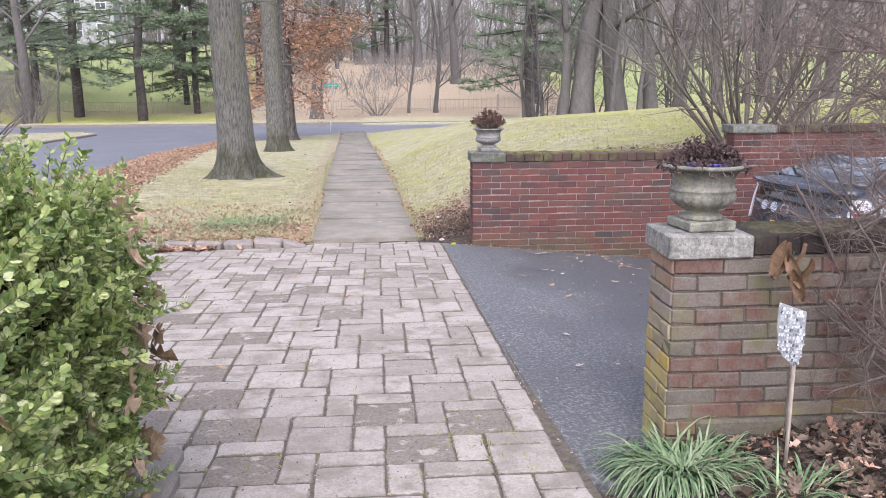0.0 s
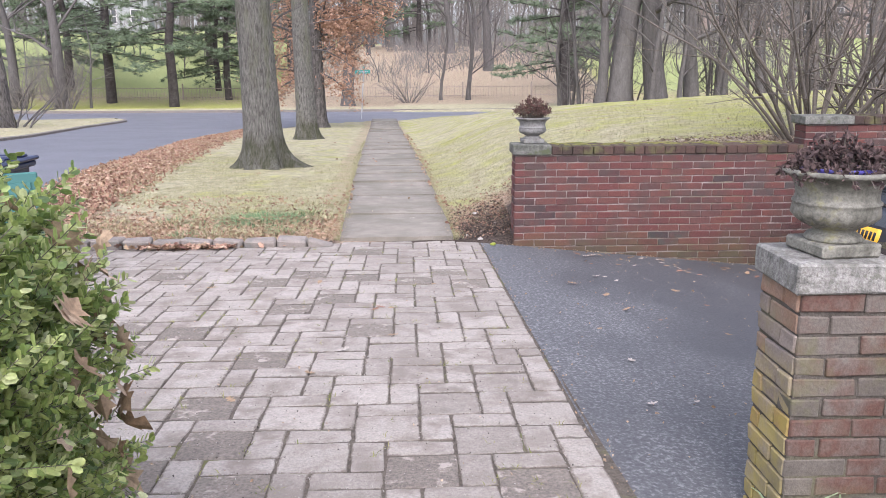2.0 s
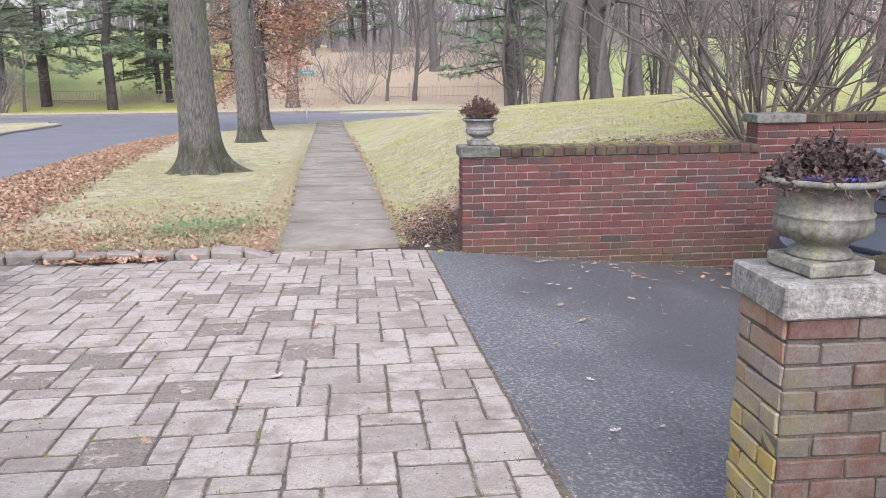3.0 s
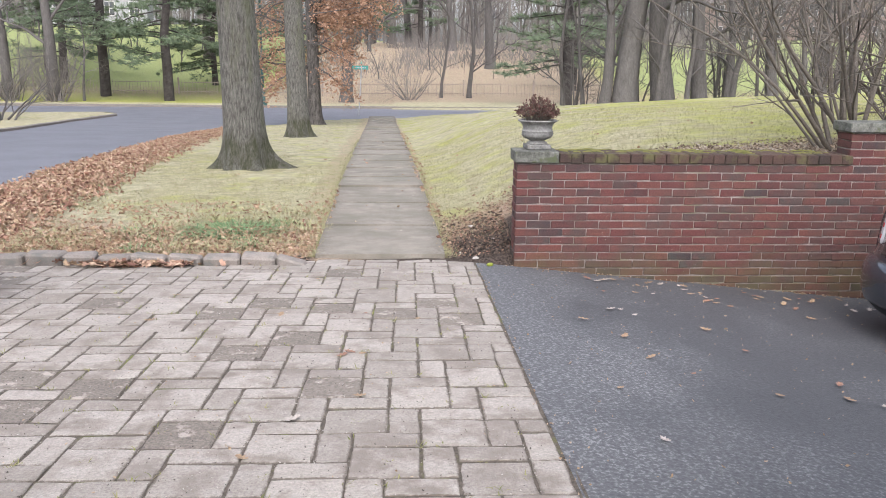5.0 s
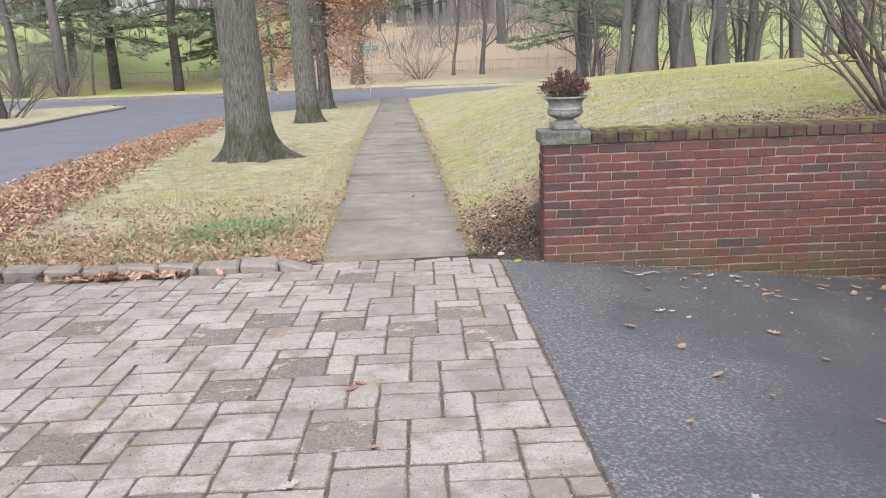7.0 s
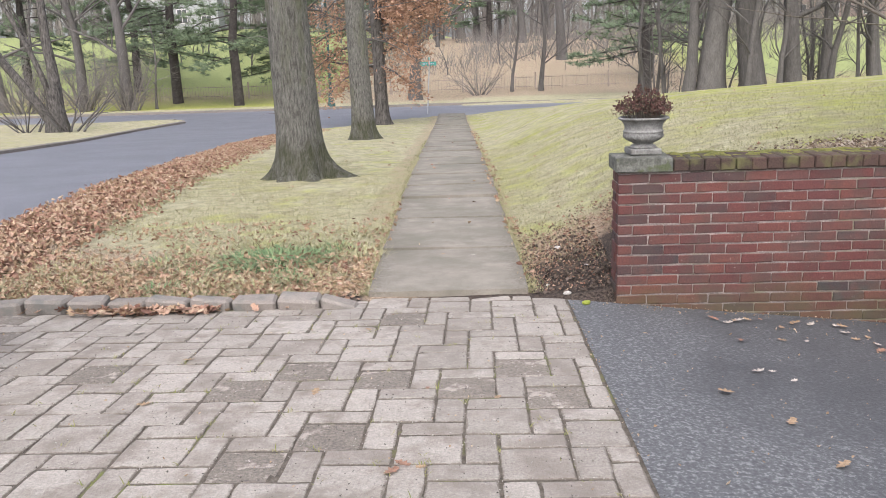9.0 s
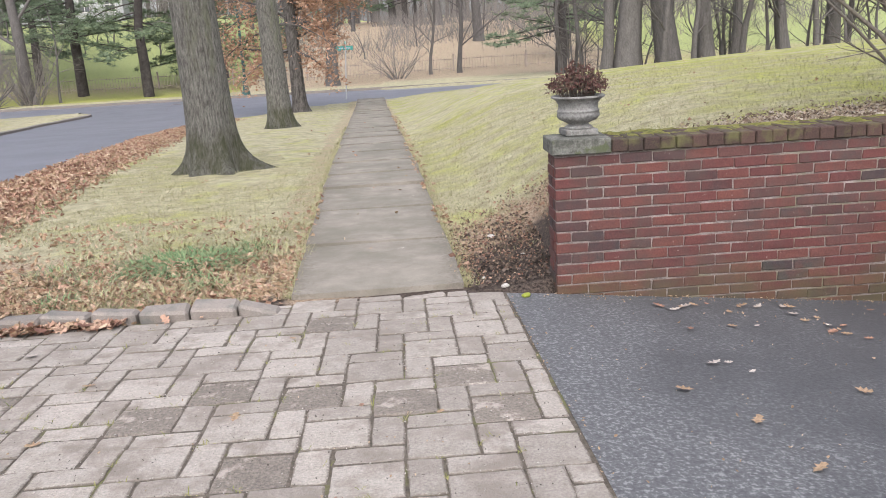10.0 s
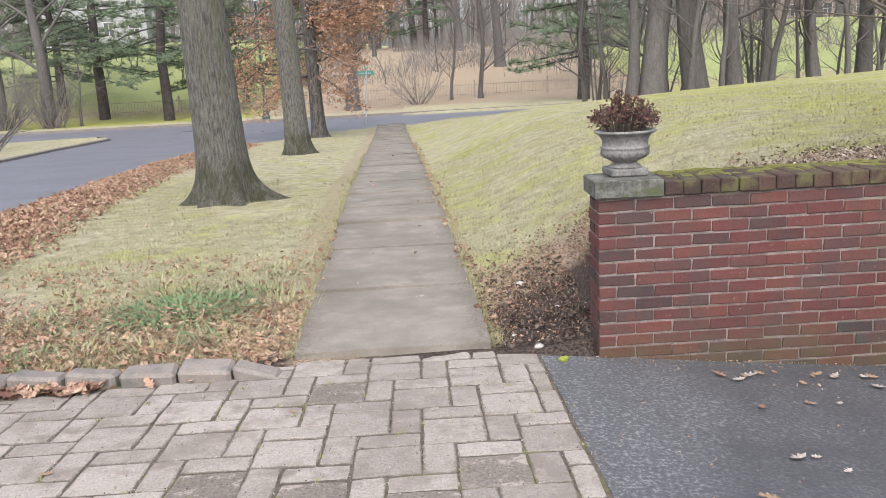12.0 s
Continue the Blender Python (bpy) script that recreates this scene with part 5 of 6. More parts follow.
# ---- bare shrubs ----
def stem_shrub(x, y, label, seed, stems, height, r0, depth, tilt, material, tips, gravity=0.0, kids=(3, 5), spread_base=0.3, bias=(0, 0), z=None, category="shrub", name="bare_shrub", spread=0.55, wiggle=0.12, inside=None):
    r_ = random.Random(seed)
    zz = land(x, y) if z is None else z
    t = thing(name, (x, y, zz - 0.03), label, category)
    s2 = Soup()
    for i in range(stems):
        a = 2 * math.pi * (i + r_.random()) / stems
        lean = r_.uniform(*tilt)
        d = Vector((math.cos(a) * lean + bias[0], math.sin(a) * lean + bias[1], 1))
        b = Vector((math.cos(a) * spread_base * r_.random(), math.sin(a) * spread_base * r_.random(), 0))
        s1 = Soup()
        arching(s1, r_, b, d, height * r_.uniform(0.75, 1.15), r0 * r_.uniform(0.6, 1.1), depth, gravity, wiggle, 7, kids, s2, spread, inside=inside)
        part("stem", s1.mesh("stem", material, True), None, t)
    tagged(part("twig_crown", s2.mesh("twig_crown", tips), None, t), kind="stuff")
    return t


stem_shrub(4.40, 9.6, "large bare multi-stemmed shrub on the lawn behind the wall", 3, 24, 2.5, 0.026, 3, (0.25, 1.15), MAT_STEM, MAT_TWIG, 0.015, (3, 5), 0.40, wiggle=0.09, spread=0.45)
stem_shrub(5.7, 10.6, "second bare multi-stemmed shrub on the bank", 6, 14, 2.5, 0.026, 3, (0.25, 0.85), MAT_STEM, MAT_TWIG, 0.02, (4, 6), 0.35)
stem_shrub(2.42, 2.95, "bare arching shrub with tangled pinkish twigs in the bed", 11, 34, 1.75, 0.011, 3, (0.1, 0.6), MAT_STEM_PINK, MAT_STEM_PINK, -0.045, (4, 6), 0.25, (-0.26, 0.02), wiggle=0.15, inside=lambda q: q.x > -1.02 + 0.12 * q.z and q.x > -0.72 - 0.3 * max(0, q.z - 0.85) / 0.3 and -0.42 < q.y < 0.62)
stem_shrub(2.1, 2.92, "low bare shrub with thin pale stems against the wall", 17, 16, 0.55, 0.005, 2, (0.3, 0.9), MAT_STEM_PINK, MAT_STEM_PINK, -0.02, (2, 4), 0.12, (-0.25, -0.12), inside=lambda q: q.x > -0.55 and q.y < 0.13)
boughs = thing("bare_shrub", (2.62, 3.0, land(2.62, 3.0)), "dense thicket of pinkish-brown arching twigs over the wall", "shrub")
r_ = random.Random(33)
tw = Soup()
for i in range(46):
    s1 = Soup()
    z = 0.55 + 1.55 * (i + r_.random()) / 46
    base = Vector((r_.uniform(-0.2, 0.2), r_.uniform(-0.15, 0.3), z))
    s1.tube([Vector((base.x * 0.3, base.y * 0.3, -0.02)), Vector((base.x * 0.7, base.y * 0.7, z * 0.6)), base], [0.010, 0.009, 0.007], 5)
    arching(s1, r_, base, Vector((-1, r_.uniform(-0.25, 0.45), r_.uniform(-0.2, 0.38))), r_.uniform(0.7, 1.25), 0.0095, 3, -0.02, 0.17, 7, (4, 6), tw, 0.45,
            inside=lambda q: q.x > -1.12 + 0.25 * max(0, 1.25 - q.z) and -0.35 < q.y < 0.60 and q.z > 0.25)
    part("stem", s1.mesh("stem", MAT_STEM_PINK), None, boughs)
tagged(part("twig_crown", tw.mesh("twig_crown", MAT_STEM_PINK), None, boughs), kind="stuff")
# withered leaves that hang from a stem
wl = thing("withered_leaves", (1.56, 2.95, land(1.56, 2.95)), "cluster of curled brown withered leaves on a thin stem", "plant")
st, lf = Soup(), Soup()
st.tube([Vector((0.05, 0.05, 0)), Vector((0.04, 0.03, 0.4)), Vector((0.0, 0.0, 0.80))], [0.004, 0.003, 0.002], 4)
r_ = random.Random(5)
for i in range(7):
    m = Matrix.Translation((r_.uniform(-0.06, 0.06), r_.uniform(-0.03, 0.03), 0.735 + r_.uniform(-0.06, 0.05))) @ pose(0, 0, 0, 90 + r_.uniform(-25, 25), r_.uniform(-25, 25), r_.uniform(-60, 60))
    n = len(lf.v)
    for j in range(5):
        for k in range(5):
            u, v = (k - 2) / 2, (j - 2) / 2
            w_ = 0.024 * (1 - 0.75 * v * v)
            lf.v.append(tuple(m @ Vector((w_ * u, 0.075 * v, 0.014 * (u * u) + 0.006 * math.sin(v * 5 + i)))))
    for j in range(4):
        for k in range(4):
            a = n + j * 5 + k
            lf.f.append((a, a + 1, a + 6, a + 5))
part("stem", st.mesh("stem", MAT_STEM), None, wl)
part("leaves", lf.mesh("leaves", mat("withered_leaf", [(0.15, 0.09, 0.052), (0.27, 0.17, 0.10)], 12, 60, 0.8, 0.0, island=0.5), True), None, wl)


# ---- mosaic marker on a stake ----
mk = thing("garden_marker", (1.495, 2.76, land(1.495, 2.76)), "white and silver mosaic garden marker on a wooden stake", "garden marker", turn=-6)
mk.scale = (0.93, 0.93, 0.98)
part("stake", lathe([(0.0085, -0.05), (0.0085, 0.2), (0.0075, 0.55)], 8), mat("stake_wood", [(0.30, 0.25, 0.20), (0.42, 0.36, 0.29)], 20, 90, 0.85, 0.3, stretch=(1, 1, 0.15)), mk, shade=True)
bm = bmesh.new()
outline = [((q[0] - 0.025) * 0.9, 0.672 - (0.72 - q[1]) * 0.8) for q in ((-0.098, 0.72), (0.02, 0.675), (0.018, 0.52), (0.0, 0.43), (-0.025, 0.425), (-0.065, 0.46), (-0.085, 0.50), (-0.10, 0.60))]
front = [bm.verts.new((x + 0.03, -0.016, z)) for x, z in outline]
back = [bm.verts.new((x + 0.03, -0.009, z)) for x, z in outline]
bm.faces.new(front)
bm.faces.new(list(reversed(back)))
for i in range(8):
    bm.faces.new((front[i], back[i], back[(i + 1) % 8], front[(i + 1) % 8]))
part("panel", bm, plain("marker_grey", (0.25, 0.26, 0.26), 0.6), mk)
chips = Soup()
r_ = random.Random(8)
for i in range(14):
    for j in range(17):
        x, z = -0.098 + 0.0088 * i + r_.uniform(-0.002, 0.002), 0.43 + 0.0175 * j + r_.uniform(-0.003, 0.003)
        top = 0.72 - (x + 0.098) * 0.38
        left, right = (-0.097, 0.016) if z > 0.5 else (-0.085 + (0.5 - z) * 0.75, 0.014 - (0.5 - z) * 0.15)
        if not (left < x < right and z < top - 0.008):
            continue
        a = r_.uniform(-0.5, 0.5)
        w_, h_ = r_.uniform(0.0027, 0.0043), r_.uniform(0.004, 0.0072)
        c = Vector((x * 0.9 + 0.0075, -0.017, 0.672 - (0.72 - z) * 0.8))
        ux, uz = Vector((math.cos(a), 0, math.sin(a))), Vector((-math.sin(a), 0, math.cos(a)))
        q = [c + ux * sx * w_ + uz * sz * h_ + Vector((0, -r_.uniform(0.002, 0.005), 0)) for sx, sz in ((-1, -1), (1, -1), (1, 1), (-1, 1))]
        chips.quad(*q)
tagged(part("mosaic", chips.mesh("mosaic", mat("mosaic", [(0.10, 0.13, 0.14), (0.55, 0.57, 0.57), (0.74, 0.75, 0.74), (0.22, 0.26, 0.29)], 40, 90, 0.25, 0.0, island=0.9, spec=0.6)), None, mk, "white and silver chips"), kind="stuff")


# ---- wheeled bin ----
MAT_NAVY = plain("navy_plastic", (0.012, 0.02, 0.06), 0.4)
MAT_TEAL = plain("green_plastic", (0.035, 0.13, 0.115), 0.5)
bz = along(6.85)
wb = thing("wheeled_bin", (-3.20, 7.0, bz), "navy wheeled bin with ridged lid and hanging green flap", "bin")
bm = bmesh.new()
add_box(bm, -0.26, 0.26, -0.28, 0.28, 0.06, 0.90, 0.03)
for v in bm.verts:
    k = 0.80 + 0.20 * (v.co.z - 0.06) / 0.84
    v.co.x *= k
    v.co.y *= k
part("body", bm, MAT_NAVY, wb, "navy plastic body")
part("rim", box_bm(-0.29, 0.29, -0.31, 0.31, 0.86, 0.905, 0.012), MAT_NAVY, wb)
lid = part("lid", box_bm(-0.31, 0.31, -0.33, 0.33, 0.909, 0.94, 0.012), MAT_NAVY, wb)
for i in range(3):
    part("ridge", box_bm(-0.27, 0.27, -0.22 + 0.18 * i, -0.14 + 0.18 * i, 0.942, 0.962, 0.008), MAT_NAVY, lid)
flap = part("green_flap", box_bm(-0.015, 0.015, -0.18, 0.18, -0.70, 0.0, 0.012), MAT_TEAL, wb, "green plastic flap hanging open")
flap.matrix_basis = pose(0.33, -0.24, 0.87, 0, -7, -62)
rim_ = part("flap_border", box_bm(0.019, 0.028, -0.13, 0.13, -0.64, -0.07, 0.006), MAT_TEAL, flap)
for sx in (-1, 1):
    w_ = part("wheel", lathe([(0.09, -0.025), (0.1, -0.02), (0.1, 0.02), (0.09, 0.025)], 20), plain("bin_rubber", (0.02, 0.02, 0.02), 0.8), wb)
    w_.matrix_basis = pose(sx * 0.22, 0.20, 0.10, 0, 90, 0)


# ---- parked car ----
MAT_CAR = plain("car_paint_dark_grey", (0.04, 0.046, 0.058), 0.16, 0.35, 1.0)
MAT_CAR_GLASS = plain("car_glass", (0.012, 0.014, 0.016), 0.06, 0.0, 0.6)
MAT_RUBBER = plain("tyre_rubber", (0.018, 0.018, 0.018), 0.85)
MAT_ALLOY = plain("alloy", (0.45, 0.46, 0.48), 0.3, 0.9)
MAT_LAMP_CLEAR = plain("clear_lamp", (0.62, 0.60, 0.60), 0.12, 0.0, 0.6)
MAT_LAMP_RED = plain("red_lamp", (0.35, 0.02, 0.02), 0.15, 0.0, 0.6)
MAT_BLACK = plain("black_trim", (0.015, 0.015, 0.017), 0.5)
MAT_PLATE = plain("orange_plate", (0.75, 0.42, 0.03), 0.4)
MAT_WHITE = plain("white_vinyl", (0.75, 0.76, 0.78), 0.4)
MAT_STICKER = plain("pale_sticker", (0.42, 0.46, 0.52), 0.4)
MAT_CHROME = plain("chrome", (0.7, 0.7, 0.72), 0.12, 1.0)


def car(x, y, z, turn):
    """A dark liftback, its origin under the middle of the rear bumper, +x forward."""
    c = thing("parked_car", (x, y, z), "dark grey liftback car parked nose-in on the drive", "car", turn=turn)
    c.matrix_basis = pose(x, y, z, 0, 4, turn) @ Matrix.Scale(0.95, 4)
    # stations along the car: x, half width, sill z, belt z, roof z, half width of the roof
    st = [(0.36, 0.84, 0.26, 0.94, 1.13, 0.66), (0.55, 0.865, 0.22, 0.97, 1.21, 0.63), (1.0, 0.872, 0.20, 0.97, 1.325, 0.60), (1.5, 0.872, 0.20, 0.96, 1.385, 0.59),
          (2.0, 0.872, 0.20, 0.94, 1.405, 0.59), (2.5, 0.87, 0.20, 0.93, 1.36, 0.58), (3.0, 0.865, 0.20, 0.92, 1.24, 0.58), (3.4, 0.86, 0.20, 0.90, 1.02, 0.60),
          (3.9, 0.83, 0.21, 0.82, 0.86, 0.60), (4.25, 0.74, 0.24, 0.66, 0.70, 0.55), (4.42, 0.60, 0.30, 0.52, 0.55, 0.45)]
    bm = bmesh.new()
    rings = []
    for xs_, hw, sill, belt, roof, rw in st:
        half = [(hw * 0.86, sill), (hw * 0.95, sill + 0.05), (hw * 0.99, sill + 0.16), (hw, (sill + belt) / 2), (hw * 0.985, belt - 0.08), (hw * 0.955, belt), (hw * 0.91, belt + (roof - belt) * 0.3),
                ((rw + hw * 0.86) / 2, belt + (roof - belt) * 0.65), (rw * 1.03, roof - 0.05), (rw * 0.92, roof - 0.015), (rw * 0.5, roof + 0.004), (rw * 0.2, roof + 0.008)]
        pts = half + [(-a, b) for a, b in reversed(half)]
        rings.append([bm.verts.new((xs_, a, b)) for a, b in pts])
    for r0, r1 in zip(rings, rings[1:]):
        k = len(r0)
        for i in range(k):
            bm.faces.new((r0[i], r1[i], r1[(i + 1) % k], r0[(i + 1) % k]))
    bm.faces.new(rings[0])
    bm.faces.new(list(reversed(rings[-1])))
    bmesh.ops.recalc_face_normals(bm, faces=bm.faces)
    part("body", bm, MAT_CAR, c, shade=True)

    def tail(yy, zz):
        """How far forward the skin of the tail lies."""
        base = float(np.interp(zz, (0.20, 0.27, 0.36, 0.50, 0.57, 0.61, 0.70, 0.90, 1.04, 1.07, 1.12), (0.14, 0.05, 0.0, -0.01, 0.02, 0.075, 0.10, 0.125, 0.16, 0.10, 0.13)))
        return base + 0.34 * abs(yy / 0.88) ** 3.2

    def wide(zz):
        return float(np.interp(zz, (0.2, 0.32, 0.6, 0.85, 0.98, 1.12), (0.80, 0.865, 0.87, 0.835, 0.78, 0.66)))

    def skin(name, y0, y1, z0, z1, lift, material, parent, label="", ny=14, nz=8):
        """A curved panel of the tail; y0 and y1 are shares of the half width, or metres as functions of height."""
        b = bmesh.new()
        out, inn = [], []
        for j in range(nz + 1):
            zz = z0 + (z1 - z0) * j / nz
            a0, a1 = y0(zz), y1(zz)
            for i in range(ny + 1):
                yy = a0 + (a1 - a0) * i / ny
                out.append(b.verts.new((tail(yy, zz) - lift, yy, zz)))
                inn.append(b.verts.new((tail(yy, zz) + 0.05, yy * 0.98, zz)))
        w_ = ny + 1
        for j in range(nz):
            for i in range(ny):
                q = j * w_ + i
                b.faces.new((out[q], out[q + w_], out[q + w_ + 1], out[q + 1]))
        rim = [i for i in range(w_)] + [j * w_ + ny for j in range(1, nz + 1)] + [nz * w_ + i for i in range(ny - 1, -1, -1)] + [j * w_ for j in range(nz - 1, 0, -1)]
        for i in range(len(rim)):
            p0, p1 = rim[i], rim[(i + 1) % len(rim)]
            b.faces.new((out[p0], out[p1], inn[p1], inn[p0]))
        bmesh.ops.recalc_face_normals(b, faces=b.faces)
        return part(name, b, material, parent, label, shade=True)

    skin("tail_panel", lambda q: -wide(q), wide, 0.58, 1.06, 0.0, MAT_CAR, c, "", 26, 12)
    skin("bumper", lambda q: -wide(q), wide, 0.28, 0.60, 0.012, MAT_CAR, c, "dark grey rear bumper", 26, 10)
    skin("bumper_lip", lambda q: -wide(q) * 0.93, lambda q: wide(q) * 0.93, 0.20, 0.29, 0.0, MAT_BLACK, c, "black lower bumper lip", 20, 4)
    skin("hatch", lambda q: -0.60 + 0.06 * (q - 0.6), lambda q: 0.60 - 0.06 * (q - 0.6), 0.63, 0.905, 0.012, MAT_CAR, c, "", 18, 6)
    skin("lower_rear_window", lambda q: -0.56, lambda q: 0.56, 0.915, 1.045, 0.012, MAT_CAR_GLASS, c, "black upright rear glass", 18, 4)
    skin("spoiler", lambda q: -0.66, lambda q: 0.66, 1.052, 1.115, 0.03, MAT_CAR, c, "", 18, 3)
    skin("plate_recess", lambda q: -0.27, lambda q: 0.27, 0.602, 0.765, 0.018, MAT_BLACK, c, "", 8, 3)
    plate = skin("plate", lambda q: -0.155, lambda q: 0.155, 0.618, 0.743, 0.026, MAT_PLATE, c, "orange licence plate", 6, 2)
    for i in range(6):
        skin("plate_mark", lambda q, i=i: -0.12 + 0.042 * i, lambda q, i=i: -0.095 + 0.042 * i, 0.648, 0.713, 0.029, MAT_BLACK, plate, "", 1, 1)
    skin("plate_frame", lambda q: -0.17, lambda q: 0.17, 0.590, 0.614, 0.028, MAT_WHITE, c, "", 6, 1)
    for s_ in (-1, 1):
        lamp_ = skin("tail_lamp", lambda q, s_=s_: s_ * (0.615 + 0.02 * (1.04 - q)), lambda q, s_=s_: s_ * (wide(q) * 0.99), 0.70, 1.045, 0.016, MAT_LAMP_CLEAR, c, "clear tail lamp with red bars", 8, 10)
        for k in range(3):
            zz = 0.735 + 0.085 * k
            skin("red_bar", lambda q, s_=s_: s_ * 0.66, lambda q, s_=s_: s_ * (wide(q) * 0.97), zz, zz + 0.03, 0.020, MAT_LAMP_RED, lamp_, "", 6, 1)
    badge = part("badge", lathe([(0.05, 0), (0.055, 0.006), (0.04, 0.012)], 24), MAT_CHROME, c)
    badge.matrix_basis = pose(tail(0, 0.85) - 0.014, 0, 0.855, 0, -84, 0)

    def panel(name, pts, material, parent, label="", thick=0.012):
        b = bmesh.new()
        f = b.faces.new([b.verts.new(q) for q in pts])
        b.normal_update()
        nrm = f.normal.copy()
        ext = bmesh.ops.extrude_face_region(b, geom=[f])
        for v in ext["geom"]:
            if isinstance(v, bmesh.types.BMVert):
                v.co += nrm * thick
        bmesh.ops.recalc_face_normals(b, faces=b.faces)
        return part(name, b, material, parent, label)

    panel("rear_window", [(0.38, -0.58, 1.135), (1.02, -0.54, 1.334), (1.02, 0.54, 1.334), (0.38, 0.58, 1.135)], MAT_CAR_GLASS, c, "black sloping rear glass", 0.014)
    for s_ in (-1, 1):
        panel("side_window", [(0.72, s_ * 0.815, 1.02), (3.0, s_ * 0.805, 1.0), (2.5, s_ * 0.665, 1.34), (1.2, s_ * 0.67, 1.32)][::s_], MAT_CAR_GLASS, c, "", 0.016)
        for wx in (0.95, 3.62):
            w_ = part("wheel", lathe([(0.20, -0.09), (0.30, -0.10), (0.315, -0.08), (0.318, 0.0), (0.315, 0.08), (0.30, 0.10), (0.20, 0.09)], 40), MAT_RUBBER, c, shade=True)
            w_.matrix_basis = pose(wx, s_ * 0.79, 0.318, 90, 0, 0)
            part("rim", lathe([(0.05, -0.104), (0.19, -0.10), (0.2, 0.0), (0.19, 0.10), (0.05, 0.104)], 30), MAT_ALLOY, w_)
    for i, yy in enumerate((0.02, 0.16, 0.30)):
        d = part("round_sticker", lathe([(0.046, 0), (0.046, 0.002)], 24), MAT_STICKER, c, "round pale sticker")
        d.matrix_basis = pose(tail(yy, 0.865) - 0.015, yy, 0.865, 0, -82, 0)
    return c


car(3.35, 6.80, drive(3.9, 6.8), 12)


# ---- trees beyond ----
def bare_tree_mesh(seed, height, r0, forks, lean=0.05, first=0.3, twigs=True, up=0.02, spread=0.55, trunk_steps=9, kids=(4, 6), depth=3):
    r_ = random.Random(seed)
    s1, s2 = Soup(), Soup()
    pts, rad = [Vector((0, 0, -0.3))], [r0 * 1.5]
    v = Vector((r_.gauss(0, lean), r_.gauss(0, lean), 1)).normalized()
    pts.append(Vector((0, 0, 0.5)))
    rad.append(r0 * 1.08)
    for i in range(trunk_steps):
        v = (v + Vector((r_.gauss(0, 0.06), r_.gauss(0, 0.06), 0.05))).normalized()
        pts.append(pts[-1] + v * height * 0.8 / trunk_steps)
        rad.append(r0 * (1 - 0.8 * (i + 1) / trunk_steps))
    s1.tube(pts, rad, 9)
    for i in range(forks):
        t = first + (1 - first) * (i + r_.random()) / forks
        k = min(len(pts) - 1, max(1, int(t * (len(pts) - 1))))
        a = r_.uniform(0, 6.28)
        d = Vector((math.cos(a), math.sin(a), r_.uniform(0.35, 1.1)))
        arching(s1, r_, pts[k], d, height * r_.uniform(0.25, 0.45) * (1.15 - 0.5 * t), max(0.02, rad[k] * 0.36), depth, up, 0.15, 5, kids, s2, spread)
    return s1.mesh("trunk", MAT_BARK_FAR, True), s2.mesh("crown", MAT_TWIG)


def far_z(x, y):
    return land(x, y)


def plant_tree(name, pair, x, y, scale, turn, label, group="", mats=None):
    t = thing(name, (x, y, far_z(x, y)), label, "tree", group, turn=turn)
    t.scale = (scale, scale, scale)
    part("trunk", pair[0], None, t)
    tagged(part("crown", pair[1], None, t), kind="stuff")
    return t


r_ = random.Random(50)
big = [bare_tree_mesh(100 + i, 17, 0.42, 11, 0.05, 0.36, kids=(3, 5)) for i in range(4)]
slim = [bare_tree_mesh(200 + i, 14, 0.16, 10, 0.07, 0.2, kids=(3, 4)) for i in range(4)]
sapling = [bare_tree_mesh(300 + i, 6.5, 0.06, 12, 0.12, 0.1, kids=(3, 4), depth=2, spread=0.7) for i in range(3)]

# the line of old trunks behind the lawn
for i, (x, y, k, tn, pr) in enumerate(((7.4, 33.0, 0.52, 10, 1), (8.15, 33.0, 1.05, 50, 0), (9.45, 32.6, 0.98, 130, 2), (11.15, 33.5, 0.72, 200, 3), (12.2, 33.6, 0.45, 20, 1), (14.2, 34, 0.6, 80, 2), (16.5, 35, 0.7, 300, 0),
                                     (10.9, 43, 0.6, 44, 3), (20, 36, 0.9, 33, 1), (24, 38, 1.0, 5, 3))):
    plant_tree("bare_tree", big[pr], x, y, k, tn, "old bare tree with thick grey trunk at the lawn's edge", "old bare trees")
for i, (x, y, k) in enumerate(((9.0, 31.6, 0.7), (10.3, 32.4, 0.62), (11.9, 32.2, 0.7), (13.4, 32.4, 0.8), (15.4, 34, 0.7), (6.4, 36, 0.6), (7.0, 35, 0.55), (17.6, 36, 0.8), (18.8, 35, 0.8))):
    plant_tree("slim_bare_tree", slim[i % 4], x, y, k, 40 * i, "slim bare young tree at the lawn's edge", "slim bare trees")
# trees of the park across the street
plant_tree("bare_tree", big[0], -3.95, 57.0, 0.95, 15, "bare tree with stout grey trunk across the street", "old bare trees")
plant_tree("bare_tree", slim[1], 4.3, 60.5, 1.0, 0, "slender bare tree by the park fence", "slim bare trees")
plant_tree("bare_tree", slim[2], 2.35, 60.5, 0.7, 80, "slender bare tree by the park fence", "slim bare trees")
for i, (x, y, k, kind_) in enumerate(((-22.0, 55.5, 1.1, 3), (-20.2, 55.5, 0.6, 0), (-26, 58, 1.0, 1), (-31, 57, 1.1, 2), (-12.2, 66, 0.9, 2), (-9.5, 70, 0.9, 1))):
    plant_tree("bare_tree", slim[kind_] if k < 1 else big[kind_], x, y, k * 0.85, 70 * i, "bare winter tree in the park across the street", "park trees")
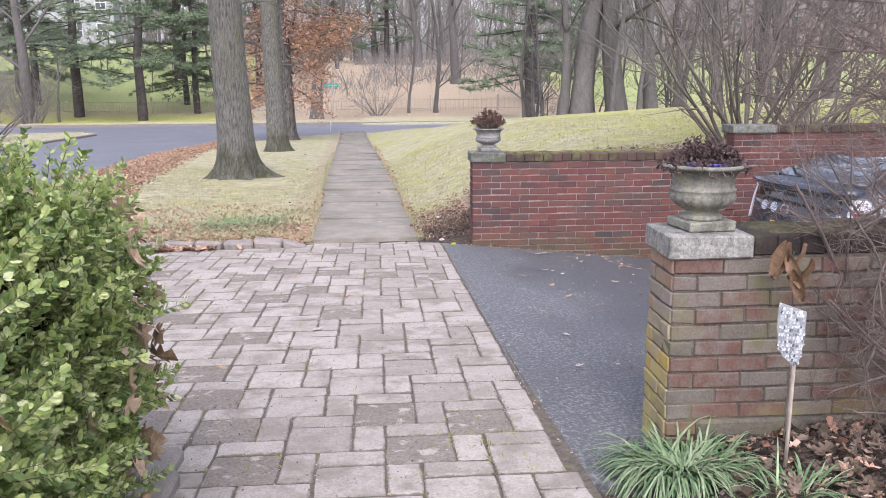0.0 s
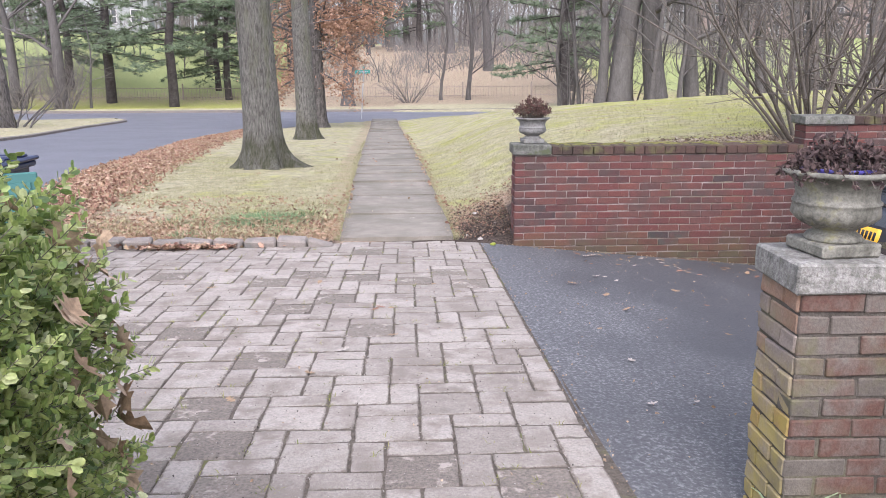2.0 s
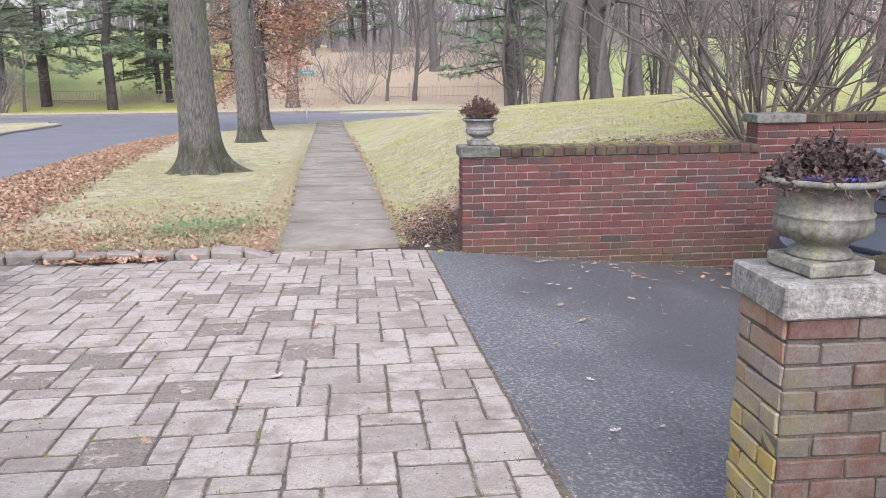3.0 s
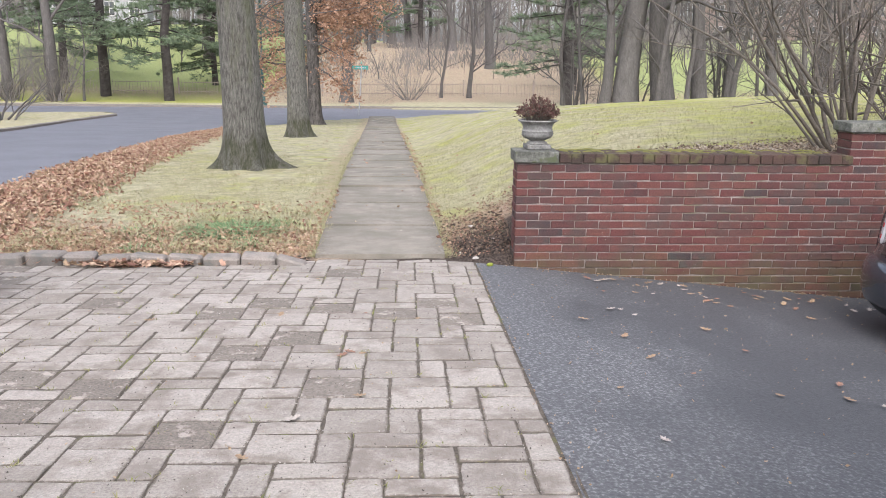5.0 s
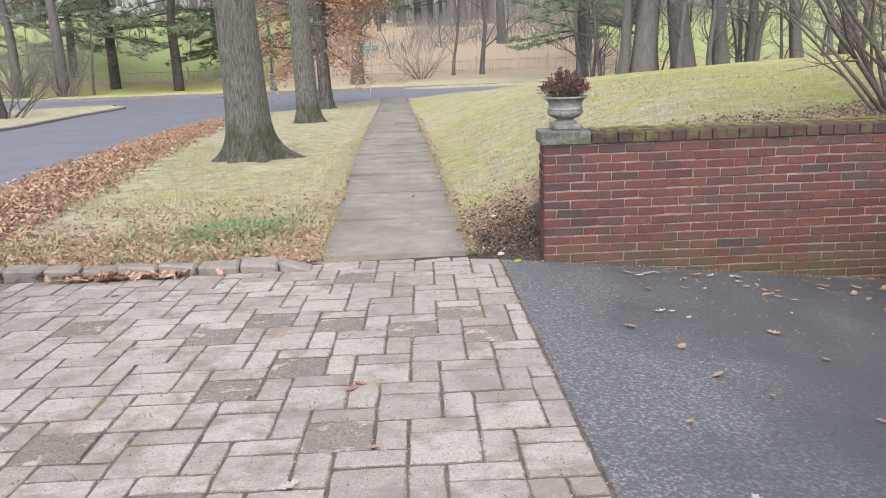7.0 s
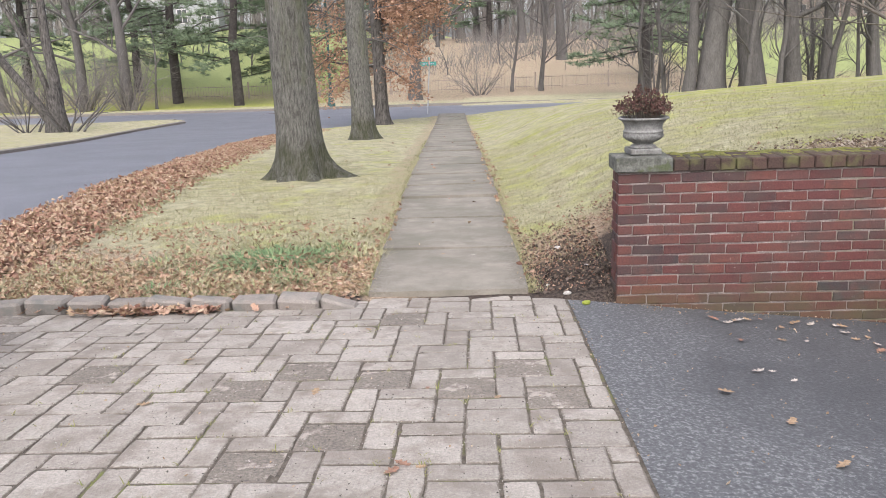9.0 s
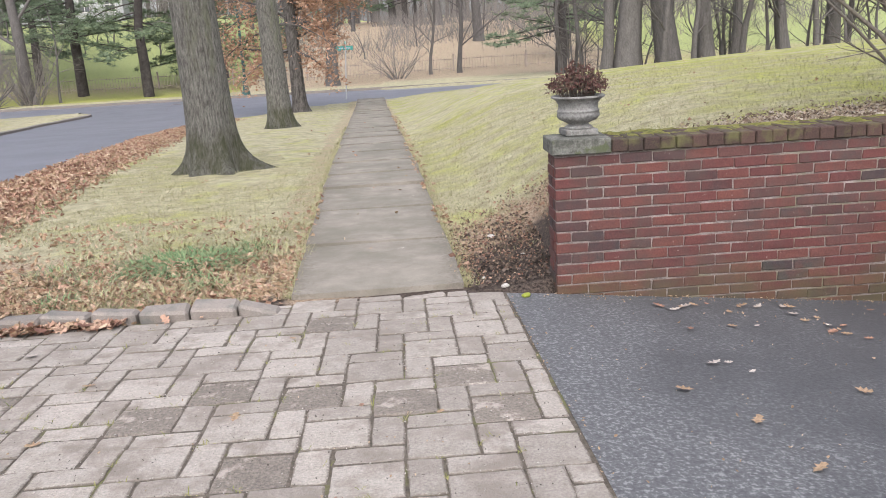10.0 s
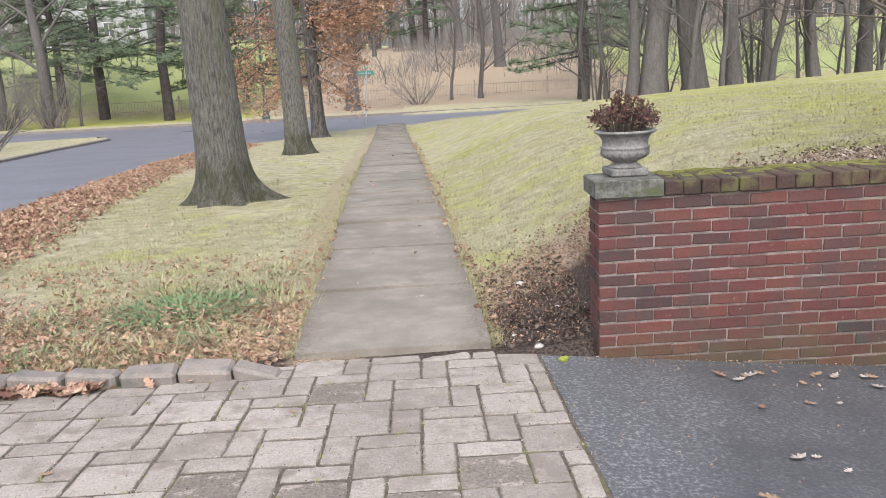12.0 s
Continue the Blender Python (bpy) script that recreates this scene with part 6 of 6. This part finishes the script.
# woods on the rise behind
for i in range(68):
    x = -62 + 135 * r_.random()
    y = 80 + 75 * r_.random() ** 0.8
    if x < -6 and y < 100 and r_.random() < 0.8:
        continue
    if x > 18 + (y - 80) * 0.2 and y < 105 and r_.random() < 0.75:
        continue
    kind_ = big if r_.random() < 0.35 else slim
    plant_tree("woodland_tree", r_.choice(kind_), x, y, r_.uniform(0.85, 1.35), r_.uniform(0, 360), "bare woodland tree on the far slope", "woodland trees")
for i in range(36):
    x, y = -30 + 62 * r_.random(), 64 + 22 * r_.random()
    if -8 < x < 14 and y < 72:
        continue
    plant_tree("woodland_sapling", r_.choice(sapling), x, y, r_.uniform(0.6, 1.1), r_.uniform(0, 360), "thin bare sapling on the slope", "woodland saplings")
for i in range(18):
    x, y = 6.8 + 12 * r_.random(), 31.5 + 6 * r_.random()
    plant_tree("slim_bare_tree", r_.choice(slim), x, y, r_.uniform(0.28, 0.5), r_.uniform(0, 360), "thin crooked bare tree among the old trunks", "slim bare trees")
for i in range(22):
    x, y = 6.5 + 13 * r_.random(), 33 + 9 * r_.random()
    plant_tree("woodland_sapling", r_.choice(sapling), x, y, r_.uniform(0.35, 0.7), r_.uniform(0, 360), "thin bare sapling among the old trunks", "woodland saplings")


# the grey haze of twigs at the back of the woods
haze = Soup()
for _ in range(60000):
    x, y = r_.uniform(-110, 125), r_.uniform(112, 172)
    z = land(x, y) + r_.uniform(0, 1) ** 0.8 * 17
    d = Vector((r_.gauss(0, 0.5), r_.gauss(0, 0.3), r_.uniform(0.3, 1.2))).normalized() * r_.uniform(1.0, 3.2)
    w_ = d.cross(Vector((0, 1, 0))).normalized() * r_.uniform(0.03, 0.07)
    b = Vector((x, y, z))
    haze.tri(b - w_, b + w_, b + d)
for _ in range(9000):
    # undergrowth on the slope
    x, y = r_.uniform(-12, 40), 74 + 36 * r_.random() ** 0.7
    if noise.noise((x * 0.12, y * 0.12, 4)) < -0.05:
        continue
    b = Vector((x, y, land(x, y)))
    d = Vector((r_.gauss(0, 0.45), r_.gauss(0, 0.3), 1)).normalized() * r_.uniform(0.8, 2.8)
    w_ = d.cross(Vector((0, 1, 0))).normalized() * r_.uniform(0.012, 0.028)
    haze.tri(b - w_, b + w_, b + d)
for _ in range(500):
    x, y = r_.uniform(-110, 125), r_.uniform(112, 172)
    z = land(x, y)
    haze.tube([Vector((x, y, z - 0.5)), Vector((x + r_.gauss(0, 0.5), y, z + 9)), Vector((x + r_.gauss(0, 1.2), y, z + 18))], [r_.uniform(0.12, 0.3), 0.14, 0.04], 4)
tagged(new("far_woods", haze.mesh("far_woods", MAT_TWIG)), "hazy grey mass of distant bare woods", "woods", kind="stuff")


# evergreens
def pine_mesh(seed, height, r0, first, reach, droop):
    q_ = random.Random(seed)
    s1, s2 = Soup(), Soup()
    pts = [Vector((q_.gauss(0, 0.05) * i, q_.gauss(0, 0.05) * i, height * i / 8 - (0.3 if i == 0 else 0))) for i in range(9)]
    s1.tube(pts, [r0 * (1.15 - i / 8.3) for i in range(9)], 10)
    nb = 46
    for i in range(nb):
        t = first + (1 - first) * i / nb
        k = t * 8
        b = pts[int(k)].lerp(pts[min(8, int(k) + 1)], k % 1)
        a = q_.uniform(0, 6.28)
        ln = reach * (1.1 - 0.8 * (t - first) / (1 - first)) * q_.uniform(0.6, 1.1)
        d = Vector((math.cos(a), math.sin(a), q_.uniform(-0.15, 0.3)))
        e = [b]
        for j in range(5):
            d = (d + Vector((q_.gauss(0, 0.12), q_.gauss(0, 0.12), -droop if j < 3 else 0.05))).normalized()
            e.append(e[-1] + d * ln / 5)
        s1.tube(e, [r0 * 0.16 * (1 - j / 6.5) for j in range(6)], 4)
        for j in range(30):
            u = q_.uniform(0.3, 1.0) * 5
            c = e[int(min(4, u))].lerp(e[int(min(4, u)) + 1], u % 1)
            side = Vector((-d.y, d.x, 0)).normalized() * q_.gauss(0, 0.30) * ln * 0.42
            c = c + side + Vector((0, 0, q_.gauss(0.03, 0.10)))
            for _ in range(24):
                n_ = Vector((q_.gauss(0, 1), q_.gauss(0, 1), q_.gauss(0.25, 0.45))).normalized()
                w_ = n_.orthogonal().normalized() * q_.uniform(0.012, 0.03)
                tip = c + n_ * q_.uniform(0.2, 0.5)
                s2.tri(c - w_, c + w_, tip)
    return s1.mesh("trunk", MAT_BARK_PINE, True), s2.mesh("needles", MAT_NEEDLE)


pines = [pine_mesh(7, 17, 0.31, 0.17, 5.8, 0.07), pine_mesh(9, 15, 0.29, 0.13, 5.2, 0.09), pine_mesh(13, 16, 0.33, 0.14, 4.6, 0.02)]


def pine(x, y, k, turn, which, label="tall dark-trunked pine across the street"):
    t = thing("pine_tree", (x, y, far_z(x, y)), label, "tree", "pines", turn=turn)
    t.scale = (k, k, k)
    part("trunk", pines[which][0], None, t)
    tagged(part("needles", pines[which][1], None, t), kind="stuff")


for x, y, k, tn, w_ in ((-15.3, 56.8, 0.95, 0, 0), (-12.8, 62, 0.8, 120, 1), (-20.6, 60.5, 1.05, 70, 0), (-14.6, 67, 0.75, 200, 1), (-25.5, 66, 1.0, 40, 1), (-29, 72, 1.1, 150, 0), (-10.2, 76, 0.8, 30, 2), (-18, 80, 1.1, 10, 2), (-36, 70, 1.1, 100, 1)):
    pine(x, y, k, tn, w_)
for x, y, k, tn, w_ in ((9.4, 51.5, 0.95, 60, 2), (12.5, 66, 1.0, 130, 2), (1.5, 104, 1.0, 10, 2), (22, 90, 1.1, 80, 2), (-5, 112, 1.0, 10, 1)):
    pine(x, y, k, tn, w_, "soft blue-green pine with layered boughs")

# rusty leaves on the third street tree
crown = Soup()
limb = Soup()
q_ = random.Random(91)
for i in range(40):
    a = q_.uniform(0, 6.28)
    b = Vector((-0.05, 0, q_.uniform(2.0, 7.5)))
    d = Vector((math.cos(a) - 0.15, math.sin(a), q_.uniform(-0.25, 0.5)))
    e = [b]
    ln = q_.uniform(1.6, 4.2)
    for j in range(5):
        d = (d + Vector((q_.gauss(0, 0.2), q_.gauss(0, 0.2), q_.gauss(-0.08, 0.15)))).normalized()
        e.append(e[-1] + d * ln / 5)
    limb.tube(e, [0.05 * (1 - j / 6) for j in range(6)], 4)
    for j in range(400):
        u = q_.uniform(0.25, 1.0) * 5
        c = e[int(min(4, u))].lerp(e[int(min(4, u)) + 1], u % 1) + Vector((q_.gauss(0, 0.22), q_.gauss(0, 0.22), q_.gauss(-0.05, 0.22)))
        chip_leaf(crown, c, q_.uniform(0.08, 0.14), q_)
tagged(part("limb_mass", limb.mesh("limb_mass", MAT_BARK_FAR), None, leafy), kind="stuff")
tagged(part("rusty_leaves", crown.mesh("rusty_leaves", MAT_OAKLEAF), None, leafy, "rusty brown leaves still on the boughs"), kind="stuff")

# big old tree on the corner lawn, with suckers round its foot
corner = thing("corner_tree", (-15.45, 33.5, along(33.5) + 0.1), "old tree with several leaning trunks on the corner lawn", "tree")
q_ = random.Random(61)
for i, (dx, r0, ln) in enumerate(((-0.62, 0.20, 7), (0.14, 0.24, 8), (-0.24, 0.13, 7))):
    s1, s2 = Soup(), Soup()
    arching(s1, q_, Vector((dx * 0.3, 0.1 * i, 0.3)), Vector((dx, 0.05, 1)), ln, r0, 3, 0.02, 0.06, 8, (4, 6), s2, 0.5, (0.3, 0.5), 9)
    part("trunk", s1.mesh("trunk", MAT_BARK_DARK, True), None, corner)
    tagged(part("crown", s2.mesh("crown", MAT_TWIG), None, corner), kind="stuff")
root = Soup()
root.tube([Vector((0, 0, -0.2)), Vector((0, 0, 0.5)), Vector((0, 0, 1.6))], [0.52, 0.36, 0.24], 14)
part("stump", root.mesh("stump", MAT_BARK_DARK, True), None, corner)
stem_shrub(-14.8, 33.3, "bare sprawling suckers round the old tree's foot", 62, 9, 2.0, 0.045, 2, (0.5, 1.4), MAT_BARK_FAR, MAT_TWIG, 0.02, (2, 4), 0.5, z=along(33.3) + 0.1, name="sucker_shrub")
stem_shrub(-16.8, 33.8, "bare sprawling shrub on the corner lawn", 63, 10, 2.2, 0.03, 2, (0.3, 1.2), MAT_BARK_FAR, MAT_TWIG, 0.02, (3, 5), 0.5, z=along(33.8) + 0.1, name="sucker_shrub")
stem_shrub(0.1, 58.5, "bare spreading bush by the park fence", 64, 22, 2.9, 0.03, 2, (0.4, 1.25), MAT_TWIG, MAT_TWIG, 0.02, (3, 6), 0.5, name="park_bush")
for i, (bx, by) in enumerate(((-21.5, 54.5), (-24.5, 55), (-28, 54))):
    stem_shrub(bx, by, "dense pinkish-grey bare bush by the street", 70 + i, 22, 3.6, 0.05, 3, (0.3, 1.0), MAT_TWIG, MAT_TWIG, 0.0, (4, 6), 0.7, name="park_bush")


# ---- park fence, street furniture ----
MAT_IRON = plain("rusty_fence_wire", (0.27, 0.22, 0.18), 0.7)
fence = thing("park_fence", (0, 61.8, 0), "low rusty brown picket fence along the park", "fence")
pk = Soup()
fx = -46.0
while fx < 14.0:
    z = land(fx, 61.8)
    pk.tube([Vector((fx, 0, z - 0.1)), Vector((fx, 0, z + 0.95))], [0.014, 0.012], 4)
    fx += 0.19
tagged(part("picket_run", pk.mesh("picket_run", MAT_IRON), None, fence), kind="stuff")
for zz in (0.2, 0.82):
    rl = Soup()
    rl.tube([Vector((-46 + 2.5 * i, 0, land(-46 + 2.5 * i, 61.8) + zz)) for i in range(25)], [0.018] * 25, 4)
    part("rail", rl.mesh("rail", MAT_IRON), None, fence)
for i in range(13):
    fx = -46 + 5 * i
    z = land(fx, 61.8)
    part("post", box_bm(fx - 0.05, fx + 0.05, -0.05, 0.05, z - 0.2, z + 1.15, 0.01), MAT_IRON, fence)

MAT_SIGN = plain("street_sign_green", (0.05, 0.26, 0.22), 0.4)
MAT_GALV = plain("galvanised_post", (0.40, 0.41, 0.41), 0.5, 0.6)
sign = thing("street_sign", (-2.2, 40.6, land(-2.2, 38.4)), "green street name sign on a leaning metal post", "sign")
bm = lathe([(0.025, -0.2), (0.025, 2.35)], 10)
post = part("post", bm, MAT_GALV, sign)
post.matrix_basis = pose(0, 0, 0, 0, 4, 0)
blade = part("name_plate", box_bm(-0.26, 0.46, -0.010, 0.010, 2.11, 2.28, 0.004), MAT_SIGN, sign)
for i in range(7):
    part("letter_bar", box_bm(-0.14 + 0.075 * i, -0.095 + 0.075 * i, -0.015, -0.011, 2.17, 2.22), MAT_STICKER, blade)
blade2 = part("cross_plate", box_bm(0.145, 0.165, -0.45, 0.30, 2.32, 2.48, 0.004), MAT_SIGN, sign)

MAT_TEALP = plain("teal_cast_iron", (0.035, 0.085, 0.08), 0.6)
lamp = thing("street_lamp", (-8.2, 50.3, land(-8.2, 50.3)), "teal cast-iron street lamp post by the cross street", "street lamp")
part("base", lathe([(0.22, -0.1), (0.22, 0.25), (0.16, 0.30), (0.13, 0.9), (0.09, 1.0)], 16), MAT_TEALP, lamp)
part("shaft", lathe([(0.09, 0.98), (0.07, 2.2), (0.06, 6.1), (0.11, 6.12), (0.11, 6.22)], 16), MAT_TEALP, lamp, shade=True)
part("lantern", lathe([(0.10, 6.22), (0.20, 6.65), (0.22, 6.7), (0.05, 7.0)], 8), plain("lamp_glass", (0.5, 0.52, 0.5), 0.2), lamp)


# ---- far houses ----
def house(x, y, z, w, d, h, roof_h, turn, wall_c, roof_c, label, storeys=2, cols=5):
    hs = thing("house", (x, y, z), label, "house", turn=turn)
    part("wall", box_bm(-w / 2, w / 2, -d / 2, d / 2, -3, h), mat("house_wall_" + str(len(bpy.data.materials)), wall_c, 2, 15, 0.9, 0.2), hs)
    bm = bmesh.new()
    a = [bm.verts.new(q) for q in ((-w / 2 - 0.4, -d / 2 - 0.4, h), (w / 2 + 0.4, -d / 2 - 0.4, h), (w / 2 + 0.4, d / 2 + 0.4, h), (-w / 2 - 0.4, d / 2 + 0.4, h), (-w / 2 - 0.2, 0, h + roof_h), (w / 2 + 0.2, 0, h + roof_h))]
    for f in ((0, 1, 5, 4), (2, 3, 4, 5), (1, 2, 5), (3, 0, 4), (3, 2, 1, 0)):
        bm.faces.new([a[i] for i in f])
    part("roof", bm, mat("house_roof_" + str(len(bpy.data.materials)), roof_c, 3, 20, 0.9, 0.3), hs)
    fr, gl = plain("window_frame_pale", (0.50, 0.48, 0.46), 0.6), plain("window_glass", (0.10, 0.105, 0.11), 0.15)
    for s_ in range(storeys):
        for c in range(cols):
            wx = -w / 2 + w * (c + 0.5) / cols
            wz = h * (s_ + 0.35) / storeys
            win = part("window", box_bm(wx - 0.62, wx + 0.62, -d / 2 - 0.08, -d / 2 + 0.05, wz, wz + 1.7), fr, hs)
            for px_ in (-1, 1):
                for pz in (0, 1):
                    part("pane", box_bm(wx + px_ * 0.28 - 0.24, wx + px_ * 0.28 + 0.24, -d / 2 - 0.11, -d / 2 - 0.085, wz + 0.12 + 0.78 * pz, wz + 0.80 + 0.78 * pz), gl, win)
    return hs


house(-37, 108, 4.6, 11, 9, 6.4, 3.2, 12, [(0.33, 0.34, 0.33), (0.45, 0.46, 0.45)], [(0.10, 0.10, 0.11), (0.16, 0.16, 0.17)], "grey-white house with dark roof on the far rise", 2, 4)
house(62, 128, 3.6, 34, 12, 6.0, 3.5, -20, [(0.36, 0.27, 0.24), (0.46, 0.36, 0.32)], [(0.20, 0.17, 0.16), (0.28, 0.24, 0.22)], "long pinkish house beyond the field", 2, 8)


# ---- pavers (laid last) ----
paving = tagged(new("paver_apron"), "tan concrete paver apron of squares and oblongs", "paving", kind="structure")
bed_s = Soup()
PAV_Y1 = 8.70
bys = spaced((-3.0, PAV_Y1, 0.45))
for yy in bys:
    for xx in (-7.0, drive_edge(yy) + 0.02):
        bed_s.v.append((xx, yy, along(yy) - 0.005))
for j in range(len(bys) - 1):
    bed_s.f.append((2 * j, 2 * j + 1, 2 * j + 3, 2 * j + 2))
part("joint_bed", bed_s.mesh("joint_bed", MAT_SOIL), None, paving, "dark soil in the joints")
far_light, far_dark = Soup(), Soup()


def paver_shape(w, d):
    """A block with chipped, rounded rims; the rim layer marks its worn border."""
    def ring(inset, z, jit):
        return [Vector((sx * (w / 2 - inset) + random.uniform(-jit, jit), sy * (d / 2 - inset) + random.uniform(-jit, jit), z + random.uniform(-0.001, 0.001)))
                for sx, sy in ((-0.975, -0.985), (-0.4, -1), (0.4, -1), (0.985, -0.98), (1, -0.4), (1, 0.4), (0.98, 0.985), (0.4, 1), (-0.4, 1), (-0.985, 0.98), (-1, 0.4), (-1, -0.4))]

    rings = [ring(0.0, -0.045, 0.002), ring(0.0, -0.004, 0.004), ring(0.009, 0.0, 0.005)]
    verts = [v for r in rings for v in r]
    faces = []
    for k in range(2):
        for i in range(12):
            a, b = k * 12 + i, k * 12 + (i + 1) % 12
            faces.append((a, b, b + 12, a + 12))
    faces.append(tuple(24 + i for i in range(12)))
    me = raw("paver", [tuple(v) for v in verts], faces, None)
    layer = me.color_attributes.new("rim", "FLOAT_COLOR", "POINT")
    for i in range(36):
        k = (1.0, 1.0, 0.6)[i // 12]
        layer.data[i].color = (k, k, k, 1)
    return me


shapes = {}


def paver_mesh(w, d, dark):
    key = (round(w, 3), round(d, 3), dark)
    if key not in shapes:
        shapes[key] = []
    if len(shapes[key]) < 7:
        me = paver_shape(w, d)
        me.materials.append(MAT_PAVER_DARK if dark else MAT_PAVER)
        shapes[key].append(me)
        return me
    return random.choice(shapes[key])


# the squares that have weathered dark, by their place in the pattern
WORN = {(-4, -6), (-4, -2), (-4, -1), (-3, -7), (-3, -6), (-3, -5), (-3, -4), (-3, -1), (-3, 3), (-2, -2), (-1, -6), (-1, -5), (-1, 1), (-1, 3), (0, -5), (0, 0), (0, 2), (0, 4), (1, 4), (2, 4), (2, 7), (3, 4), (3, 5)}
blocks = []
GAP = 0.007
for a in range(-90, 90):
    for b in range(-90, 90):
        u0, v0 = 3 * a - b, -a + 3 * b
        for du, dv, w, d in ((0, 0, 2, 2), (0, 2, 2, 1), (2, 0, 1, 2)):
            x0, y0 = PAV_O[0] + (u0 + du) * UNIT, PAV_O[1] + (v0 + dv) * UNIT
            x1, y1 = x0 + w * UNIT, y0 + d * UNIT
            top = PAV_Y1 if x1 > walk_x(8.7) - 0.05 else 8.46
            x0c, x1c, y0c, y1c = max(x0, -6.9), min(x1, drive_edge((y0 + y1) / 2) - 0.012), max(y0, -2.6), min(y1, top)
            if x1c - x0c < 0.035 or y1c - y0c < 0.035:
                continue
            blocks.append((x0c, x1c, y0c, y1c, (a, b) in WORN and w == d, w == d and x1 < -1.5))
# those nearest to the walk are blocks of their own
blocks.sort(key=lambda q: ((q[0] + q[1]) / 2 + 0.15) ** 2 * 1.6 + ((q[2] + q[3]) / 2 - 6.2) ** 2)
for i, (x0, x1, y0, y1, worn, outer) in enumerate(blocks):
    dark = worn or (outer and random.random() < 0.2)
    cx, cy = (x0 + x1) / 2, (y0 + y1) / 2
    me = paver_mesh(x1 - x0 - GAP, y1 - y0 - GAP, dark)
    slope = math.degrees(math.atan((along(cy + 0.1) - along(cy - 0.1)) / 0.2))
    m = pose(cx, cy, along(cy) + random.uniform(-0.003, 0.003), slope + random.uniform(-0.8, 0.8), random.uniform(-0.8, 0.8), random.uniform(-0.9, 0.9))
    if i < 300:
        ob = new("paver", me)
        ob.parent = paving
        ob.matrix_basis = m
    else:
        soup = far_dark if dark else far_light
        n0 = len(soup.v)
        soup.v += [tuple(m @ v.co) for v in me.vertices]
        soup.f += [tuple(n0 + k for k in f.vertices) for f in me.polygons]
MAT_PAVER_FAR = mat("paver_rest", [(0.19, 0.166, 0.14), (0.295, 0.262, 0.225), (0.36, 0.323, 0.28), (0.42, 0.378, 0.33), (0.315, 0.281, 0.243)], 11, 85, 0.9, 0.8, fine_amount=0.36,
                    island=0.42, bloom=(0.185, 0.158, 0.13), stain=(0.205, 0.177, 0.149), stain_scale=4.5, stain_at=(0.48, 0.64), bump_dist=0.008, dirt=(0.135, 0.113, 0.092))
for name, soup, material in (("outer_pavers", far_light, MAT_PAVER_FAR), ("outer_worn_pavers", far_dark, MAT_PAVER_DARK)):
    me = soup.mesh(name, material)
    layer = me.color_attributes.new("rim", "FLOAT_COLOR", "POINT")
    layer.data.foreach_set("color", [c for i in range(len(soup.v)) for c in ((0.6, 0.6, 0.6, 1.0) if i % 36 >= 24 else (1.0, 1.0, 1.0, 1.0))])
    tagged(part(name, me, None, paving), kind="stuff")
